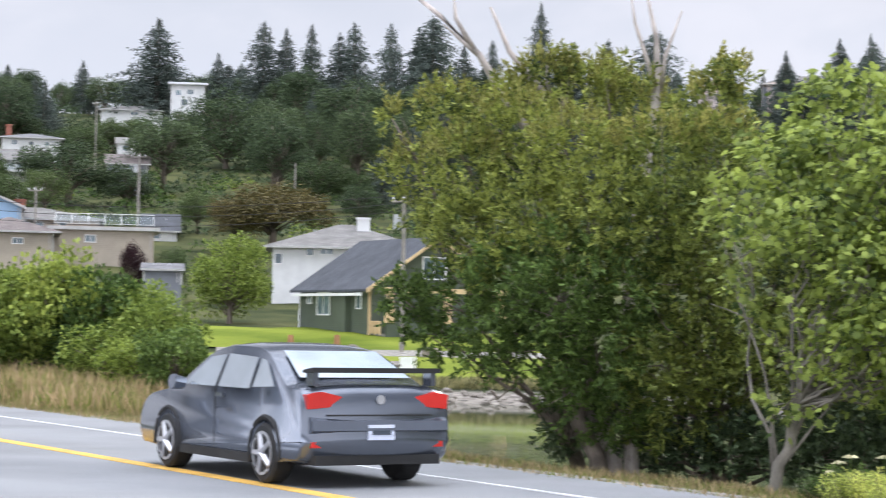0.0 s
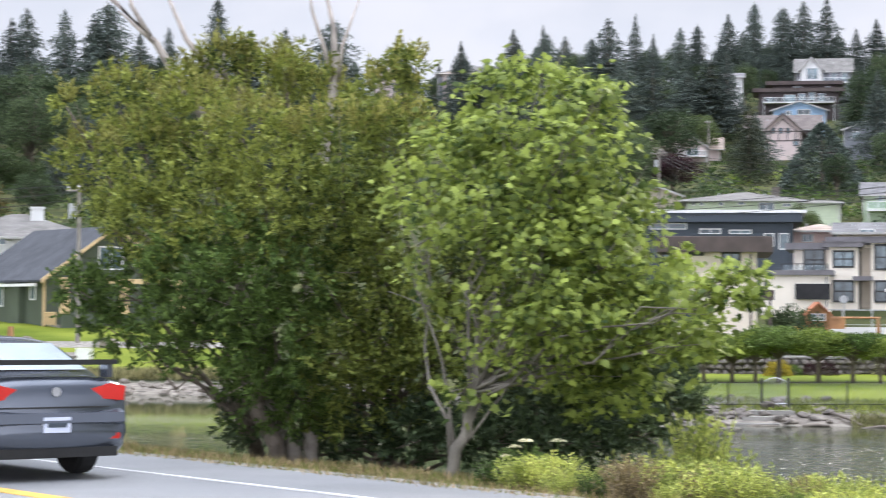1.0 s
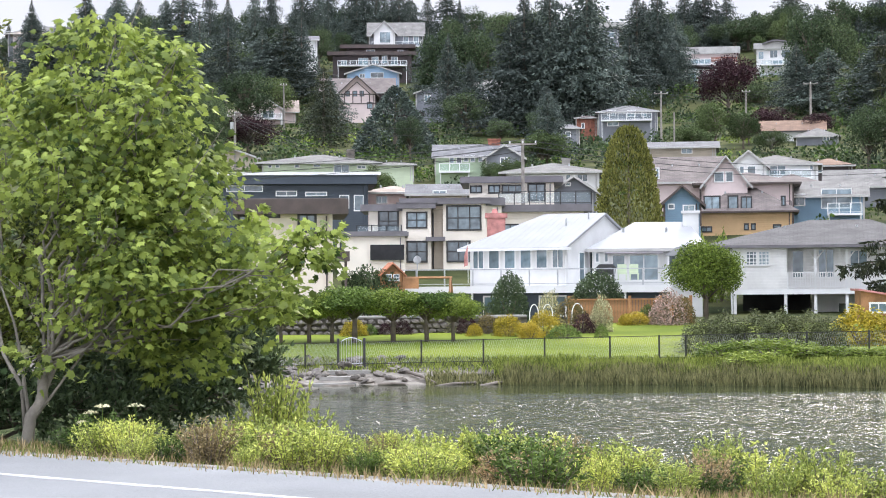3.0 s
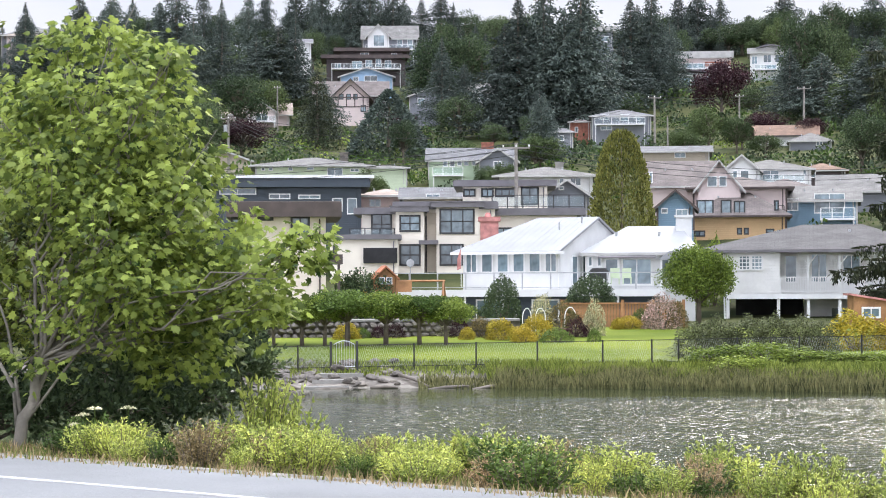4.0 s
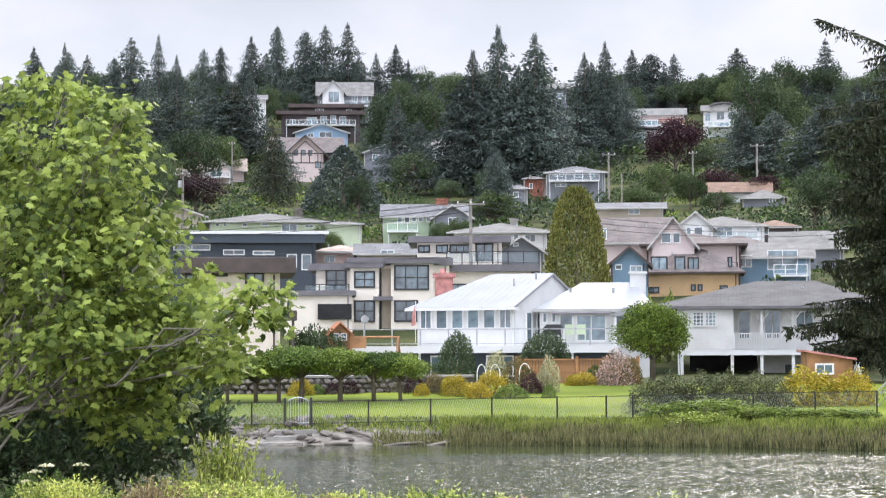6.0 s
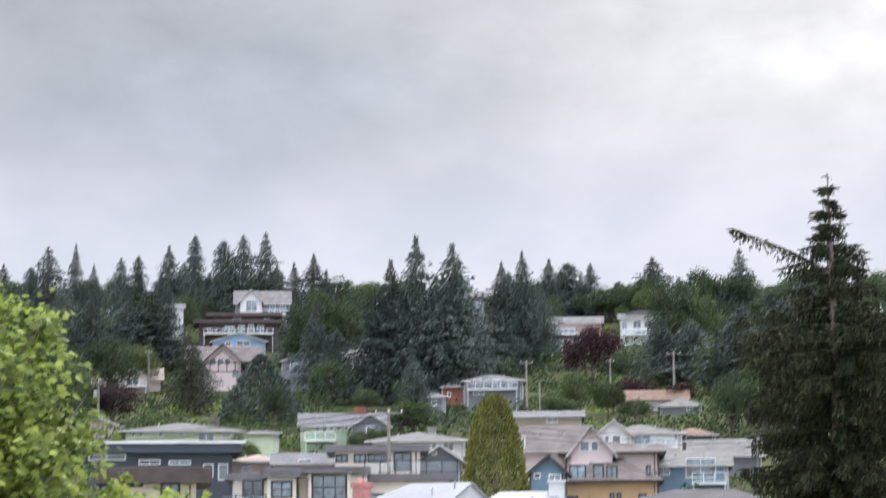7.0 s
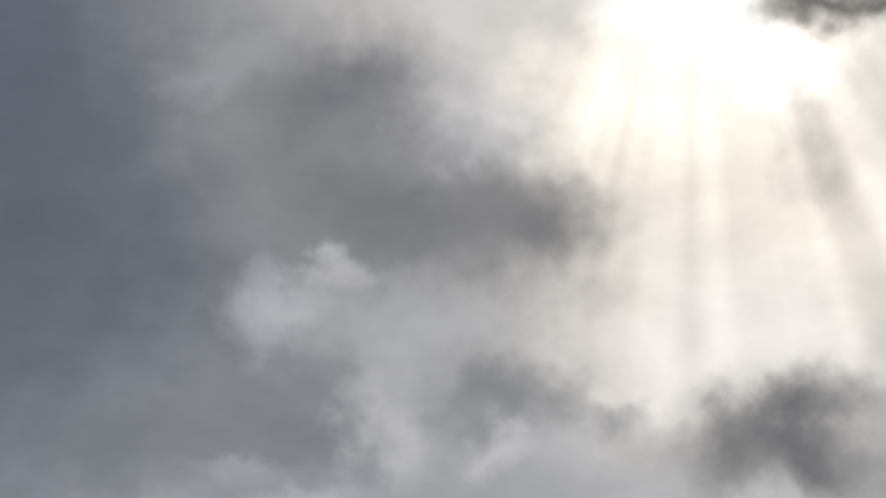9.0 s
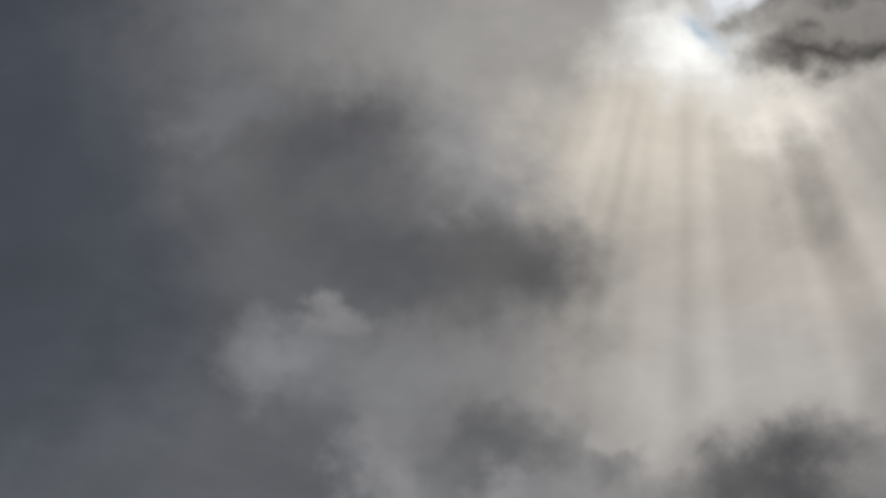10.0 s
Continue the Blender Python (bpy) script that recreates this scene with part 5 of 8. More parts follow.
def conifer(seed, mat, tiers=24, droop=0.25, ragged=0.3, bare=0.06, power=1.0, fine=1.0):
    """Unit conifer, 1 high and 1 wide: trunk mesh and needle mesh. Separate flat boughs of uneven reach round a spire."""
    rng = np.random.default_rng(seed)
    trunk = Shape().tube([(0, 0, -0.05), (0.004, 0, 0.4), (0, 0.003, 0.99)], [0.03, 0.018, 0.002], 6)
    P, D, Wd = [], [], []
    for i in range(tiers):
        f = bare + (0.99 - bare) * ((i + rng.uniform(-0.45, 0.45)) / tiers) ** 0.88 if i else bare
        reach = 0.5 * min(1.0, max(0.012, 1 - f) / 0.85) ** power * rng.uniform(1 - ragged * 0.5, 1.1)
        turn = rng.uniform(0, 6.28)
        count = int(rng.integers(8, 12))
        for k in range(count):
            a = turn + 2 * math.pi * k / count + rng.normal() * 0.3
            ln = reach * rng.uniform(1 - ragged, 1.15)
            seg = max(2, int(ln / 0.036 * fine))
            lift = rng.uniform(-0.02, 0.2)
            for j in range(seg):
                q = (j + 0.6) / seg
                c = np.array([math.cos(a) * ln * q, math.sin(a) * ln * q, f + ln * (lift * q - droop * q * q * 0.6)])
                wide = 0.03 * (1.25 - q) * min(1.0, ln / 0.12)
                for _ in range(6):
                    d = np.array([math.cos(a), math.sin(a), 0]) * rng.uniform(0.3, 1) + rng.normal(size=3) * [0.6, 0.6, 0.16] + [0, 0, -droop]
                    P.append(c + rng.normal(size=3) * [wide, wide, 0.011])
                    D.append(d / np.linalg.norm(d) * rng.uniform(0.018, 0.038) * min(1.0, 0.35 + ln / 0.15))
                    Wd.append(rng.uniform(0.008, 0.014) * min(1.0, 0.4 + ln / 0.15))
    for _ in range(14):
        P.append((0, 0, rng.uniform(0.92, 0.985)))
        D.append((*rng.normal(size=2) * 0.012, 0.03))
        Wd.append(0.006)
    return trunk.mesh("trunk", BARK, True), blades("needles", P, D, Wd, mat)


def leafy(seed, mat, n=2600, leaf=0.05, lumps=22, base=0.16, flat=1.0, bark=None):
    """Unit broadleaf tree, 1 high and 1 wide: trunk with limbs, and a crown of lumps of leaves with gaps."""
    rng = np.random.default_rng(seed)
    P, D, Wd, wood = [], [], [], Shape()
    wood.tube([(0, 0, -0.05), (0.01, 0.005, base + 0.1), (0.0, 0.01, 0.55)], [0.035, 0.026, 0.012], 6)
    for i in range(lumps):
        a, e = rng.uniform(0, 2 * math.pi), rng.uniform(-0.75, 1)
        rr = math.sqrt(1 - e * e) if abs(e) < 1 else 0
        rad = rng.uniform(0.55, 1.0)
        c = np.array([math.cos(a) * rr * 0.36 * rad, math.sin(a) * rr * 0.36 * rad, base + (1 - base) * (0.5 + 0.38 * e * rad)])
        s = rng.uniform(0.10, 0.19)
        wood.tube([(0, 0, max(base, c[2] * 0.55)), tuple(c * [0.6, 0.6, 0.9]), tuple(c)], [0.012, 0.007, 0.003], 4)
        for _ in range(n // lumps):
            d = rng.normal(size=3)
            d /= np.linalg.norm(d)
            P.append(c + d * [1, 1, 0.8 * flat] * s * rng.uniform(0.5, 1.08))
            t = d * 0.6 + rng.normal(size=3) * 0.7
            D.append(t / np.linalg.norm(t) * leaf * rng.uniform(0.6, 1.2))
            Wd.append(leaf * rng.uniform(0.5, 0.9))
    return wood.mesh("trunk", bark or BARK, True), blades("crown", P, D, Wd, mat)


def column(seed, mat, n=9000, leaf=0.03, power=0.6):
    """Unit dense cone, 1 high and 1 wide, of overlapping upswept sprays."""
    rng = np.random.default_rng(seed)
    P, D, Wd = [], [], []
    for _ in range(n):
        f = rng.uniform(0, 1) ** 1.25
        r = 0.5 * min(1, (1 - f) ** power * 1.05) * (0.85 + 0.15 * min(1, f * 6)) * rng.uniform(0.86, 1.04)
        a = rng.uniform(0, 2 * math.pi)
        r *= 1 + 0.06 * math.sin(a * 7 + f * 20)
        P.append((math.cos(a) * r, math.sin(a) * r, f * 0.97))
        d = np.array([math.cos(a), math.sin(a), rng.uniform(-0.4, 0.9)]) * 0.7 + rng.normal(size=3) * 0.35
        D.append(d / np.linalg.norm(d) * leaf * rng.uniform(0.7, 1.3))
        Wd.append(leaf * 0.6)
    return Shape().tube([(0, 0, -0.05), (0, 0, 0.9)], [0.04, 0.004], 6).mesh("trunk", BARK), blades("crown", P, D, Wd, mat)


def dome(seed, mat, n=1500, leaf=0.06, lumpy=0.18):
    """Unit rounded shrub, 1 high and 1 wide, sitting on the ground."""
    rng = np.random.default_rng(seed)
    P, D, Wd = [], [], []
    for _ in range(n):
        d = rng.normal(size=3)
        d[2] = abs(d[2])
        d /= np.linalg.norm(d)
        k = 1 + lumpy * noise.noise(Vector(d) * 2.6 + Vector((seed, 0, 0)))
        P.append(d * [0.47, 0.47, 0.95] * k * rng.uniform(0.75, 1.03))
        t = d * 0.7 + rng.normal(size=3) * 0.6
        D.append(t / np.linalg.norm(t) * leaf * rng.uniform(0.6, 1.2))
        Wd.append(leaf * rng.uniform(0.45, 0.8))
    stem = Shape()
    for k in range(5):
        a = k * 1.3
        stem.tube([(0, 0, -0.08), (math.cos(a) * 0.2, math.sin(a) * 0.2, 0.5)], [0.03, 0.01], 4)
    return stem.mesh("stem", BARK), blades("leaves", P, D, Wd, mat)


def plant(name, meshes, place, high, wide, label, category="tree", turn=None, group="", names=("trunk", "crown"), lean=0.0):
    root = thing(name, pose(*place, lean, 0, random.uniform(0, 360) if turn is None else turn), label, category, group)
    root.scale = (wide, wide, high)
    for nm, me in zip(names, meshes):
        part(nm, me, None, root)
    return root


FIRS = [conifer(10 + i, FIR, 34 + 2 * i, (0.3, 0.45, 0.2, 0.5, 0.35)[i], (0.45, 0.55, 0.4, 0.6, 0.5)[i], (0.06, 0.12, 0.1, 0.2, 0.04)[i], (1.0, 0.85, 1.15, 0.7, 0.95)[i]) for i in range(5)]
SPRUCES = [conifer(30, FIR2, 26, 0.45, 0.35, 0.04, 0.85)]
DARKS = [leafy(50 + i, LEAF_DARK, 8000, 0.028, 34) for i in range(4)]
MIDS = [leafy(60 + i, LEAF_HILL, 8000, 0.028, 34) for i in range(3)]
LIGHTS = [leafy(70 + i, LEAF_LIGHT, 9000, 0.03, 36, 0.04) for i in range(2)]
OLIVES = [leafy(80 + i, LEAF_OLIVE, 8000, 0.028, 34) for i in range(2)]
PURPLES = [leafy(85 + i, LEAF_PURPLE, 7000, 0.03, 30, base=0.05) for i in range(2)]
CONES = [column(90, FIR, 6000, 0.045, 0.75)]

FIR_ROWS = (
    [(-99.73, 489.95, 57.3, 10.0, 6.8), (-94.22, 491.04, 57.4, 8.0, 5.4), (-86.85, 492.4, 57.6, 13.1, 6.5), (-79.68, 493.61, 57.7, 14.1, 7.5), (-69.16, 495.19, 55.2, 15.5, 6.8), (-65.19, 495.73, 52.5, 23.0, 11.5), (-58.83, 496.53, 55.3, 21.2, 6.1), (-54.56, 497.01, 54.0, 17.6, 5.4), (-48.14, 497.68, 54.1, 19.0, 6.1), (-44.12, 498.05, 54.1, 19.7, 6.1), (-36.85, 498.64, 54.2, 22.0, 7.5), (-30.65, 499.06, 55.6, 23.4, 7.5), (-23.89, 499.43, 57.0, 20.7, 8.1)],
    [(-19.14, 499.63, 57.0, 22.1, 8.1), (-13.72, 499.81, 57.0, 22.8, 10.2), (-6.93, 499.95, 57.1, 15.3, 5.4), (-2.17, 500.0, 57.1, 17.3, 6.8), (0.82, 500.0, 57.1, 13.6, 5.4), (37.12, 428.39, 42.1, 20.1, 8.7), (41.39, 428.0, 42.1, 22.4, 9.3), (53.46, 487.07, 51.7, 19.5, 8.0), (59.09, 496.5, 52.6, 19.2, 9.5), (71.15, 494.91, 57.9, 9.0, 6.1), (79.29, 493.67, 57.7, 14.8, 10.2), (91.64, 491.53, 57.5, 10.7, 6.1), (99.71, 489.96, 52.0, 22.3, 9.5)],
    [(12.21, 371.8, 26.7, 27.9, 11.1), (16.74, 371.62, 24.6, 34.6, 13.1), (23.28, 371.27, 25.6, 32.0, 13.1), (20.27, 371.45, 26.6, 25.3, 11.1), (9.69, 371.87, 29.7, 19.2, 10.1), (34.79, 418.56, 38.9, 12.5, 9.1), (64.43, 394.78, 34.1, 13.4, 9.8), (70.16, 393.8, 35.1, 11.3, 10.8), (75.45, 372.43, 31.8, 14.2, 10.3), (85.52, 390.75, 32.2, 19.1, 11.9), (103.04, 438.05, 40.7, 20.3, 11.0)],
    [(-35.4, 428.54, 45.6, 10.5, 11.7), (-31.92, 428.81, 45.7, 14.0, 7.0), (-46.91, 427.43, 44.4, 11.6, 9.3), (-40.01, 428.13, 44.4, 10.5, 8.2), (-52.64, 426.77, 44.3, 14.0, 9.3), (-61.73, 425.55, 43.0, 13.9, 9.3), (-66.26, 424.86, 44.1, 13.9, 10.5), (-75.22, 423.37, 44.0, 11.5, 10.5), (-82.98, 421.92, 42.7, 11.5, 10.5), (-5.72, 429.96, 47.0, 8.2, 7.0)],
    [(-216.43, 394.53, 48.7, 19.2, 12.8), (-243.89, 378.18, 44.5, 7.2, 4.9), (-236.47, 382.86, 41.8, 8.2, 6.7), (-205.04, 400.57, 49.1, 11.6, 6.1), (-196.36, 404.9, 49.4, 18.6, 12.2), (-191.97, 407.0, 49.5, 17.2, 7.3), (-187.03, 409.29, 50.9, 16.9, 8.5), (-181.46, 411.79, 51.0, 15.0, 9.8), (-178.66, 413.01, 51.1, 17.2, 8.5), (-171.32, 416.11, 50.0, 18.2, 9.8), (-162.8, 419.52, 50.2, 19.9, 12.2), (-165.63, 418.41, 48.9, 17.2, 8.5)],
    [(-163.46, 440.66, 52.5, 14.1, 8.9), (-157.45, 442.84, 52.6, 15.4, 7.6), (-147.18, 446.36, 52.8, 23.8, 7.6), (-140.51, 448.51, 52.8, 14.8, 7.6), (-132.59, 450.91, 52.9, 15.6, 10.2), (-122.22, 453.83, 53.0, 17.3, 12.1), (-106.93, 457.67, 53.1, 12.1, 5.7), (-94.1, 460.48, 53.1, 12.7, 6.4), (-82.53, 462.7, 53.1, 15.4, 7.0), (-75.85, 463.84, 53.1, 16.4, 6.4)],
)
for rows in FIR_ROWS:
    for k, (x, y, z, hh, ww) in enumerate(rows):
        plant("fir_tree", FIRS[(k * 3 + int(x)) % 5], (x, y, min(z, ground(x, y)) - 0.3), hh + 0.3 + max(0, z - ground(x, y)), ww * (1.7 + 0.9 * ((k * 7 + 3) % 5) / 4), "dark green fir tree on the wooded hillside", group="hillside firs", names=("trunk", "needles"))
BROAD_ROWS = (
    (DARKS, "dark green broadleaf tree on the hillside", [(-2.17, 419.99, 35.1, 19.4, 14.8), (3.54, 419.99, 42.5, 12.0, 12.5), (6.39, 419.95, 41.3, 10.3, 9.1), (64.81, 485.69, 56.8, 6.6, 14.6), (70.44, 414.05, 48.1, 9.0, 12.5), (74.8, 413.29, 47.5, 8.4, 10.2), (-49.52, 376.76, 32.1, 8.2, 11.3), (-54.53, 376.07, 32.1, 11.3, 12.4), (-38.4, 378.05, 34.8, 7.2, 11.3), (-7.29, 319.92, 22.3, 6.1, 5.2), (1.61, 370.0, 29.6, 7.0, 10.0), (7.22, 349.93, 27.1, 2.9, 5.7), (59.38, 415.78, 31.9, 11.3, 10.2)]),
    (DARKS, "dark green broadleaf tree on the hillside", [(-171.49, 339.1, 27.3, 18.5, 17.5), (-164.17, 342.71, 28.6, 15.5, 14.4), (-158.15, 345.53, 29.7, 12.4, 14.4), (-150.64, 348.86, 31.0, 17.1, 17.5), (-143.48, 351.87, 29.1, 18.1, 13.4), (-138.67, 353.8, 28.1, 16.6, 12.4), (-154.88, 256.93, 18.9, 9.2, 16.3), (-157.51, 289.99, 22.4, 13.4, 13.4), (-147.68, 261.13, 18.3, 6.4, 9.8), (-101.97, 239.17, 14.7, 5.6, 6.3), (-131.92, 356.37, 28.2, 18.6, 14.4), (-176.49, 381.12, 40.6, 14.9, 13.7)]),
    (MIDS, "mid-green tree between the houses", [(-35.6, 398.41, 36.0, 7.1, 9.8), (-38.62, 327.73, 27.3, 7.1, 8.1), (6.51, 249.92, 15.4, 2.0, 4.7), (4.22, 254.97, 15.3, 2.1, 3.5), (-9.06, 231.82, 13.2, 2.2, 5.7), (40.55, 327.5, 25.5, 5.8, 7.2), (44.91, 326.93, 25.0, 4.4, 5.4), (35.91, 317.98, 23.5, 3.0, 7.8), (47.76, 316.42, 22.1, 3.4, 6.1), (-39.87, 297.34, 20.1, 5.6, 8.1), (12.29, 299.75, 20.2, 4.1, 8.9), (2.93, 299.99, 21.0, 2.4, 5.7)]),
    (MIDS, "mid-green tree between the houses", [(-123.68, 273.32, 20.6, 6.1, 10.6), (-119.23, 275.29, 20.7, 4.5, 7.3), (-201.5, 322.18, 33.5, 6.1, 9.3), (-194.67, 326.35, 32.7, 5.6, 9.3), (-204.04, 320.58, 34.4, 3.5, 7.2), (-90.09, 167.28, 6.2, 3.1, 4.1), (-120.34, 230.47, 14.2, 4.9, 6.3), (-199.44, 346.73, 34.5, 7.0, 8.7), (-194.77, 349.38, 32.6, 9.7, 9.8), (-192.04, 362.24, 38.0, 7.2, 8.9), (-198.86, 335.49, 31.5, 6.8, 8.5), (-145.4, 227.51, 17.0, 4.3, 8.8), (-147.08, 238.26, 18.4, 4.5, 6.8), (-164.22, 251.06, 20.9, 6.4, 6.5), (-181.66, 299.16, 30.2, 4.2, 5.7)]),
    (LIGHTS, "bright green leafy tree beside a house", [(-74.49, 148.35, 1.4, 8.6, 7.4)]),
    (OLIVES, "olive-brown broad tree above the rooftops", [(-103.54, 216.52, 10.8, 7.8, 15.0), (-107.02, 214.82, 10.8, 6.5, 7.8)]),
    (PURPLES, "purple-leaved tree on the hillside", [(51.82, 396.63, 36.4, 10.3, 12.5), (53.74, 355.97, 27.4, 5.5, 8.8), (-32.89, 328.36, 22.9, 6.7, 10.3), (-8.66, 379.9, 28.2, 7.2, 7.2), (59.56, 344.9, 26.7, 3.8, 6.6), (47.17, 336.71, 25.7, 3.7, 4.6)]),
    (PURPLES, "purple-leaved shrub in a garden", [(-92.99, 165.69, 7.1, 2.8, 2.6)]),
)
for k, (x, y, top, ww) in enumerate([(-1.5, 385.0, 48.5, 15.0), (2.6, 388.0, 44.0, 11.0), (-22.5, 370.0, 39.4, 13.0), (70.0, 420.0, 51.5, 15.0), (-56.0, 440.0, 57.0, 12.0), (-41.0, 446.0, 55.0, 11.0), (27.0, 430.0, 60.0, 14.0), (46.0, 436.0, 58.5, 14.0), (88.0, 430.0, 54.0, 14.0)]):
    low = ground(x, y) - 0.3
    plant("fir_tree", FIRS[(k + 2) % 5], (x, y, low), top - low, ww, "tall dark fir standing among hillside houses", group="hillside firs", names=("trunk", "needles"))
for kinds, label, rows in BROAD_ROWS:
    for k, (x, y, z, hh, ww) in enumerate(rows):
        low = min(z, ground(x, y)) - 0.2
        plant("broadleaf_tree", kinds[k % len(kinds)], (x, y, low), z + hh - low, ww * 1.12, label, group="hillside broadleaf trees")
for x, y, z, hh, ww in [(-9.76, 329.86, 22.1, 11.5, 13.4), (-22.38, 349.28, 24.7, 14.3, 12.3), (-34.82, 428.59, 45.6, 10.3, 11.1)]:
    plant("cypress", CONES[0] if ww > 12.5 else SPRUCES[0], (x, y, ground(x, y) - 0.3), z + hh - ground(x, y) + 0.3, ww, "broad dark green conifer between the houses")
for x, y, z, hh, ww in [(13.1, 159.46, 4.2, 9.9, 5.7)]:
    plant("cypress", column(91, CEDAR, 16000, 0.03, 0.37), (x, y, ground(x, y) - 0.2), z + hh - ground(x, y) + 0.2, ww, "tall yellow-green conical cypress behind a white house")


# ---- roadside thicket ----
def maple_leaf():
    """A five-lobed leaf of unit length in the xy plane, stalk at the origin, slightly folded."""
    tips = [(0.0, 0.0), (0.30, -0.08), (0.26, 0.10), (0.52, 0.28), (0.30, 0.40), (0.34, 0.66), (0.14, 0.60), (0.0, 1.0)]
    left = [(-x, y) for x, y in reversed(tips[1:-1])]
    return [(x, y, -abs(x) * 0.35 - y * y * 0.18) for x, y in tips + left]


LEAF = np.array(maple_leaf())


def leaf_mesh(name, pts, dirs, normals, sizes, mat):
    """Lobed leaves, one polygon fan each."""
    pts, dirs, normals = (np.asarray(a, float) for a in (pts, dirs, normals))
    dirs /= np.linalg.norm(dirs, axis=1, keepdims=True)
    side = np.cross(dirs, normals)
    side /= np.linalg.norm(side, axis=1, keepdims=True) + 1e-9
    nor = np.cross(side, dirs)
    n, k = len(pts), len(LEAF)
    s = np.asarray(sizes)[:, None, None]
    v = pts[:, None, :] + s * (LEAF[None, :, 0:1] * side[:, None, :] + LEAF[None, :, 1:2] * dirs[:, None, :] + LEAF[None, :, 2:3] * nor[:, None, :])
    me = bpy.data.meshes.new(name)
    me.vertices.add(n * k)
    me.vertices.foreach_set("co", v.ravel())
    h = k // 2
    loops, starts = [], []
    right = [0, *range(1, h + 1)]
    left_ = [0, *range(h, k)]
    base = np.arange(n)[:, None] * k
    idx = np.concatenate([base + np.array(right), base + np.array(left_)], 1)
    me.loops.add(idx.size)
    me.loops.foreach_set("vertex_index", idx.ravel())
    a, b = len(right), len(left_)
    st = (np.arange(n)[:, None] * (a + b) + np.array([0, a])).ravel()
    me.polygons.add(2 * n)
    me.polygons.foreach_set("loop_start", st)
    me.materials.append(mat)
    me.update(calc_edges=True)
    return me


def limb(shape, a, b, r0, r1, rng, bend=0.12, n=5, sides=6):
    a, b = Vector(a), Vector(b)
    d = (b - a).length
    pts = [a.lerp(b, i / n) + Vector(rng.normal(size=3) * bend * d * 0.25 * math.sin(math.pi * i / n)) for i in range(n + 1)]
    shape.tube(pts, [r0 + (r1 - r0) * i / n for i in range(n + 1)], sides)
    return pts


MAPLE_LUMPS = [(-4.36, 26.64, 4.84, 0.37), (-4.96, 27.05, 4.83, 0.33), (-3.78, 26.23, 4.57, 0.29), (-3.45, 25.77, 4.62, 0.18), (-5.37, 26.46, 4.1, 0.51), (-4.56, 26.1, 4.06, 0.55), (-3.85, 25.71, 3.88, 0.55), (-5.9, 26.86, 3.47, 0.55), (-4.89, 25.54, 3.16, 0.59), (-4.13, 26.18, 3.05, 0.66), (-3.56, 26.76, 3.45, 0.44)] + \
    [(-4.95, 25.53, 1.47, 0.33), (-5.47, 25.93, 1.75, 0.37), (-4.71, 25.37, 1.89, 0.4), (-5.15, 25.48, 0.84, 0.25), (-5.82, 25.85, 2.68, 0.48), (-4.13, 25.27, 2.31, 0.62), (-3.43, 25.77, 2.54, 0.62), (-3.27, 26.8, 3.16, 0.33), (-2.93, 26.34, 2.34, 0.4), (-3.78, 25.32, 1.69, 0.55), (-3.28, 26.3, 1.7, 0.59), (-2.59, 25.87, 1.98, 0.4), (-1.99, 24.92, 2.17, 0.25), (-1.79, 24.94, 2.04, 0.22), (-2.52, 25.88, 1.49, 0.4), (-3.63, 26.25, 1.05, 0.48), (-3.12, 26.82, 1.04, 0.48), (-4.31, 25.13, 1.2, 0.4), (-2.2, 25.4, 1.43, 0.26), (-1.69, 24.94, 2.31, 0.16)]
MAPLE_FOOT = Vector((-5.35, 25.44))


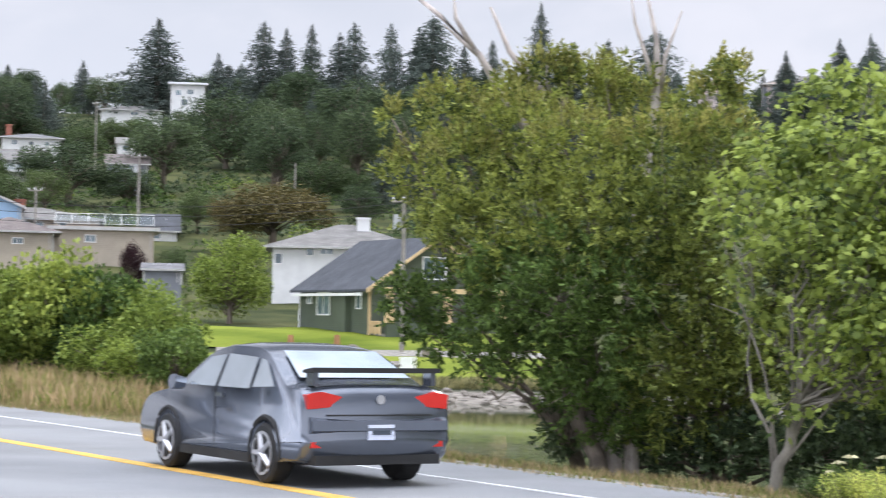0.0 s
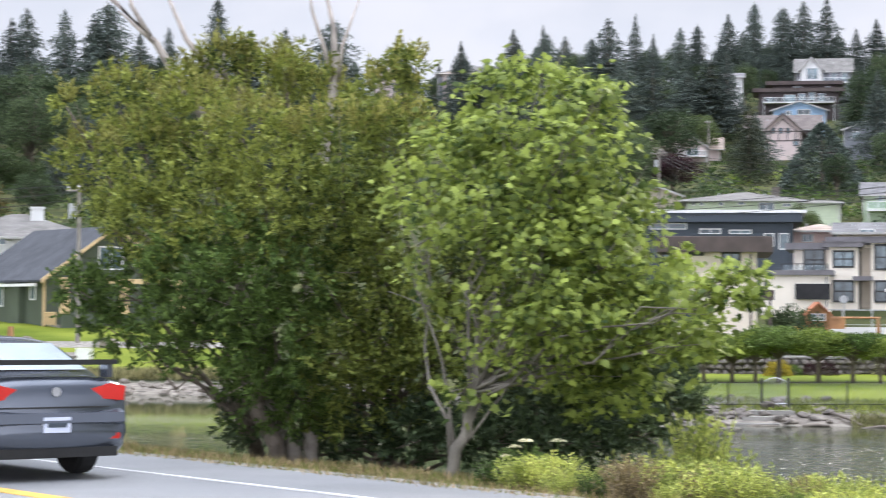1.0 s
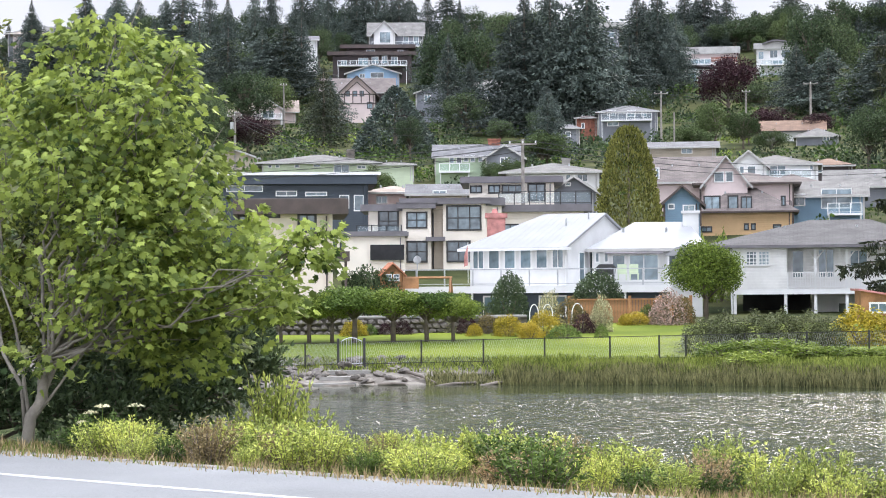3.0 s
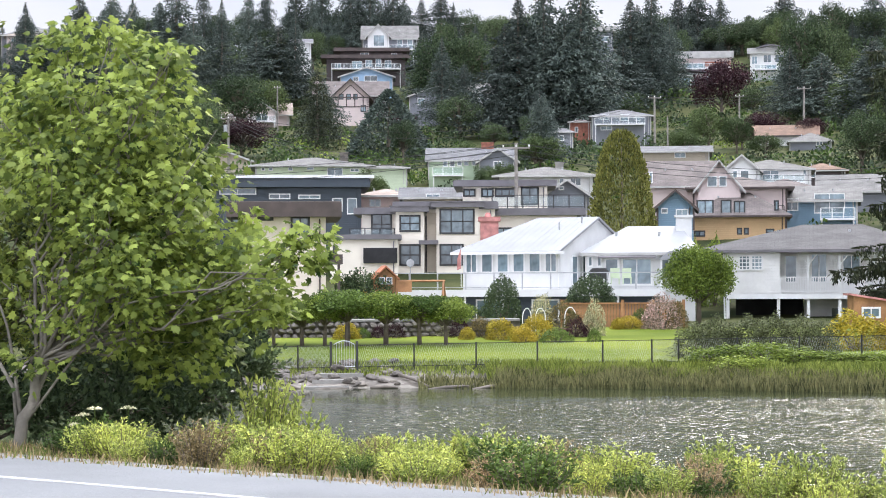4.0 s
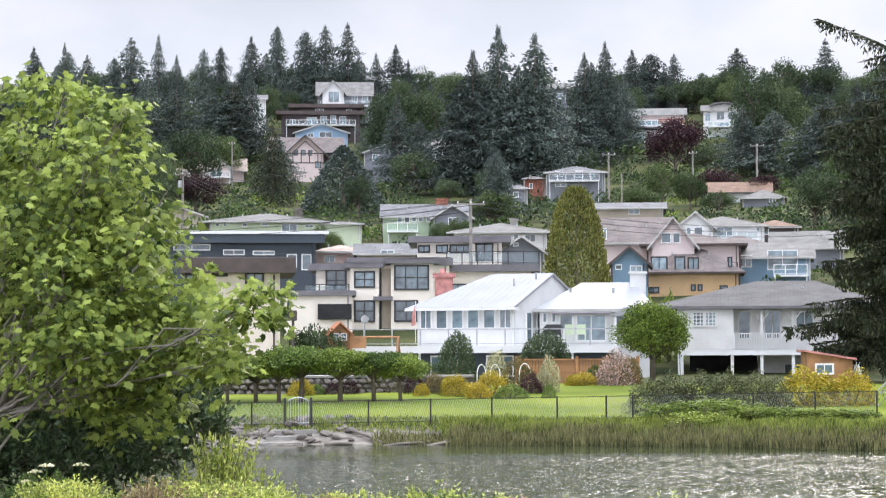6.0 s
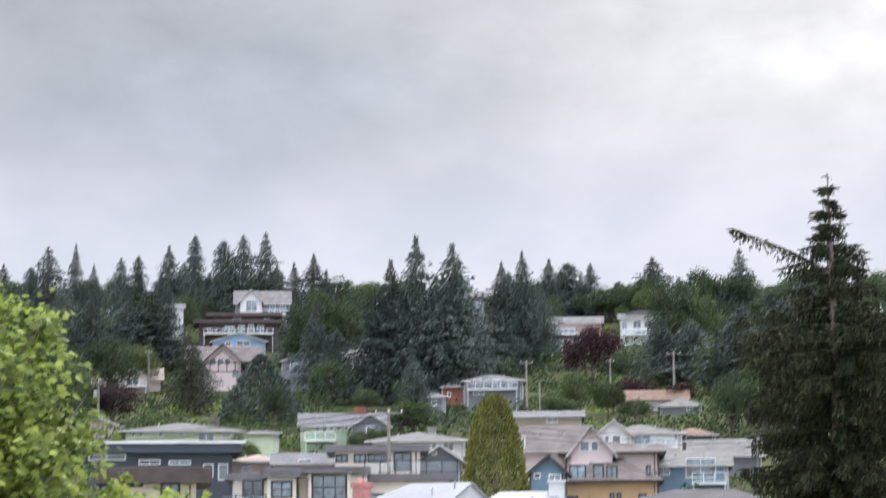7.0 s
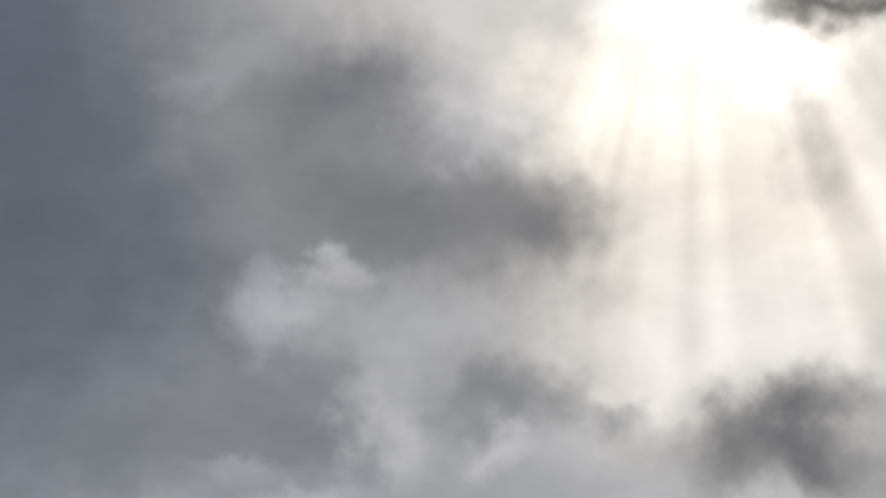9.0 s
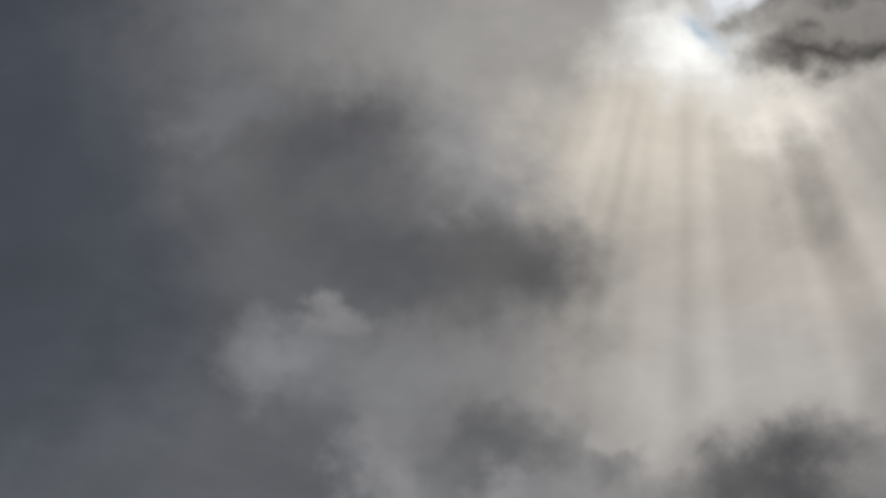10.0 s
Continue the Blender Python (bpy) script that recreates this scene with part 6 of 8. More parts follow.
def build_maple():
    rng = np.random.default_rng(5)
    foot = Vector((MAPLE_FOOT.x, MAPLE_FOOT.y, ground(*MAPLE_FOOT) - 0.1))
    root = thing("maple_tree", Matrix.Translation(foot), "leafy green maple leaning out of a roadside thicket", "tree")
    fork = Vector((-5.01, 25.51, 0.84)) - foot
    trunk = Shape()
    limb(trunk, (0, 0, 0), fork, 0.085, 0.06, rng, 0.1, 5, 8)
    part("trunk", trunk, MAPLE_BARK, root, smooth=True)
    P_, D_, N_, S_ = [], [], [], []
    for k, (x, y, z, r) in enumerate(MAPLE_LUMPS):
        c = Vector((x, y, z)) - foot
        b = Shape()
        # tall stems rise from low down, side boughs from the fork
        pts = limb(b, fork * (rng.uniform(0.08, 0.4) if z > 2.6 and k % 2 else rng.uniform(0.85, 1.02)), c, 0.034 * min(1.0, 0.4 + r), 0.006, rng, 0.2, 6, 6)
        for _ in range(5):
            d = Vector(rng.normal(size=3) * r * 0.6)
            limb(b, pts[4].lerp(c, rng.uniform(0, 1)), c + d, 0.014, 0.004, rng, 0.1, 3, 4)
        part("branch", b, MAPLE_BARK, root, smooth=True)
        for _ in range(30 if (z < 2.75 and x < -4.3) or x > -3.0 else 70):
            q = pts[2 + int(rng.integers(4))].lerp(c, rng.uniform(0, 1))
            P_.append(np.array(q) + rng.normal(size=3) * 0.13)
            D_.append(np.array([*rng.normal(size=2) * 0.7, -0.4]))
            N_.append(np.array([0, -0.35, 0.9]) + rng.normal(size=3) * 0.6)
            S_.append(rng.uniform(0.06, 0.12))
        # leaves hang in sprays with dark gaps between; the inner lower boughs are almost bare
        full = 0.22 if z < 2.75 and x < -4.3 else 1.0
        for _ in range(int(34 * full * (r / 0.5) ** 2) + 3):
            d = rng.normal(size=3)
            d /= np.linalg.norm(d)
            q = np.array(c) + d * r * np.array([1.1, 1.1, 0.95]) * rng.uniform(0.5, 1.25)
            tone = rng.uniform(0.09, 0.19)
            for _ in range(int(rng.integers(9, 18))):
                w = rng.normal(size=3)
                P_.append(q + w * [tone, tone, tone * 0.55])
                h = np.array([d[0] + w[0] * 0.6, d[1] + w[1] * 0.6, 0]) + rng.normal(size=3) * 0.35
                h[2] = -0.55 + rng.normal() * 0.35
                D_.append(h)
                N_.append(np.array([d[0] * 0.5, d[1] * 0.5 - 0.3, 0.75]) + rng.normal(size=3) * 0.55)
                S_.append(rng.uniform(0.07, 0.15))
    me = leaf_mesh("leaves", P_, D_, N_, S_, LEAF_MAPLE)
    tagged(part("leaves", me, None, root), "broad lobed bright green leaves", kind="stuff")


build_maple()

WILLOW_A = [(-10.99, 28.99, 4.82, 0.51), (-11.44, 28.81, 3.97, 0.43), (-10.4, 28.14, 3.91, 0.67), (-9.7, 29.44, 5.39, 0.39), (-9.1, 29.63, 5.19, 0.43), (-9.65, 28.41, 4.49, 0.67), (-8.58, 27.7, 4.1, 0.67), (-8.3, 29.87, 4.95, 0.51), (-10.87, 27.96, 3.18, 0.28), (-9.99, 27.76, 3.0, 0.67), (-9.09, 27.54, 3.22, 0.75), (-8.13, 27.31, 3.21, 0.75), (-11.79, 28.67, 4.84, 0.13), (-10.13, 29.3, 5.17, 0.31), (-8.71, 29.75, 5.45, 0.25), (-9.35, 29.56, 5.53, 0.2)]
WILLOW_B = [(-10.53, 28.09, 2.13, 0.51), (-9.45, 27.42, 2.2, 0.67), (-8.56, 27.18, 2.28, 0.75), (-7.75, 27.42, 2.21, 0.75), (-11.12, 27.86, 1.97, 0.35), (-9.83, 27.81, 1.5, 0.51), (-8.93, 27.59, 1.43, 0.59), (-8.04, 27.34, 1.36, 0.67), (-8.55, 27.71, 0.73, 0.51), (-11.34, 27.77, 2.21, 0.2), (-10.82, 27.98, 1.57, 0.31), (-7.88, 27.91, 0.65, 0.55)]
WILLOW_C = [(-7.45, 28.03, 4.03, 0.67), (-7.01, 29.17, 4.94, 0.43), (-6.69, 28.22, 4.12, 0.59), (-7.39, 27.53, 3.06, 0.75), (-6.87, 27.66, 2.83, 0.59), (-7.01, 27.62, 2.06, 0.67), (-7.3, 27.55, 1.29, 0.67), (-6.63, 27.72, 1.45, 0.59), (-7.27, 28.07, 0.58, 0.59), (-6.66, 28.22, 0.58, 0.51), (-6.21, 28.33, 1.05, 0.47), (-6.37, 28.29, 1.76, 0.47), (-6.01, 28.88, 2.4, 0.47), (-6.77, 29.23, 5.35, 0.24), (-5.61, 28.96, 1.77, 0.47), (-5.37, 29.01, 0.73, 0.47)]
WILLOW_D = [(-5.22, 29.04, 0.65, 0.47), (-4.43, 29.17, 0.66, 0.47), (-3.64, 29.27, 0.83, 0.47), (-3.02, 29.35, 1.15, 0.39), (-5.95, 29.4, 1.28, 0.47), (-2.81, 28.86, 0.54, 0.33), (-3.21, 28.32, 0.25, 0.33), (-5.72, 29.45, 2.66, 0.47), (-5.31, 29.53, 1.45, 0.55), (-4.66, 28.62, 0.52, 0.47), (-4.04, 28.72, 0.37, 0.47), (-3.58, 28.78, 0.53, 0.43), (-3.2, 28.82, 0.77, 0.39), (-4.43, 29.67, 1.13, 0.55), (-3.71, 29.77, 1.3, 0.55), (-5.08, 29.57, 3.24, 0.55), (-4.35, 29.68, 2.51, 0.55), (-3.87, 29.75, 1.94, 0.47)]


def build_willow(lumps, seed, foot_xy, mat, label, dens=1.0, bark=None):
    rng = np.random.default_rng(seed)
    foot = Vector((*foot_xy, ground(*foot_xy) - 0.1))
    root = thing("thicket_tree", Matrix.Translation(foot), label, "tree", "roadside thicket")
    P_, D_, W_ = [], [], []
    top = sum((Vector(l[:3]) for l in lumps), Vector()) / len(lumps) - foot
    fork = Vector((top.x * 0.35, top.y * 0.35, top.z * 0.35))
    trunk = Shape()
    limb(trunk, (0, 0, 0), fork, 0.14, 0.1, rng, 0.15, 4, 7)
    part("trunk", trunk, bark or BARK, root, smooth=True)
    for x, y, z, r in lumps:
        c = Vector((x, y, z)) - foot
        b = Shape()
        pts = limb(b, fork * rng.uniform(0.6, 1.0), c, 0.035, 0.01, rng, 0.2, 6, 5)
        for _ in range(5):
            limb(b, pts[4].lerp(c, rng.uniform(0, 1)), c + Vector(rng.normal(size=3) * r * 0.6), 0.015, 0.004, rng, 0.15, 3, 4)
        part("branch", b, bark or BARK, root, smooth=True)
        tufts = int(105 * dens * (r / 0.6) ** 2) + 5
        for _ in range(tufts):
            d = rng.normal(size=3)
            d /= np.linalg.norm(d)
            q = np.array(c) + d * r * (0.3 + 0.72 * rng.uniform(0, 1) ** 0.6)
            stem = d * 0.5 + np.array([0, 0, rng.uniform(-0.3, 0.9)]) + rng.normal(size=3) * 0.25
            stem /= np.linalg.norm(stem)
            ln = rng.uniform(0.16, 0.34)
            for j in range(22):
                u = rng.uniform(0, 1)
                t = stem * 0.7 + rng.normal(size=3) * 0.6
                P_.append(q + stem * ln * u + rng.normal(size=3) * 0.02)
                D_.append(t / np.linalg.norm(t) * rng.uniform(0.06, 0.13))
                W_.append(rng.uniform(0.028, 0.05))
    tagged(part("leaves", blades("leaves", P_, D_, W_, mat), None, root), "small slim green leaves", kind="stuff")
    # young shoots stand up out of the crown's top
    P_, D_, W_ = [], [], []
    for x, y, z, r in lumps:
        if z < 3.8:
            continue
        for _ in range(int(60 * r / 0.5)):
            a, q = rng.uniform(0, 2 * math.pi), r * math.sqrt(rng.uniform(0, 1))
            p = np.array((x + math.cos(a) * q, y + math.sin(a) * q, z + math.sqrt(max(0, r * r - q * q)) * 0.8)) - np.array(foot)
            stem = np.array([math.cos(a) * 0.3, math.sin(a) * 0.3, 1.0]) + rng.normal(size=3) * 0.2
            stem *= rng.uniform(0.12, 0.3)
            for j in range(12):
                P_.append(p + stem * rng.uniform(0, 1))
                t = stem / np.linalg.norm(stem) + rng.normal(size=3) * 0.55
                D_.append(t / np.linalg.norm(t) * rng.uniform(0.05, 0.11))
                W_.append(rng.uniform(0.02, 0.04))
    if P_:
        tagged(part("young_growth", blades("young_growth", P_, D_, W_, LEAF_TIP), None, root), "yellow-bronze young shoots", kind="stuff")


WILLOW_E = [(-8.92, 28.64, 0.29, 0.39), (-8.16, 28.35, 0.24, 0.39), (-7.62, 28.5, 0.16, 0.39), (-7.04, 28.13, 0.11, 0.39), (-6.39, 27.77, 0.14, 0.39), (-5.94, 27.87, 0.22, 0.35), (-5.47, 27.46, 0.17, 0.35), (-5.02, 27.55, 0.1, 0.35), (-4.43, 27.65, 0.03, 0.31), (-3.75, 27.75, 0.04, 0.31)]
WILLOW_FEET = [(-8.21, 27.81), (-8.69, 28.71), (-6.73, 28.21), (-5.21, 29.04)]
build_willow(WILLOW_A, 21, WILLOW_FEET[0], LEAF_WILLOW, "tall bushy willow with yellow-green shoots over a road")
build_willow(WILLOW_B, 22, WILLOW_FEET[1], LEAF_MID, "dark green lower willow in the roadside thicket")
build_willow(WILLOW_C, 23, WILLOW_FEET[2], LEAF_WILLOW, "dense green willow beside the maple")
build_willow(WILLOW_D, 24, WILLOW_FEET[3], LEAF_DARK, "dark understorey shrub at the foot of the maple", 1.7)
build_willow(WILLOW_E, 25, WILLOW_FEET[2], LEAF_DARK, "low dark bramble along the thicket's foot", 1.6)

DEAD = ([(-9.85, 29.39, 4.63), (-10.21, 29.27, 5.17), (-10.57, 29.14, 5.79), (-11.12, 28.94, 6.36), (-11.55, 28.77, 6.72)], [(-10.57, 29.14, 5.79), (-10.81, 29.06, 5.99), (-11.08, 28.95, 6.24)], [(-9.54, 29.5, 5.06), (-9.82, 29.4, 5.43), (-10.14, 29.29, 5.84), (-10.42, 29.19, 6.51)],
        [(-9.54, 29.5, 5.06), (-9.61, 29.47, 5.44), (-9.59, 29.48, 5.86)], [(-8.06, 29.94, 5.12), (-8.04, 29.94, 5.55), (-8.06, 29.93, 6.06), (-8.19, 29.9, 6.65)], [(-8.01, 29.95, 5.21), (-7.93, 29.97, 5.8), (-7.7, 30.03, 6.48)], [(-8.07, 29.93, 5.21), (-8.18, 29.9, 5.71), (-8.37, 29.85, 6.3), (-8.43, 29.83, 6.73)], [(-10.65, 29.11, 5.87), (-10.91, 29.02, 6.33), (-10.95, 29.0, 6.74)])


def build_dead():
    foot = Vector((*WILLOW_FEET[0], ground(*WILLOW_FEET[0]) - 0.1))
    root = thing("dead_tree", Matrix.Translation(foot), "bleached bare dead branches rising above the thicket", "tree")
    for k, rows in enumerate(DEAD):
        p = [Vector(q) - foot for q in rows]
        n = len(p)
        r0 = 0.12 if k in (0, 2, 4) else 0.055
        if k in (0, 2, 4):
            p = [Vector((0.1 * k, 0.2, 0.1)), (p[0] + Vector((0, 0, 0.4))) * 0.5] + p
            n += 2
        part("branch", Shape().tube(p, [r0 * (1 - 0.8 * i / (n - 1)) for i in range(n)], 6), PALEBARK, root, smooth=True)


build_dead()


# ---- roadside shrubs and grass ----
def broom(seed, mat, n=60, leaf=0.075, spread=0.55, tip=True):
    """Unit roadside shrub of upright leafy stems, 1 high and about 1 wide."""
    rng = np.random.default_rng(seed)
    stems = Shape()
    P_, D_, W_ = [], [], []
    for _ in range(n):
        a, lean = rng.uniform(0, 2 * math.pi), spread * math.sqrt(rng.uniform(0, 1))
        h = rng.uniform(0.55, 1.0) * (1 - 0.35 * lean)
        foot = np.array([math.cos(a) * lean * 0.35, math.sin(a) * lean * 0.35, 0])
        top = np.array([math.cos(a) * lean, math.sin(a) * lean, h])
        stems.tube([tuple(foot), tuple((foot + top) / 2 + [0, 0, 0.05]), tuple(top)], [0.008, 0.006, 0.002], 3)
        for j in range(34):
            u = rng.uniform(0.12, 1.0)
            p = foot + (top - foot) * u + [0, 0, 0.05 * math.sin(math.pi * u)]
            d = rng.normal(size=3) * 0.8 + [math.cos(a) * 0.3, math.sin(a) * 0.3, 0.7]
            P_.append(p)
            D_.append(d / np.linalg.norm(d) * leaf * rng.uniform(0.8, 1.6) * (1.15 - 0.35 * u))
            W_.append(leaf * 0.38)
    return stems.mesh("stems", BARK), blades("leaves", P_, D_, W_, mat)


BROOMS = [broom(100 + i, LEAF_ROAD, 44) for i in range(4)] + [broom(110, GRASS_DRY, 60, 0.06), broom(111, LEAF_MID, 60)]
SHRUB_ROWS = ([(-4.37, 23.6, -0.3, 0.4, 0.6), (-4.06, 23.65, -0.3, 0.5, 0.7), (-3.65, 23.72, -0.4, 0.5, 0.7), (-3.21, 23.78, -0.4, 0.6, 0.8), (-2.8, 23.84, -0.4, 0.5, 0.7), (-2.45, 23.87, -0.4, 0.6, 0.6), (-1.99, 23.42, -0.4, 0.7, 1.0), (-1.64, 22.94, -0.4, 0.5, 0.6), (-2.43, 26.89, -0.1, 0.6, 1.0), (-2.0, 26.93, -0.1, 0.5, 0.7), (-2.86, 26.85, -0.2, 0.7, 0.9), (-1.36, 22.46, -0.4, 0.4, 0.6)],
              [(-1.03, 21.98, -0.4, 0.4, 0.5), (-0.74, 21.99, -0.4, 0.5, 0.6), (-0.38, 22.0, -0.5, 0.5, 0.6), (-0.02, 22.0, -0.5, 0.6, 0.5), (0.33, 22.0, -0.5, 0.6, 0.7), (0.69, 21.99, -0.5, 0.5, 0.5), (1.05, 21.98, -0.5, 0.5, 0.5), (1.28, 20.96, -0.4, 0.6, 0.5), (1.56, 20.94, -0.4, 0.5, 0.5), (1.9, 20.91, -0.4, 0.4, 0.5), (2.29, 20.87, -0.5, 0.5, 0.6), (2.63, 20.84, -0.5, 0.6, 0.6), (2.96, 20.79, -0.5, 0.6, 0.7)],
              [(3.29, 20.74, -0.5, 0.6, 0.6), (3.61, 20.69, -0.5, 0.5, 0.6), (3.94, 20.63, -0.5, 0.4, 0.6), (4.23, 20.57, -0.5, 0.4, 0.6), (4.52, 20.51, -0.4, 0.4, 0.6), (4.79, 20.45, -0.4, 0.4, 0.6), (1.71, 19.42, -0.3, 0.3, 0.5), (2.28, 19.37, -0.3, 0.3, 0.5), (2.9, 19.28, -0.3, 0.3, 0.5), (3.46, 19.19, -0.3, 0.3, 0.5), (0.53, 20.49, -0.4, 0.3, 0.6), (-0.13, 20.5, -0.4, 0.3, 0.5)])
for rows in SHRUB_ROWS:
    for k, (x, y, z, hh, ww) in enumerate(rows):
        low = ground(x, y)
        plant("roadside_shrub", BROOMS[(k * 5 + int(x * 3)) % 6], (x, y, low - 0.03), max(0.35, (z + hh - low) * (0.7 + 0.75 * ((k * 37 + 11) % 10) / 9)), ww * (0.95 + 0.35 * ((k * 23) % 7) / 6), "light green leafy roadside shrub by a lagoon", "shrub", group="roadside shrubs", names=("woody_base", "leaves"))
rng_verge = np.random.default_rng(61)
for k in range(120):
    p = on_road(14.35 + 3.4 * rng_verge.uniform(0, 1), 10.5 + 13.5 * rng_verge.uniform(0, 1))
    if math.degrees(math.atan2(-p.x, p.y)) > 10.2 or p.length > 24.5:
        continue
    low, hh = ground(p.x, p.y), rng_verge.uniform(0.28, 0.62)
    plant("roadside_shrub", BROOMS[(0, 1, 2, 3, 4, 0, 2, 3, 5, 1)[k % 10]], (p.x, p.y, low - 0.03), hh, hh * rng_verge.uniform(0.9, 1.5), "light green leafy roadside weed clump", "shrub", group="roadside shrubs", names=("woody_base", "leaves"))
LEFT_ROWS = ([(-31.15, 48.92, 1.2, 2.6, 2.7), (-30.25, 49.48, 1.3, 2.8, 2.7), (-29.34, 50.03, 1.1, 2.6, 2.7), (-28.4, 50.57, 0.7, 2.7, 2.5), (-26.28, 48.31, 0.4, 2.4, 2.1), (-23.53, 44.12, 0.1, 1.9, 1.8), (-25.32, 45.42, -0.1, 1.7, 1.8), (-27.55, 47.6, 0.4, 1.5, 2.1), (-29.85, 49.73, 0.7, 1.5, 2.4), (-31.01, 49.01, 0.6, 1.9, 2.4), (-31.9, 48.44, 0.9, 2.8, 2.7), (-27.83, 53.15, 0.7, 1.3, 1.0)],)
BUSHES = [leafy(120 + i, m, 5200, 0.045, 30, 0.02) for i, m in enumerate((LEAF_LIGHT, LEAF_LIGHT, LEAF_MID))]
for rows in LEFT_ROWS:
    for k, (x, y, z, hh, ww) in enumerate(rows):
        low = ground(x, y)
        plant("bank_shrub", BUSHES[k % 3], (x, y, low - 0.2), z + hh - low + 0.2, ww * 1.3, "tall green shrub on the grassy roadside bank", "shrub", group="bank shrubs", names=("woody_base", "leaves"))


def grass(name, n, where, height, mat, label, seed, lean=0.35, width=0.012):
    """Blades of grass over a stretch of ground; where(rng) gives x, y."""
    rng = np.random.default_rng(seed)
    P_, D_, W_ = [], [], []
    for _ in range(n):
        x, y = where(rng)
        h = height * rng.uniform(0.4, 1.2) * (0.6 + 0.8 * (0.5 + 0.5 * noise.noise(Vector((x * 0.6, y * 0.6, seed)))))
        P_.append((x, y, ground(x, y) - 0.02))
        D_.append((*(rng.normal(size=2) * lean * h), h))
        W_.append(width * rng.uniform(0.7, 1.5))
    return tagged(new(name, blades(name, P_, D_, W_, mat)), label, "grass", kind="stuff")


def verge(s0, s1, t0, t1):
    def pick(rng):
        s = s0 + (s1 - s0) * rng.uniform(0, 1) ** 1.4
        p = on_road(s + 0.25 * math.sin(rng.uniform(0, 99)), rng.uniform(t0, t1))
        return p.x, p.y
    return pick


def ring(a0, a1, d0, d1):
    def pick(rng):
        a = rng.uniform(a0, a1)
        r = shore(a) + rng.uniform(d0, d1)
        return -r * math.sin(radians(a)), r * math.cos(radians(a))
    return pick


grass("dry_verge_grass", 26000, verge(13.45, 17.5, 6, 60), 0.16, GRASS_DRY, "dry straw-coloured grass along the road edge", 1)
grass("green_verge_grass", 22000, verge(13.5, 18.5, 4, 60), 0.13, GRASS_GREEN, "rough green grass along the road edge", 2)
grass("bank_grass", 22000, verge(14, 26, 38, 80), 0.55, GRASS_DRY, "tall pale grass on the roadside bank", 3, 0.3, 0.025)
grass("bank_green_grass", 14000, verge(14, 26, 38, 80), 0.5, GRASS_GREEN, "tall green grass on the roadside bank", 4, 0.3, 0.025)
grass("lagoon_reeds", 16000, ring(-14, -1.2, 1.2, 3.2), 0.52, REED, "upright reeds and sedge along the far water's edge", 5, 0.24, 0.045)
grass("reed_fringe", 1500, ring(-1.4, 0.9, 1.3, 2.8), 0.34, REED, "thinning reeds at the end of the reed bed", 15, 0.2, 0.04)
grass("hanging_sedge", 15000, ring(-14, -1.0, 2.4, 4.6), 0.45, GRASS_GREEN, "tufts of green sedge above the reeds", 16, 0.3, 0.05)
grass("shore_sedge", 9000, ring(-14, 9, 3.4, 6.2), 0.22, GRASS_GREEN, "rough sedge on the bank above the water", 6, 0.35, 0.05)
grass("left_shore_grass", 9000, ring(15, 29, 5.5, 8), 0.6, REED, "dark rough grass on the bank above the pebbles", 7, 0.4, 0.06)


def flower(place, label):
    root = thing("white_flower", Matrix.Translation(place), label, "flower", "white umbel flowers")
    h = 0.75
    part("stalk", Shape().tube([(0, 0, 0), (0.03, 0, h * 0.6), (0.02, 0.02, h)], [0.012, 0.009, 0.006], 5), LEAF_MID, root)
    head = Shape()
    rng = np.random.default_rng(int(abs(place[0]) * 100))
    for _ in range(26):
        a, r = rng.uniform(0, 6.28), 0.085 * math.sqrt(rng.uniform(0, 1))
        c = Vector((0.02 + math.cos(a) * r, 0.02 + math.sin(a) * r, h - r * r * 3))
        head.add([c + Vector((0.02, 0, 0)), c + Vector((0, 0.02, 0.004)), c + Vector((-0.02, 0, 0)), c + Vector((0, -0.02, 0.004)), c + Vector((0, 0, 0.025))], [(0, 1, 4), (1, 2, 4), (2, 3, 4), (3, 0, 4)])
    part("flower_head", head, BLOSSOM, root)


for x, y, z in [(-4.2, 23.63, 0.26), (-4.07, 23.65, 0.33), (-4.17, 23.63, 0.09), (-3.7, 23.71, 0.33), (-4.29, 23.61, 0.15), (-0.93, 23.98, -0.13), (-0.56, 23.99, -0.12)]:
    flower((x, y, z - 0.75), "white flat-topped wild flower on a thin stalk")


# ---- the waterfront garden ----
def build_lawn():
    v, f = [], []
    azs = np.arange(-13.5, 8.01, 0.5)
    ds = np.arange(6.2, 36, 1.5)
    for d in ds:
        for a in azs:
            r = shore(a) + d
            x, y = -r * math.sin(radians(a)), r * math.cos(radians(a))
            v.append((x, y, max(ground(x, y), steps(d, RIGHT)) + 0.06))
    n = len(azs)
    for i in range(len(ds) - 1):
        for k in range(n - 1):
            a = i * n + k
            f.append((a, a + n, a + n + 1, a + 1))
    tagged(new("lawn", mesh("lawn", v, f, LAWN, True)), "smooth bright green mown lawn behind a wire fence", "lawn", kind="structure")


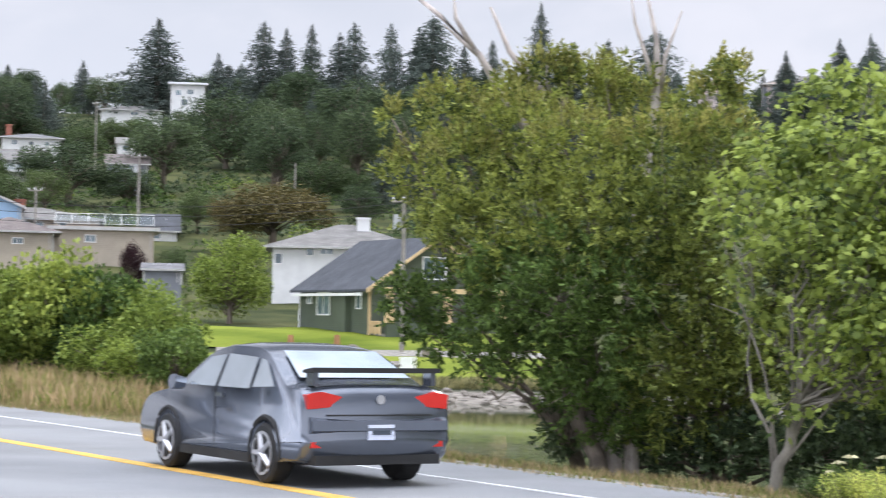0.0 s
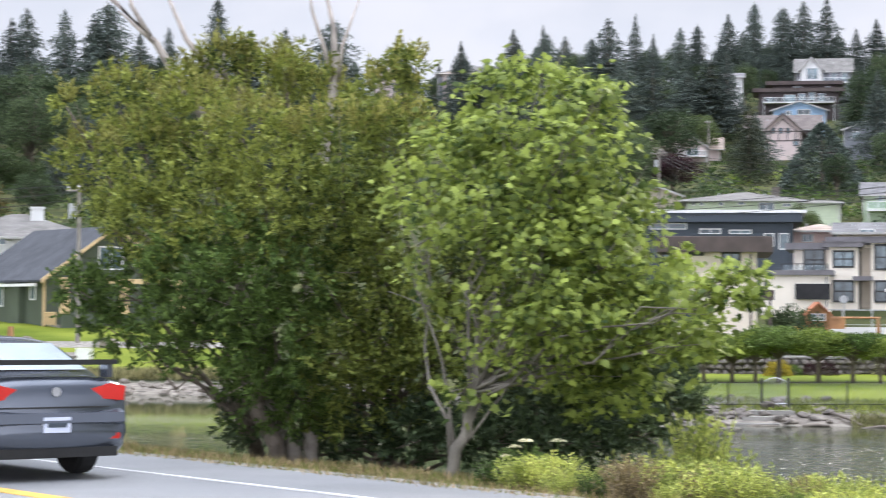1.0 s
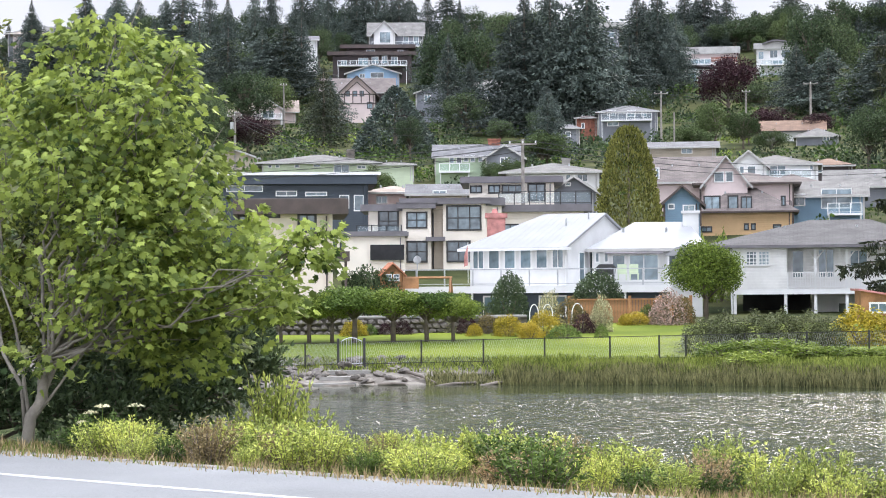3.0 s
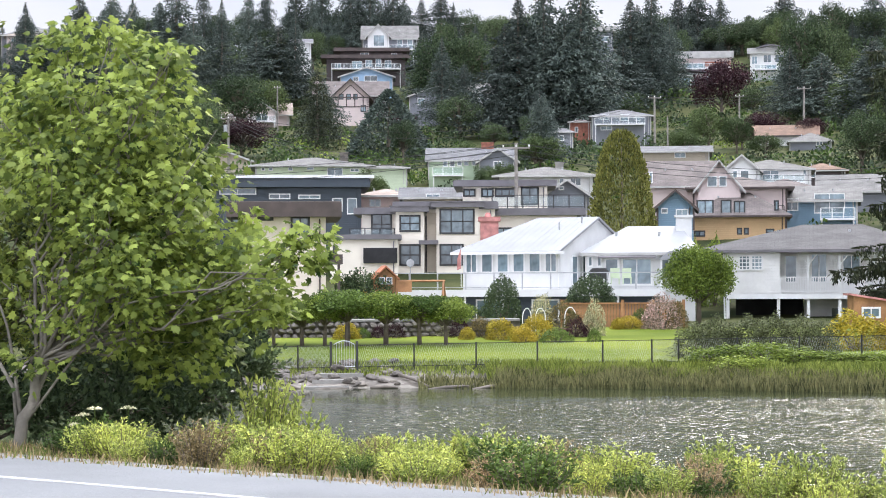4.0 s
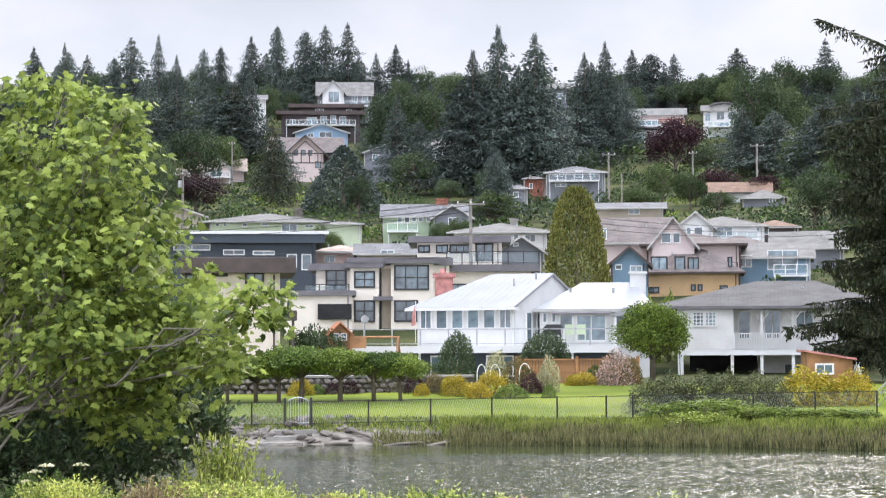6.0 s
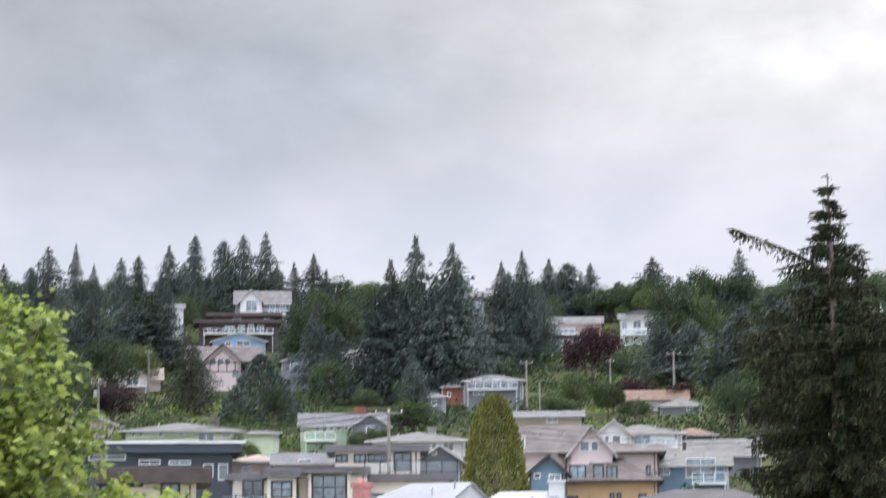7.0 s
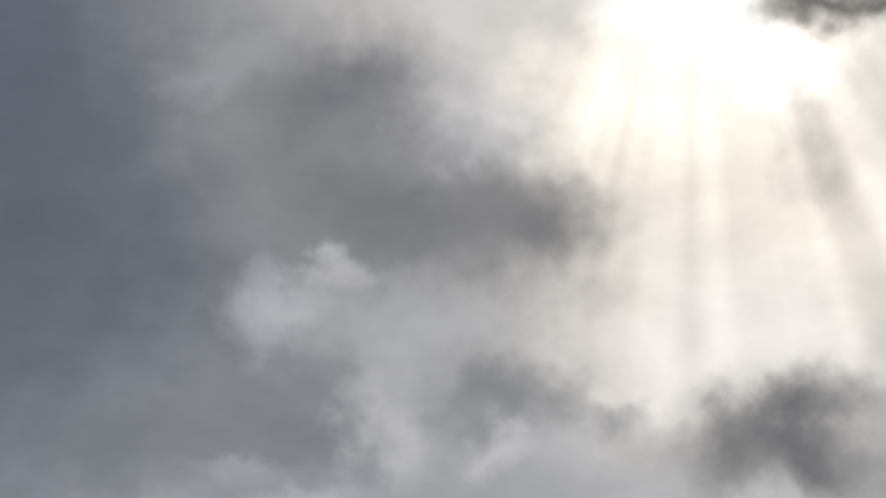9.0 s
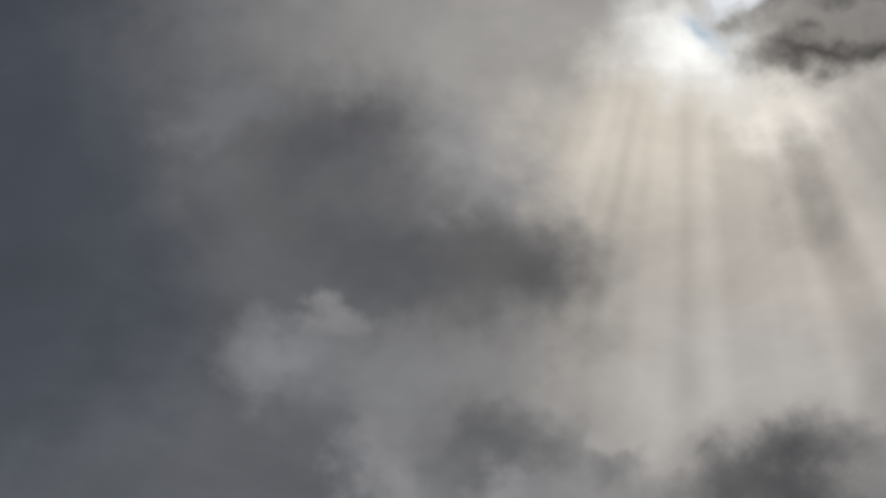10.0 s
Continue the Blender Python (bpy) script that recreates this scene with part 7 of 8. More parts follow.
def build_left_green():
    for name, d0_, d1_, a0, a1, mat, label, cat_ in (("meadow", 8, 22, 17, 28, LAWN, "sunlit green grass above the pebble shore", "lawn"), ("driveway", 22, 26, 17, 27, GRAVEL, "pale gravel driveway across the grass", "driveway"), ("front_lawn", 26, 44, 17, 28, LAWN, "patchy green lawn before a cottage", "lawn")):
        v, f = [], []
        azs, ds = np.arange(a0, a1 + 0.01, 0.5), np.linspace(d0_, d1_, 10)
        for d in ds:
            for a in azs:
                r = shore(a) + d
                x, y = -r * math.sin(radians(a)), r * math.cos(radians(a))
                v.append((x, y, ground(x, y) + 0.1))
        n = len(azs)
        for i in range(len(ds) - 1):
            for k in range(n - 1):
                a = i * n + k
                f.append((a, a + n, a + n + 1, a + 1))
        tagged(new(name, mesh(name, v, f, mat, True)), label, cat_, kind="structure")


build_lawn()
build_left_green()


def gz(p, up=0.0):
    return (p[0], p[1], ground(p[0], p[1]) + up)


FENCE = [(-8.91, 84.53), (-7.5, 84.67), (-6.24, 84.77), (-4.9, 84.86), (-3.84, 84.91), (-1.52, 84.99), (1.01, 84.99), (3.5, 84.93), (6.15, 84.78), (8.13, 84.61), (9.2, 84.5), (11.54, 84.21), (13.99, 83.84), (16.4, 83.4), (18.77, 82.9)]


def build_fence():
    root = thing("wire_fence", Matrix.Identity(4), "low dark wire-mesh fence on thin posts along a lawn", "fence")
    post = Shape().tube([(0, 0, -0.3), (0, 0, 1.02)], [0.035, 0.035], 6).mesh("post", BLACKMETAL)
    pts = [Vector(gz(p, 0.05)) for p in FENCE]
    for i, p in enumerate(pts):
        if i in (3, 4):
            continue
        part("post", post, None, root, at=p)
    for i in range(len(pts) - 1):
        if i == 3:
            continue
        a, b = pts[i], pts[i + 1]
        for h in (0.98, 0.1):
            part("wire", Shape().tube([a + Vector((0, 0, h)), b + Vector((0, 0, h))], [0.018, 0.018], 4), BLACKMETAL, root)
        net = Shape()
        n = 26
        for k in range(n):
            for q in (-3, 3):
                u, w = k / n, min(1, max(0, (k + q) / n))
                net.tube([a.lerp(b, u) + Vector((0, 0, 0.1)), a.lerp(b, w) + Vector((0, 0, 0.98))], [0.004, 0.004], 3)
        tagged(part("mesh_panel", net, METAL, root), kind="stuff")
    gate = thing("garden_gate", Matrix.Identity(4), "arched white wire garden gate between dark posts", "gate")
    a, b = pts[3], pts[4]
    for p in (a, b):
        part("gate_post", Shape().box(p.x - 0.05, p.y - 0.05, p.z - 0.3, p.x + 0.05, p.y + 0.05, p.z + 1.15), DARKTRIM, gate)
    arch = [a.lerp(b, u) + Vector((0, 0, 0.95 + 0.22 * math.sin(math.pi * u))) for u in np.linspace(0.1, 0.92, 9)]
    part("arch", Shape().tube(arch, [0.02] * 9, 5), METAL, gate)
    part("lower_rail", Shape().tube([a.lerp(b, 0.1) + Vector((0, 0, 0.12)), a.lerp(b, 0.92) + Vector((0, 0, 0.12))], [0.02, 0.02], 5), METAL, gate)
    for u in np.linspace(0.12, 0.9, 9):
        p = a.lerp(b, u)
        part("bar", Shape().tube([p + Vector((0, 0, 0.1)), p + Vector((0, 0, 0.93 + 0.22 * math.sin(math.pi * u)))], [0.012, 0.012], 4), METAL, gate)


build_fence()

DOMES = {}


def shrub(px, mat, label, name="garden_shrub", n=1500, leaf=0.06, lumpy=0.2, category="shrub", group="garden shrubs"):
    x, y, z, hh, ww = px
    key = (mat.name, n, leaf, lumpy)
    if key not in DOMES:
        DOMES[key] = [dome(200 + len(DOMES) * 3 + i, mat, n, leaf, lumpy) for i in range(2)]
    low = ground(x, y)
    return plant(name, DOMES[key][int(abs(x * 10)) % 2], (x, y, low - 0.05), max(0.4, z + hh - low), ww * 1.08, label, category, group=group, names=("stem", "leaves"))


for row in [(2.41, 100.97, -0.7, 1.0, 1.5), (4.13, 100.92, -0.5, 1.0, 1.7), (3.43, 98.94, -0.9, 0.9, 1.2), (0.77, 101.0, -0.5, 0.4, 0.8), (-5.08, 101.87, -0.7, 0.8, 1.3), (9.32, 109.6, -0.3, 0.6, 1.6), (8.79, 109.65, -0.3, 0.5, 0.9)]:
    shrub(row, LEAF_GOLD, "mounded golden-yellow garden shrub on a lawn edge", n=4200, leaf=0.055, lumpy=0.3)
for row in [(4.98, 98.87, -0.9, 0.8, 1.7), (6.77, 98.77, -0.6, 0.5, 0.7), (-4.43, 102.9, -0.7, 0.6, 1.0), (10.15, 111.54, -0.3, 1.0, 1.2)]:
    shrub(row, LEAF_MID, "clipped round green shrub on the lawn", n=4200, leaf=0.045, lumpy=0.08)
for row in [(-2.76, 102.96, -0.6, 0.7, 1.0), (6.46, 102.8, -0.7, 0.7, 0.9), (0.45, 103.0, -0.5, 0.9, 1.1), (-3.6, 102.94, -0.6, 0.6, 0.8), (6.16, 102.82, -0.4, 0.8, 1.1)]:
    shrub(row, LEAF_PURPLE, "dark red-leaved shrub by the stone wall")
for row in [(-0.39, 104.0, -0.7, 1.0, 1.0), (7.14, 103.75, -0.2, 1.5, 1.1), (4.88, 111.89, 0.1, 1.5, 1.3), (6.92, 103.77, -0.3, 1.0, 1.0)]:
    shrub(row, BLOSSOM, "shrub covered with cream blossom", n=1800)
for row in [(11.09, 109.44, -0.2, 1.7, 2.0), (10.56, 109.49, -0.2, 1.1, 1.2)]:
    shrub(row, PINKBLOSSOM, "pink flowering rhododendron by a wooden fence", n=2000)
for row in [(5.83, 109.85, -0.1, 1.2, 1.8), (1.42, 102.99, -0.4, 0.8, 1.2), (11.88, 109.36, -0.0, 1.1, 1.2), (2.12, 102.98, -0.5, 0.7, 0.8), (6.13, 104.82, -0.4, 1.0, 1.1)]:
    shrub(row, LEAF_OLIVE, "bronze-tipped shrub in a flower bed", n=2000)
for row in [(2.76, 111.97, 0.0, 2.6, 2.1), (8.12, 121.73, 0.9, 1.8, 3.3)]:
    shrub(row, LEAF_DARK, "dense dark green rounded conifer shrub", n=9000, leaf=0.038, lumpy=0.12)
for row in [(10.37, 87.39, -1.7, 2.0, 2.1), (11.37, 87.26, -1.7, 1.9, 2.1), (12.41, 87.12, -1.5, 2.0, 2.4), (13.45, 86.97, -1.2, 1.8, 2.1), (14.48, 86.8, -1.2, 1.7, 2.1), (15.28, 86.66, -1.2, 1.5, 1.7), (11.27, 89.29, -1.1, 1.6, 2.0)]:
    shrub(row, LEAF_HEDGE, "grey-green ivy-clad hedge mound by the water", "hedge", 4800, 0.045, 0.4, "hedge", "waterside hedge")
for row in [(10.64, 84.33, -2.0, 1.5, 2.5), (12.43, 84.09, -2.0, 1.6, 3.0), (13.98, 83.84, -2.0, 1.4, 2.5), (15.3, 83.61, -2.0, 1.2, 2.5), (16.61, 83.36, -2.0, 1.2, 2.5), (17.8, 83.12, -2.0, 1.1, 2.5), (11.48, 82.2, -2.1, 1.2, 2.5)]:
    shrub(row, LEAF_LIGHT, "lush bright green waterside undergrowth", "bank_shrub", 2200, 0.07, 0.35, "shrub", "waterside growth")
for row in [(17.45, 90.33, -0.8, 1.5, 2.8), (19.27, 89.96, -0.8, 1.4, 2.0)]:
    shrub(row, LEAF_GOLD, "large yellow-green variegated garden bush", "garden_bush", 3600, 0.06, 0.25)
for row in [(0.44, 115.0, 0.1, 0.8, 0.7), (0.87, 115.0, 0.1, 0.8, 0.7), (1.31, 114.99, 0.1, 0.8, 0.7), (1.74, 114.99, 0.1, 0.8, 0.7), (2.18, 114.98, 0.1, 0.8, 0.7), (2.62, 114.97, 0.1, 0.8, 0.7), (3.05, 114.96, 0.1, 0.8, 0.7)]:
    shrub(row, LEAF_DARK, "clipped dark green garden hedge", "hedge", 1800, 0.06, 0.1, "hedge", "clipped hedge")
for row in [(-5.42, 121.88, 1.2, 2.0, 2.6), (-4.26, 121.93, 1.2, 1.7, 2.0), (-6.08, 121.85, 1.2, 1.6, 2.0)]:
    shrub(row, LEAF_DARK, "dark green bush beside a beige house", "garden_bush", 2400, 0.06)

PLEACHED = [leafy(140 + i, LEAF_LIGHT if i else LEAF_MID, 9000, 0.034, 34, 0.4, 0.8) for i in range(3)]
for k, (x, y, z, hh, ww) in enumerate([(-4.83, 96.88, -0.6, 2.5, 2.6), (-5.88, 96.82, -0.6, 2.2, 1.8), (-3.05, 96.95, -0.6, 2.3, 2.4), (-1.47, 96.99, -0.5, 2.1, 2.1), (-0.24, 97.0, -0.5, 2.0, 1.8), (-6.92, 96.75, -0.7, 2.1, 2.1), (-8.22, 96.65, -0.7, 1.9, 1.8), (-9.39, 96.54, -0.8, 1.8, 1.8)]):
    low = ground(x, y)
    plant("small_fruit_tree", PLEACHED[k % 3], (x, y, low - 0.05), z + hh - low, ww * 1.6, "small flat-crowned fruit tree in a garden row", group="garden fruit trees")
for x, y, z, hh, ww in [(13.91, 117.18, -0.2, 4.4, 3.6)]:
    plant("topiary_tree", leafy(150, LEAF_HEAD, 22000, 0.03, 60, 0.26), (x, y, ground(x, y) - 0.05), z + hh - ground(x, y), ww * 1.3, "round-headed clipped green tree beside a house")
for x, y, z, hh, ww in [(18.8, 148.82, 4.4, 1.2, 2.0), (17.41, 148.99, 4.0, 1.4, 1.6)]:
    shrub((x, y, ground(x, y), z + hh - ground(x, y), ww), LEAF_LIGHT, "bright green shrub behind a white roof", "garden_bush", 2400)


def stone_wall():
    root = thing("retaining_wall", Matrix.Identity(4), "dry-laid brown field-stone retaining wall behind a lawn", "wall", kind="structure")
    rng = np.random.default_rng(8)
    a, b = Vector((-9.93, 103.53, -0.71)), Vector((3.41, 103.94, -0.6))
    n = int((b - a).length / 0.42)
    rocks = []
    for k in range(6):
        bm = bmesh.new()
        bmesh.ops.create_icosphere(bm, subdivisions=1, radius=0.5)
        for v in bm.verts:
            v.co *= 1 + 0.35 * noise.noise(v.co * 2 + Vector((k * 7, 0, 0)))
        me = bpy.data.meshes.new("stone")
        bm.to_mesh(me)
        bm.free()
        me.materials.append(STONE)
        rocks.append(me)
    for row in range(3):
        for i in range(n):
            p = a.lerp(b, (i + 0.5 * (row % 2) + rng.uniform(-0.1, 0.1)) / n)
            g = ground(p.x, p.y)
            ob = part("stone", rocks[int(rng.integers(6))], None, root)
            ob.matrix_local = pose(p.x, p.y + rng.uniform(-0.05, 0.05), g + 0.12 + row * 0.28, *rng.uniform(-15, 15, 3)) @ Matrix.Diagonal((rng.uniform(0.42, 0.6), 0.5, rng.uniform(0.28, 0.4), 1))
    c = (a + b) / 2
    part("backing", Shape().box(a.x, a.y + 0.25, -1.5, b.x, a.y + 0.8, ground(c.x, c.y) + 0.85), STONE, root)
    part("coping", Shape().box(a.x, a.y + 0.1, ground(c.x, c.y) + 0.86, b.x, a.y + 2.5, ground(c.x, c.y) + 0.96), CONCRETE, root)


stone_wall()


def cedar_fence():
    root = thing("wooden_fence", Matrix.Identity(4), "brown cedar board fence between two gardens", "fence")
    a, b = Vector((6.1, 114.9, -0.34)), Vector((12.73, 114.29, -0.33))
    n = int((b - a).length / 0.16)
    board = Shape().box(-0.072, -0.015, -0.4, 0.072, 0.015, 1.35).mesh("board", WOOD)
    for i in range(n):
        p = a.lerp(b, i / n)
        part("board", board, None, root, at=(p.x, p.y, ground(p.x, p.y)))
    for i in range(5):
        p = a.lerp(b, i / 4)
        g = ground(p.x, p.y)
        part("post", Shape().box(p.x - 0.08, p.y - 0.1, g - 0.4, p.x + 0.08, p.y - 0.02, g + 1.55), WOOD, root)
    g = ground(b.x, b.y)
    part("rail", Shape().tube([(a.x, a.y - 0.03, g + 1.36), (b.x, b.y - 0.03, g + 1.36)], [0.05, 0.05], 4), WOOD, root)


cedar_fence()


def playhouse():
    p = Vector((-3.83, 121.94, 1.45))
    root = thing("playhouse", pose(*p, 0, 0, 12), "wooden garden playhouse on posts with an orange roof", "playhouse")
    s = 0.03
    w, h = 44 * s, 32 * s
    post = Shape().box(-0.07, -0.07, -1.5, 0.07, 0.07, h + 0.1).mesh("post", WOOD)
    for x in (-w / 2, w / 2):
        for y in (0, 1.2):
            part("post", post, None, root, at=(x, y, 0))
    part("cabin", Shape().prism([(-w / 2 + 0.05, 0.1), (w / 2 - 0.05, 0.1), (w / 2 - 0.05, h), (0, h + 0.55), (-w / 2 + 0.05, h)], "y", 0.05, 1.15), WOOD, root)
    part("roof", Shape().prism([(-w / 2 - 0.15, h - 0.15), (0, h + 0.6), (w / 2 + 0.15, h - 0.15), (w / 2 + 0.15, h - 0.08), (0, h + 0.7), (-w / 2 - 0.15, h - 0.08)], "y", -0.2, 1.4), TERRACOTTA, root)
    for x in (-0.22, 0.22):
        window(root, (x, 0.04, 0.55), 0.36, 0.42, 2, 2, TRIM, bar=0.04)
    part("slide", Shape().prism([(-w / 2 - 1.1, -0.9), (-w / 2 - 0.95, -1.0), (-w / 2 - 0.1, 0.25), (-w / 2 - 0.1, 0.4), (-w / 2 - 0.6, 0.2)], "y", 0.3, 0.8), YELLOWPAINT, root)
    part("deck_rail", Shape().box(w / 2, 0, 0.1, w / 2 + 0.9, 0.06, 0.75), WOOD, root)
    part("swing_beam", Shape().tube([(w / 2, 0.5, 0.75), (w / 2 + 3.0, 0.5, 0.75)], [0.07, 0.07], 5), WOOD, root)
    for dx, dy in ((2.6, -0.5), (3.3, 1.4)):
        part("swing_leg", Shape().tube([(w / 2 + 2.9, 0.5, 0.75), (w / 2 + dx, dy, -1.2)], [0.07, 0.07], 5), WOOD, root)


playhouse()


def small_items():
    # pergola arches in the flower bed
    for k, (x, w) in enumerate([((3.92, 107.93, 0.28), 0.47), ((4.62, 107.9, 0.28), 0.53), ((6.16, 107.82, 0.28), 0.59)]):
        c = Vector(x)
        c.z = ground(c.x, c.y)
        a = thing("garden_arch", Matrix.Translation(c), "slender white metal garden arch", "garden arch", "garden arches")
        part("hoop", Shape().tube([(math.cos(t) * w / 2, 0, 0 if math.sin(t) < 0.01 else 0.7 + math.sin(t) * 0.6) for t in np.linspace(math.pi, 0, 11)], [0.025] * 11, 5), TRIM, a)
    # round planter on the lawn's edge
    c = Vector((5.68, 103.84, -0.12))
    pl = thing("planter", Matrix.Translation((c.x, c.y, ground(c.x, c.y))), "wide terracotta garden planter with low plants", "planter")
    part("pot", Shape().tube([(0, 0, 0), (0, 0, 0.35), (0, 0, 0.42)], [0.26, 0.38, 0.4], 12), ROOF_RUST, pl)
    # pink wind flag on the deck
    c = Vector((0.61, 126.0, 1.85))
    fl = thing("garden_flag", Matrix.Translation(c), "narrow pink flag on a deck pole", "flag")
    part("pole", Shape().tube([(0, 0, 0), (0, 0, 2.5)], [0.02, 0.02], 5), TRIM, fl)
    part("cloth", Shape().prism([(0.02, 1.1), (-0.25, 1.0), (-0.22, 1.7), (0.02, 2.4)], "y", -0.01, 0.01), PINKBRICK, fl)
    # deck furniture
    c = Vector((9.07, 127.68, 1.96))
    gr = thing("barbecue", Matrix.Translation(c), "black covered barbecue grill on a deck", "barbecue")
    part("body", Shape().prism([(-0.55, 0.35), (0.55, 0.35), (0.6, 0.8), (0.4, 1.0), (-0.4, 1.0), (-0.6, 0.8)], "y", 0, 0.5), BLACKMETAL, gr)
    for u in (-0.45, 0.45):
        part("leg", Shape().box(u - 0.04, 0.1, 0, u + 0.04, 0.4, 0.35), BLACKMETAL, gr)
    for x, col in [((10.07, 127.6, 1.96), 0), ((10.79, 127.54, 1.96), 0)]:
        ch = thing("deck_chair", Matrix.Translation(x), "pale green plastic deck chair", "chair", "deck chairs")
        part("seat", Shape().box(-0.28, 0, 0.38, 0.28, 0.5, 0.43), PALEGREEN, ch)
        part("backrest", Shape().box(-0.28, 0.48, 0.43, 0.28, 0.53, 1.0), PALEGREEN, ch)
        for u in (-0.24, 0.24):
            for q in (0.04, 0.46):
                part("leg", Shape().box(u - 0.025, q - 0.025, 0, u + 0.025, q + 0.025, 0.38), PALEGREEN, ch)
    # shed below the raised house
    c = Vector((22.19, 109.78, 0.16))
    sh = thing("garden_shed", Matrix.Translation((c.x, c.y, ground(c.x, c.y))), "weathered pinkish wooden garden shed with sloping roof", "shed")
    part("wall", Shape().prism([(-1.0, -0.3), (1.4, -0.3), (1.4, 1.3), (-1.0, 1.7)], "y", 0, 1.8), WOOD, sh)
    part("roof", Shape().prism([(-1.2, 1.72), (1.6, 1.26), (1.6, 1.36), (-1.2, 1.82)], "y", -0.2, 2.0), PINKBRICK, sh)
    window(sh, (-0.1, -0.01, 0.5), 1.0, 0.6, 2, 1)
    # climbing dome
    c = Vector((21.32, 89.5, -1.03))
    dm = thing("climbing_dome", Matrix.Translation((c.x, c.y, ground(c.x, c.y) + 0.02)), "pale green metal climbing dome on the grass", "climbing frame")
    R_ = 1.25
    rings = [[Vector((math.cos(t + k * 0.4) * R_ * math.cos(e), math.sin(t + k * 0.4) * R_ * math.cos(e), R_ * math.sin(e))) for t in np.linspace(0, 2 * math.pi, 8)[:-1]] for k, e in enumerate((0.0, 0.5, 1.05))]
    top = Vector((0, 0, R_))
    for k, rg in enumerate(rings):
        for i in range(7):
            ends = [rg[(i + 1) % 7]] + ([rings[k + 1][i], rings[k + 1][i - 1]] if k < 2 else [top])
            for e in ends:
                part("bar", Shape().tube([rg[i], e], [0.022, 0.022], 4), METAL, dm)
    # round sign behind the playhouse
    c = Vector((-2.73, 139.97, 2.71))
    sg = thing("round_sign", Matrix.Translation((c.x, c.y, ground(c.x, c.y))), "blank grey back of a round road sign on a pole", "road sign")
    top = c.z - ground(c.x, c.y) + 1.06
    part("pole", Shape().tube([(0, 0, -0.2), (0, 0, top)], [0.035, 0.035], 6), METAL, sg)
    part("plate", Shape().tube([(0, -0.03, top - 0.3), (0, -0.06, top - 0.3)], [0.27, 0.27], 16), METAL, sg)


small_items()


def stones(name, n, where, size, mat, label, seed):
    rng = np.random.default_rng(seed)
    meshes = []
    for k in range(5):
        bm = bmesh.new()
        bmesh.ops.create_icosphere(bm, subdivisions=2, radius=0.5)
        for v in bm.verts:
            v.co *= 1 + 0.45 * noise.noise(v.co * 1.8 + Vector((k * 9 + seed, 0, 0)))
        me = bpy.data.meshes.new(name)
        bm.to_mesh(me)
        bm.free()
        me.materials.append(mat)
        meshes.append(me)
    for i in range(n):
        x, y = where(rng)
        s = size * rng.uniform(0.4, 1.3)
        ob = new(name, meshes[i % 5])
        ob.matrix_world = pose(x, y, max(ground(x, y), WATER - 0.1) + s * 0.12, *rng.uniform(-20, 20, 2), rng.uniform(0, 360)) @ Matrix.Diagonal((s * 1.3, s, s * 0.7, 1))
        tagged(ob, label, "rock", name + "s")


stones("shore_rock", 110, ring(1.5, 9.5, 2.0, 6.5), 0.4, STONE, "rough grey-brown rock on the lagoon shore", 3)
stones("pale_shore_rock", 90, ring(1.0, 9.5, 1.2, 5.0), 0.26, PALESTONE, "pale rounded rock at the water's edge", 4)
stones("pebble_bank_rock", 120, ring(15, 28, 0.8, 5.0), 0.4, PALESTONE, "pale boulder on the pebble bank", 5)


def driftwood():
    rng = np.random.default_rng(12)
    for k, (x0, y0, x1, y1) in enumerate([(-5.85, 81.79, -4.08, 81.9), (-2.09, 81.97, -0.87, 82.0), (-1.09, 81.99, 0.69, 82.0), (0.8, 82.0, 2.13, 81.97), (-3.19, 81.94, -2.09, 81.97), (-4.97, 81.85, -4.08, 81.9), (-6.95, 81.71, -5.85, 81.79)]):
        a, b = Vector((x0, y0, ground(x0, y0) + 0.12)), Vector((x1, y1, ground(x1, y1) + 0.14))
        a.y += rng.uniform(-1, 2)
        a.z = ground(a.x, a.y) + 0.12
        log = thing("driftwood_log", Matrix.Identity(4), "bleached driftwood log lying on the shore", "log", "driftwood")
        part("trunk", Shape().tube([a, a.lerp(b, 0.5) + Vector((0, 0, 0.05)), b], [0.075, 0.07, 0.045], 8), BARKPALE, log, smooth=True)
    st = thing("shore_steps", pose(*(-4.36, 83.89), ground(*(-4.36, 83.89)), 0, 0, 4), "weathered concrete steps down to the water", "steps")
    for i in range(3):
        part("step", Shape().box(-1.0 - 0.25 * i, -0.8 * i, -0.6 - 0.22 * i, 0.8 - 0.3 * i, 0.8 - 0.8 * i, 0.16 - 0.22 * i), CONCRETE, st)


driftwood()


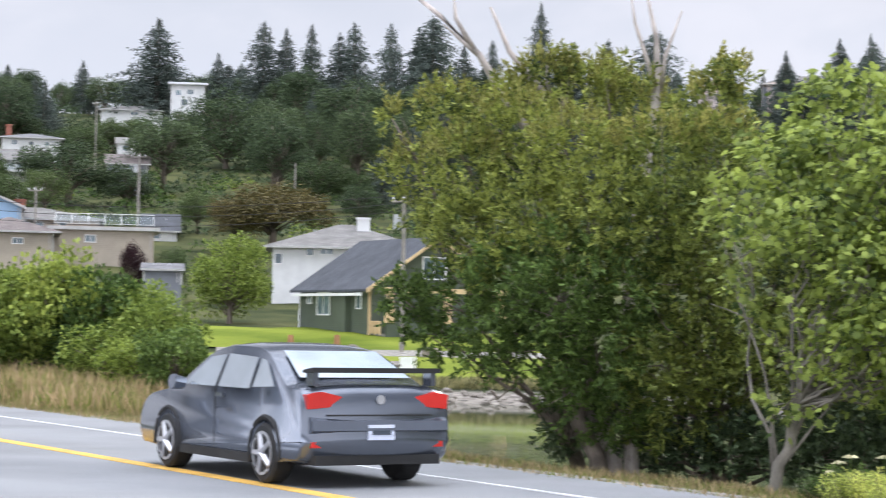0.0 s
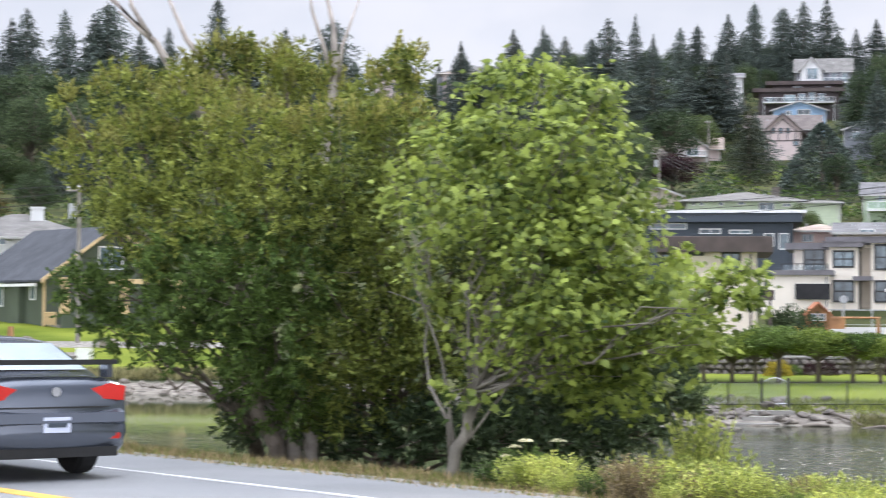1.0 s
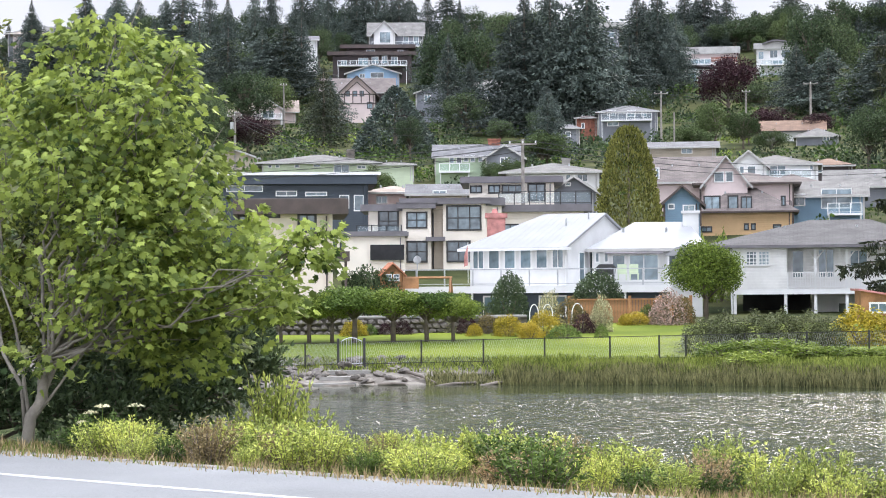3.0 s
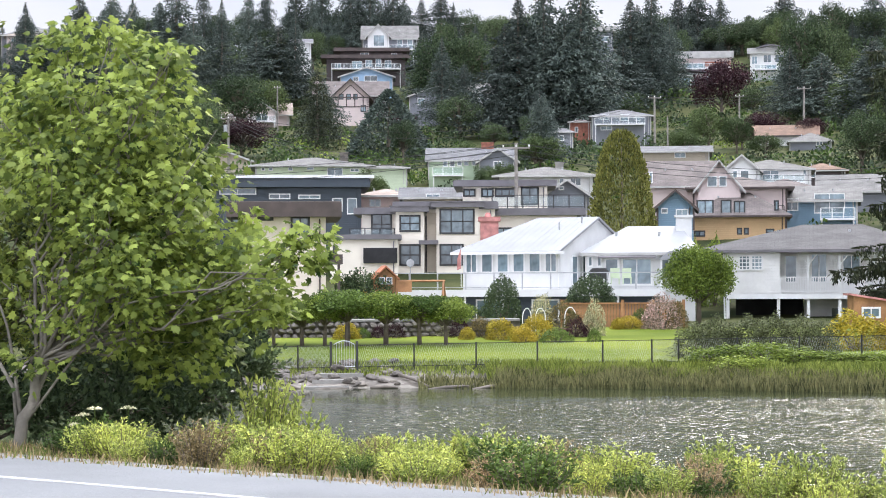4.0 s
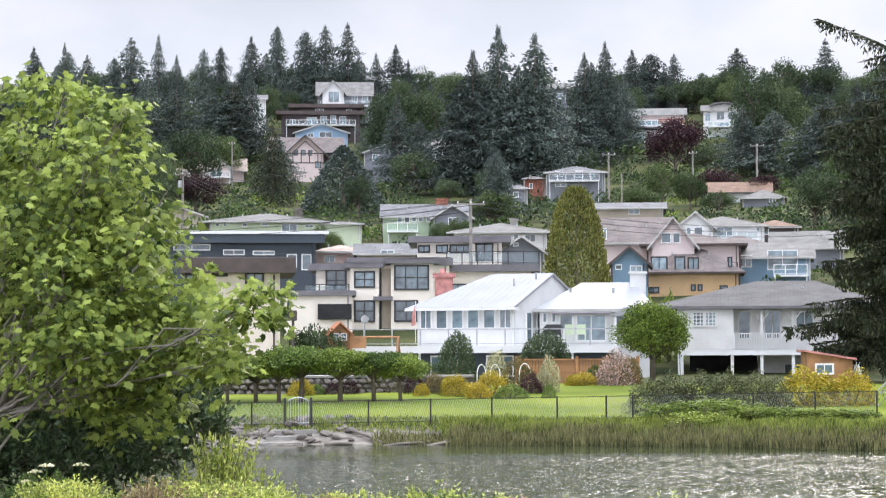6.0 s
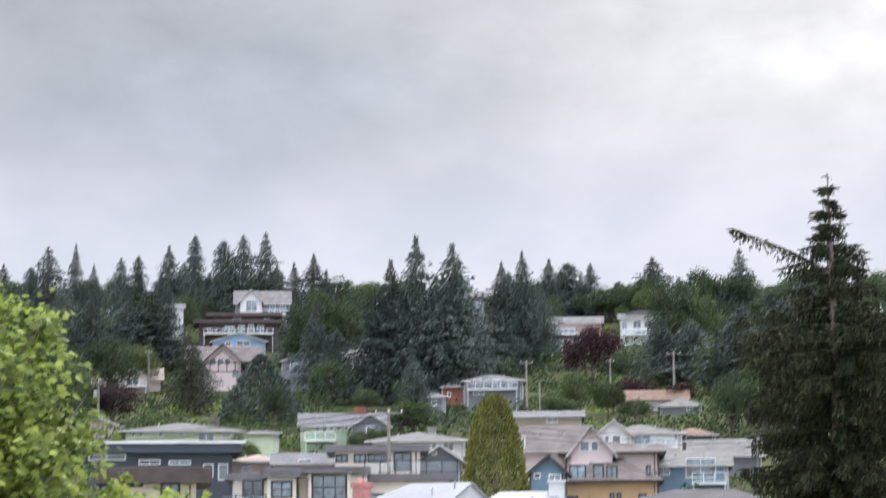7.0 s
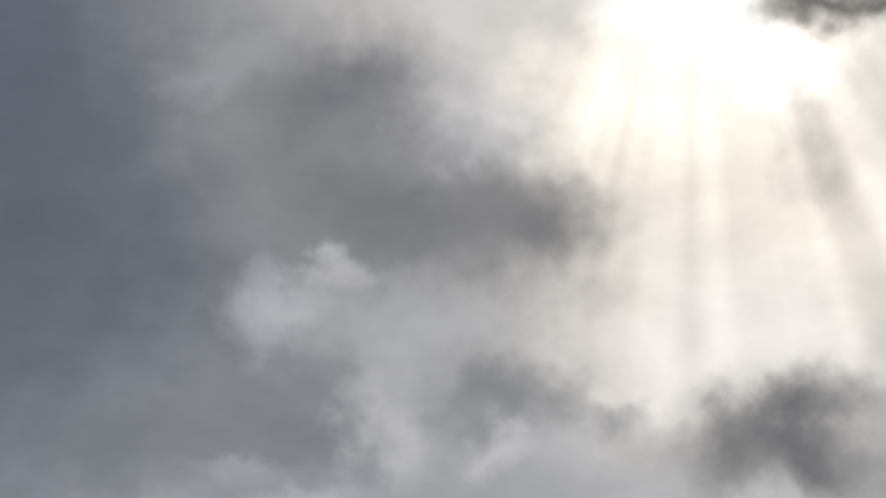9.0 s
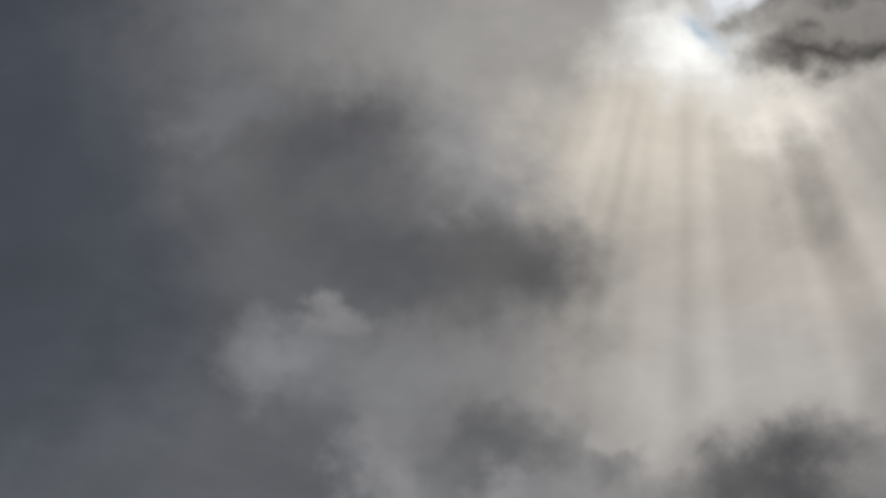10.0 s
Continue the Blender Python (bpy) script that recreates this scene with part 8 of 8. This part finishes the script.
def left_bank_items():
    a, b = Vector((-55.63, 115.28, -1.06)), Vector((-46.99, 116.91, -0.94))
    w = thing("low_wall", Matrix.Identity(4), "long low weathered timber wall in the grass", "wall")
    for k in range(6):
        p, q = a.lerp(b, k / 6 + 0.004), a.lerp(b, (k + 1) / 6 - 0.004)
        g = min(ground(p.x, p.y), ground(q.x, q.y))
        part("beam", Shape().tube([(p.x, p.y, g + 0.22), (q.x, q.y, g + 0.22)], [0.3, 0.3], 6), POLEWOOD, w)
    c = Vector((-46.67, 117.04, -0.97))
    blk = thing("concrete_block", Matrix.Translation((c.x, c.y, ground(c.x, c.y))), "white concrete block at the wall's end", "block")
    part("block_body", Shape().box(-0.4, -0.4, -0.2, 0.4, 0.4, 0.75), TRIM, blk)
    for x, y, z in [(-59.18, 119.11, 0.53), (-52.61, 122.15, 0.37), (-47.76, 124.13, 1.0)]:
        bm = bmesh.new()
        bmesh.ops.create_icosphere(bm, subdivisions=2, radius=0.5)
        for v in bm.verts:
            v.co *= 1 + 0.4 * noise.noise(v.co * 1.6 + Vector((x, y, 0)))
        me = bpy.data.meshes.new("boulder")
        bm.to_mesh(me)
        bm.free()
        me.materials.append(PALESTONE)
        ob = tagged(new("boulder", me), "large pale boulder beside a driveway", "rock", "driveway boulders")
        ob.matrix_world = pose(x, y, ground(x, y) + 0.3, 0, 0, x * 40) @ Matrix.Diagonal((1.5, 1.1, 1.0, 1))
    for x, y, z in [(-58.26, 125.1, 0.32), (-55.48, 126.36, 0.23)]:
        m = thing("marker_post", Matrix.Translation((x, y, ground(x, y))), "short tapered reddish timber marker post", "post", "marker posts")
        part("post_body", Shape().prism([(-0.22, -0.2), (0.22, -0.2), (0.12, 0.95), (-0.12, 0.95)], "y", -0.15, 0.15), WOOD, m)


left_bank_items()


# ---- the big spruce by the raised house ----
def build_spruce():
    x, y, z = (28.47, 114.51, -0.25)
    top = 23.04
    low = ground(x, y)
    high = top - low
    root = thing("spruce_tree", pose(x, y, low - 0.2, 0, 0, 0), "very tall dark spruce with drooping branches", "tree")
    rng = np.random.default_rng(77)
    trunk = Shape().tube([(0, 0, 0), (0.1, 0, high * 0.5), (0, 0, high)], [0.5, 0.3, 0.03], 8)
    part("trunk", trunk, BARK, root, smooth=True)
    P_, D_, W_ = [], [], []
    long_done = False
    for i in range(58):
        f = 0.08 + 0.91 * i / 57 + rng.uniform(-0.008, 0.008)
        down = (1 - f) * high
        if down < 7.5:
            reach = (0.1 + 0.46 * down) * rng.uniform(0.45, 1.15)
        else:
            reach = (5.0 + 0.09 * (down - 7.5)) * rng.uniform(0.8, 1.15)
        b = Shape()
        for k in range(5 if down < 7.5 else 7):
            a = rng.uniform(0, 2 * math.pi)
            ln = reach * rng.uniform(0.55, 1.1)
            lift = rng.uniform(-0.05, 0.1)
            if down < 6.3 and not long_done:
                # one limb stands out far beyond the rest of the thin top
                a, ln, lift, long_done = math.pi * 0.97, 5.4, 0.62, True
            c0, pts = np.array([0, 0, f * high]), []
            for j in range(6):
                q = j / 5
                pts.append(c0 + np.array([math.cos(a) * ln * q, math.sin(a) * ln * q, ln * ((0.12 + lift) * q - 0.45 * q * q + 0.2 * q ** 3)]))
            b.tube([tuple(p) for p in pts], [0.07, 0.055, 0.04, 0.03, 0.02, 0.01], 4)
            n = int((44 if down < 7.5 else 52) * ln / 3)
            for _ in range(n):
                q = rng.uniform(0.12, 1.0)
                s = q * 5
                j = min(4, int(s))
                p = pts[j] + (pts[j + 1] - pts[j]) * (s - j)
                hang = rng.uniform(0.35, 1.0) * (1.2 - 0.5 * q) * min(1.0, 0.2 + ln / 4.5)
                side = rng.normal(size=2) * 0.18
                for m in range(5):
                    u = m / 5
                    P_.append(p + [side[0] * u, side[1] * u, -hang * u] + rng.normal(size=3) * 0.06)
                    D_.append(np.array([rng.normal() * 0.1, rng.normal() * 0.1, -0.26]) * min(1.0, 0.45 + ln / 6))
                    W_.append(rng.uniform(0.06, 0.13))
                for m in range(2):
                    P_.append(p)
                    D_.append(np.array([math.cos(a), math.sin(a), 0.05]) * 0.3 + rng.normal(size=3) * [0.16, 0.16, 0.05])
                    W_.append(0.09)
        part("branch_whorl", b, BARK, root)
    tagged(part("needles", blades("needles", P_, D_, W_, FIR2), None, root), "hanging dark green needles", kind="stuff")


build_spruce()


# ---- hillside undergrowth ----
def undergrowth(name, n, a0, a1, r0, r1, mat, label, seed, size=1.0):
    rng = np.random.default_rng(seed)
    P_, D_, W_ = [], [], []
    done = 0
    while done < n:
        a, r = rng.uniform(a0, a1), math.sqrt(rng.uniform(r0 * r0, r1 * r1))
        x, y = -r * math.sin(radians(a)), r * math.cos(radians(a))
        done += 1
        near = min(math.hypot(x - hx, y - hy) - hw * 0.5 for hx, hy, hw in HOUSES)
        if near < 1.5:
            continue
        g, w = ground(x, y), rng.uniform(1.2, 2.6) * size * (1 + (r - 150) / 400)
        h = w * rng.uniform(0.5, 0.9)
        for _ in range(80):
            d = rng.normal(size=3)
            d[2] = abs(d[2])
            d /= np.linalg.norm(d)
            P_.append(np.array([x, y, g]) + d * [w, w, h] * rng.uniform(0.7, 1.05))
            t = d * 0.5 + rng.normal(size=3) * 0.7
            D_.append(t / np.linalg.norm(t) * w * 0.2 * rng.uniform(0.6, 1.2))
            W_.append(w * 0.14)
    tagged(new(name, blades(name, P_, D_, W_, mat)), label, "shrubs", kind="stuff")


undergrowth("dark_undergrowth", 1500, -26, 36, 250, 540, LEAF_DARK, "dark green shrubs covering the hillside", 31)
undergrowth("green_undergrowth", 650, -26, 36, 170, 460, LEAF_MID, "mid-green garden shrubs between the houses", 32)
undergrowth("light_undergrowth", 120, -26, 36, 140, 360, LEAF_LIGHT, "bright green garden shrubs between the houses", 33, 0.8)


def fill_forest():
    rng = np.random.default_rng(9)
    for _ in range(295):
        a, r = rng.uniform(-25, 34), rng.uniform(490, 585)
        x, y = -r * math.sin(radians(a)), r * math.cos(radians(a))
        kind = FIRS[int(rng.integers(5))] if rng.uniform() < 0.4 else DARKS[int(rng.integers(4))]
        h = rng.uniform(7, 16) if kind in FIRS else rng.uniform(8, 13)
        plant("forest_tree", kind, (x, y, ground(x, y) - 0.3), h, h * rng.uniform(0.8, 1.3), "dark forest tree on the hill's crest", group="crest forest", turn=rng.uniform(0, 360))
    for _ in range(120):
        a, r = rng.uniform(9, 36), rng.uniform(300, 500)
        x, y = -r * math.sin(radians(a)), r * math.cos(radians(a))
        if min(math.hypot(x - hx, y - hy) for hx, hy, hw in HOUSES) < 18 or any(abs(a - math.degrees(math.atan2(-hx, hy))) < 2.2 and r < math.hypot(hx, hy) for hx, hy, hw in HOUSES):
            continue
        kind = FIRS[int(rng.integers(5))] if rng.uniform() < 0.35 else DARKS[int(rng.integers(4))]
        h = rng.uniform(9, 16)
        plant("hillside_tree", kind, (x, y, ground(x, y) - 0.3), h, h * rng.uniform(0.7, 1.0), "dark green tree of the hillside wood", group="hillside wood", turn=rng.uniform(0, 360))
    for _ in range(400):
        a, r = rng.uniform(-25, 9), rng.uniform(260, 500)
        x, y = -r * math.sin(radians(a)), r * math.cos(radians(a))
        if any(abs(a - math.degrees(math.atan2(-hx, hy))) < math.degrees(hw * 0.6 / math.hypot(hx, hy)) + 0.25 and r < math.hypot(hx, hy) + 12 for hx, hy, hw in HOUSES):
            continue
        kind = FIRS[int(rng.integers(5))] if rng.uniform() < 0.3 else (DARKS + MIDS)[int(rng.integers(7))]
        h = rng.uniform(6, 12)
        plant("hillside_tree", kind, (x, y, ground(x, y) - 0.3), h, h * rng.uniform(0.7, 1.0), "dark green tree between hillside gardens", group="hillside wood", turn=rng.uniform(0, 360))


fill_forest()


# ---- poles and wires ----
def pole(top, label, arm=1.8, transformer=False, r=0.15, turn=0):
    x, y, z = top
    g = ground(x, y)
    root = thing("utility_pole", pose(x, y, g, 0, 0, turn), label, "utility pole", "utility poles")
    h = z - g
    part("shaft", Shape().tube([(0, 0, -0.5), (0, 0, h)], [r, r * 0.75], 8), POLEWOOD, root)
    if arm:
        part("crossarm", Shape().box(-arm / 2, -0.22, h - 0.5, arm / 2, -0.1, h - 0.36), POLEWOOD, root)
        ins = Shape().tube([(0, 0, 0), (0, 0, 0.12), (0, 0, 0.22)], [0.05, 0.07, 0.03], 6).mesh("insulator", WHITE)
        for u in (-arm / 2 + 0.1, 0.0, arm / 2 - 0.1):
            part("insulator", ins, None, root, at=(u, -0.16, h - 0.36))
    if transformer:
        part("transformer", Shape().tube([(-0.4, -0.1, h - 2.3), (-0.4, -0.1, h - 1.3)], [0.28, 0.28], 10), METAL, root)
    return Vector((x, y, z))


def wire(a, b, sag=0.8, r=0.022):
    a, b = Vector(a), Vector(b)
    s = Shape().tube([a.lerp(b, u) - Vector((0, 0, sag * 4 * u * (1 - u))) for u in np.linspace(0, 1, 15)], [r] * 15, 4)
    tagged(new("overhead_wire", s.mesh("overhead_wire", BLACKMETAL)), "thin sagging overhead cable between poles", "cable", "overhead wires")


p1 = pole((5.6, 177.91, 14.2), "tall weathered wooden utility pole behind white roofs", 2.4, False, 0.18)
p2 = pole((-31.84, 298.31, 26.76), "wooden utility pole with a grey transformer", 2.2, True, 0.2)
p3 = pole((33.67, 343.35, 33.63), "wooden utility pole on the hillside", 2.2, False, 0.2)
p4 = pole((50.87, 366.49, 35.98), "thin utility pole on the hillside", 1.5, False, 0.18)
p5 = pole((61.94, 364.78, 37.12), "tall utility pole near an orange roof", 2.5, False, 0.22)
p6 = pole((-113.73, 182.46, 15.63), "pale wooden utility pole above the rooftops", 1.6, False, 0.16)
p7 = pole((-124.37, 222.61, 22.58), "utility pole with transformer among roofs", 2.0, True, 0.2)
p8 = pole((-122.29, 262.95, 24.78), "slim pale pole above a tree", 0, False, 0.16)
p9 = pole((-50.79, 126.16, 10.54), "grey utility pole standing before the cottage", 1.6, True, 0.16)
pa = pole((-182.07, 310.57, 39.88), "thin pole on the far hillside", 1.2, False, 0.16)
pb = pole((31.12, 298.38, 26.44), "short pole beside a grey roof", 0, False, 0.14)
pc = pole((-31.9, 383.68, 39.48), "thin grey pole before hillside houses", 1.2, False, 0.16)
far_left = Vector((-89.64, 120.27, 10.98))
far_right = Vector((69.6, 229.69, 18.36))
for k in range(3):
    off = Vector((0, 0, -0.5 * k))
    wire(p9 + off, far_left + off, 1.1 + 0.15 * k, 0.025)
    wire(p2 + off, p1 + off, 3.0, 0.03)
    wire(p1 + off, far_right + off, 3.0, 0.03)
    wire(p3 + off, p5 + off, 1.2, 0.035)
    wire(p9 + off, p1 + off, 2.0, 0.025)
wire(p2, p3, 4.0, 0.035)
wire(p2 - Vector((0, 0, 1)), p3 - Vector((0, 0, 1)), 4.0, 0.035)
wire(p5, p5 + Vector((60, 10, 2)), 1.0, 0.035)
wire(p2 - Vector((0, 0, 0.3)), p2 + Vector((5, -2, -7.5)), 0.0, 0.03)


# ---- the car ----
def car_paint():
    m = surface("grey_car_paint", (0.11, 0.125, 0.155), 0.22, 1.5, 0.05, 0.0, metal=0.55)
    m.node_tree.nodes["Principled BSDF"].inputs["Coat Weight"].default_value = 0.6
    return m


def build_car():
    paint = car_paint()
    tail = surface("red_lamp", (0.55, 0.03, 0.025), 0.15, 2, 0.1, 0.0)
    rubber = surface("tyre_rubber", (0.02, 0.02, 0.02), 0.85, 3, 0.2, 0.1)
    plate = surface("number_plate", (0.62, 0.66, 0.78), 0.4, 3, 0.05, 0.0)
    alloy = surface("alloy_rim", (0.55, 0.55, 0.57), 0.3, 3, 0.1, 0.0, metal=0.8)
    glass = surface("car_glass", (0.62, 0.68, 0.72), 0.04, 1, 0.12, 0.0, spec=1.0, metal=0.75)
    c = on_road(10.45, 21.5)
    # x forward along the road, y to the left
    root = thing("car", pose(c.x, c.y, 0.006, 0, 0, 141), "dark grey four-door saloon car with rear spoiler on the road", "car")
    half = 0.88
    side = [(-2.25, 0.36), (-2.28, 0.62), (-2.24, 0.98), (-2.1, 1.08), (-1.75, 1.1), (-1.05, 1.42), (-0.5, 1.485), (0.1, 1.48), (0.55, 1.38), (1.2, 1.02), (1.9, 0.9), (2.2, 0.74), (2.28, 0.5), (2.22, 0.3), (1.75, 0.2), (-1.75, 0.2)]
    smooth = []
    for i in range(len(side)):
        a, b, c_, d = (side[(i + q) % len(side)] for q in (-1, 0, 1, 2))
        for t in (0.0, 0.33, 0.67):
            smooth.append(tuple(0.5 * (2 * b[m] + (c_[m] - a[m]) * t + (2 * a[m] - 5 * b[m] + 4 * c_[m] - d[m]) * t * t + (3 * b[m] - a[m] - 3 * c_[m] + d[m]) * t ** 3) for m in (0, 1)))
    side = smooth
    bm = bmesh.new()
    cols = []
    for y in (-1.0, -0.96, -0.88, -0.75, -0.5, -0.25, 0.0, 0.25, 0.5, 0.75, 0.88, 0.96, 1.0):
        row = []
        for x, z in side:
            k = 1.0 - 0.24 * max(0, z - 0.95) / 0.53 if z > 0.95 else 1.0
            tuck = 0.05 * abs(y) ** 4
            end = 1 - 0.045 * abs(y) ** 3
            row.append(bm.verts.new((x * end, y * half * k, z - tuck * (1 if z > 0.5 else -1.0))))
        cols.append(row)
    n = len(side)
    for i in range(len(cols) - 1):
        for j in range(n):
            bm.faces.new((cols[i][j], cols[i][(j + 1) % n], cols[i + 1][(j + 1) % n], cols[i + 1][j]))
    bm.faces.new(cols[0][::-1])
    bm.faces.new(cols[-1])
    bmesh.ops.recalc_face_normals(bm, faces=bm.faces)
    me = bpy.data.meshes.new("body")
    bm.to_mesh(me)
    bm.free()
    me.materials.append(paint)
    me.polygons.foreach_set("use_smooth", [True for p in me.polygons])
    part("body", me, None, root)
    # windows: rear, front, and two a side
    def pane(name, pts):
        part(name, Shape().add(pts, [tuple(range(len(pts)))]), glass, root)
    pane("rear_window", [(-1.70, -0.66, 1.135), (-1.70, 0.66, 1.135), (-1.10, 0.56, 1.41), (-1.10, -0.56, 1.41)])
    pane("windscreen", [(1.12, 0.68, 1.085), (1.12, -0.68, 1.085), (0.60, -0.58, 1.375), (0.60, 0.58, 1.375)])
    for sg in (-1, 1):
        o = lambda x, z: (x, sg * (half * (1.0 - 0.24 * max(0, z - 0.95) / 0.53) - 0.005 + 0.012), z - 0.03)
        pane("side_window", [o(0.95, 1.02), o(0.05, 1.02), o(0.05, 1.38), o(0.45, 1.34)])
        pane("side_window", [o(-0.03, 1.02), o(-0.85, 1.02), o(-0.8, 1.36), o(-0.03, 1.39)])
        pane("side_window", [o(-0.92, 1.04), o(-1.45, 1.06), o(-1.05, 1.33), o(-0.9, 1.35)])
        part("tail_lamp", Shape().prism([(sg * 0.36, 0.86), (sg * 0.82, 0.82), (sg * 0.84, 0.97), (sg * 0.66, 1.0), (sg * 0.36, 0.93)], "x", -2.235, -2.0), tail, root, "glowing red tail lamp")
        part("reflector", Shape().prism([(sg * 0.56, 0.42), (sg * 0.78, 0.42), (sg * 0.78, 0.48), (sg * 0.56, 0.48)], "x", -2.235, -2.1), tail, root)
        part("mirror", Shape().tube([(0.85, sg * 0.9, 1.0), (0.83, sg * 1.05, 1.02)], [0.07, 0.09], 8), paint, root)
        part("spoiler_foot", Shape().box(-2.15, sg * 0.7 - 0.03, 1.06, -1.98, sg * 0.7 + 0.03, 1.2), paint, root)
        part("door_seam", Shape().box(-0.01, sg * 0.875 - 0.004, 0.3, 0.01, sg * 0.875 + 0.006, 0.98), rubber, root)
        part("head_lamp", Shape().prism([(sg * 0.45, 0.66), (sg * 0.78, 0.7), (sg * 0.76, 0.8), (sg * 0.45, 0.76)], "x", 2.05, 2.21), alloy, root)
        for x in (-1.32, 1.32):
            w = part("wheel", Shape().tube([(x, sg * 0.66, 0.32), (x, sg * 0.7, 0.32), (x, sg * 0.87, 0.32), (x, sg * 0.9, 0.32)], [0.29, 0.32, 0.32, 0.29], 24), rubber, root, "black rubber tyre")
            rim = Shape().tube([(x, sg * 0.86, 0.32), (x, sg * 0.912, 0.32)], [0.07, 0.06], 10)
            for k in range(5):
                a = k * 2 * math.pi / 5
                rim.tube([(x, sg * 0.905, 0.32), (x + math.cos(a) * 0.22, sg * 0.9, 0.32 + math.sin(a) * 0.22)], [0.045, 0.03], 5)
            rim.tube([(x + math.cos(a) * 0.22, sg * 0.9, 0.32 + math.sin(a) * 0.22) for a in np.linspace(0, 2 * math.pi, 21)], [0.02] * 21, 4)
            part("rim", rim, alloy, w, "five-spoke alloy rim")
            part("wheel_arch", Shape().tube([(x + math.cos(a) * 0.385, sg * 0.872, 0.32 + math.sin(a) * 0.385) for a in np.linspace(-0.15, math.pi + 0.15, 15)], [0.03] * 15, 5), rubber, root, "dark wheel arch")
    part("spoiler", Shape().prism([(-2.2, 1.2), (-1.95, 1.19), (-1.95, 1.22), (-2.2, 1.25)], "y", -0.76, 0.76), rubber, root, "black rear spoiler")
    part("number_plate", Shape().box(-2.31, -0.155, 0.5, -2.28, 0.155, 0.66), plate, root, "pale number plate with plain bars")
    part("plate_bar", Shape().box(-2.316, -0.11, 0.555, -2.311, 0.11, 0.605), SLATE, root)
    part("bumper_crease", Shape().prism([(-2.315, 0.6), (-2.2, 0.56), (-2.2, 0.74), (-2.295, 0.7)], "y", -0.8, 0.8), paint, root)
    for sg in (-1, 1):
        part("door_handle", Shape().box(-0.25, sg * 0.875 - 0.01, 0.88, -0.05, sg * 0.875 + 0.025, 0.92), paint, root)
        part("sill", Shape().box(-0.95, sg * 0.86 - 0.02, 0.2, 0.95, sg * 0.86 + 0.03, 0.3), rubber, root)
    part("badge", Shape().tube([(-2.27, 0, 0.92), (-2.285, 0, 0.92)], [0.05, 0.05], 8), alloy, root)
    part("bumper", Shape().box(-2.25, -0.74, 0.24, -2.0, 0.74, 0.34), rubber, root, "black lower bumper")
    part("boot_seam", Shape().box(-2.285, -0.62, 0.75, -2.26, 0.62, 0.765), rubber, root)


build_car()
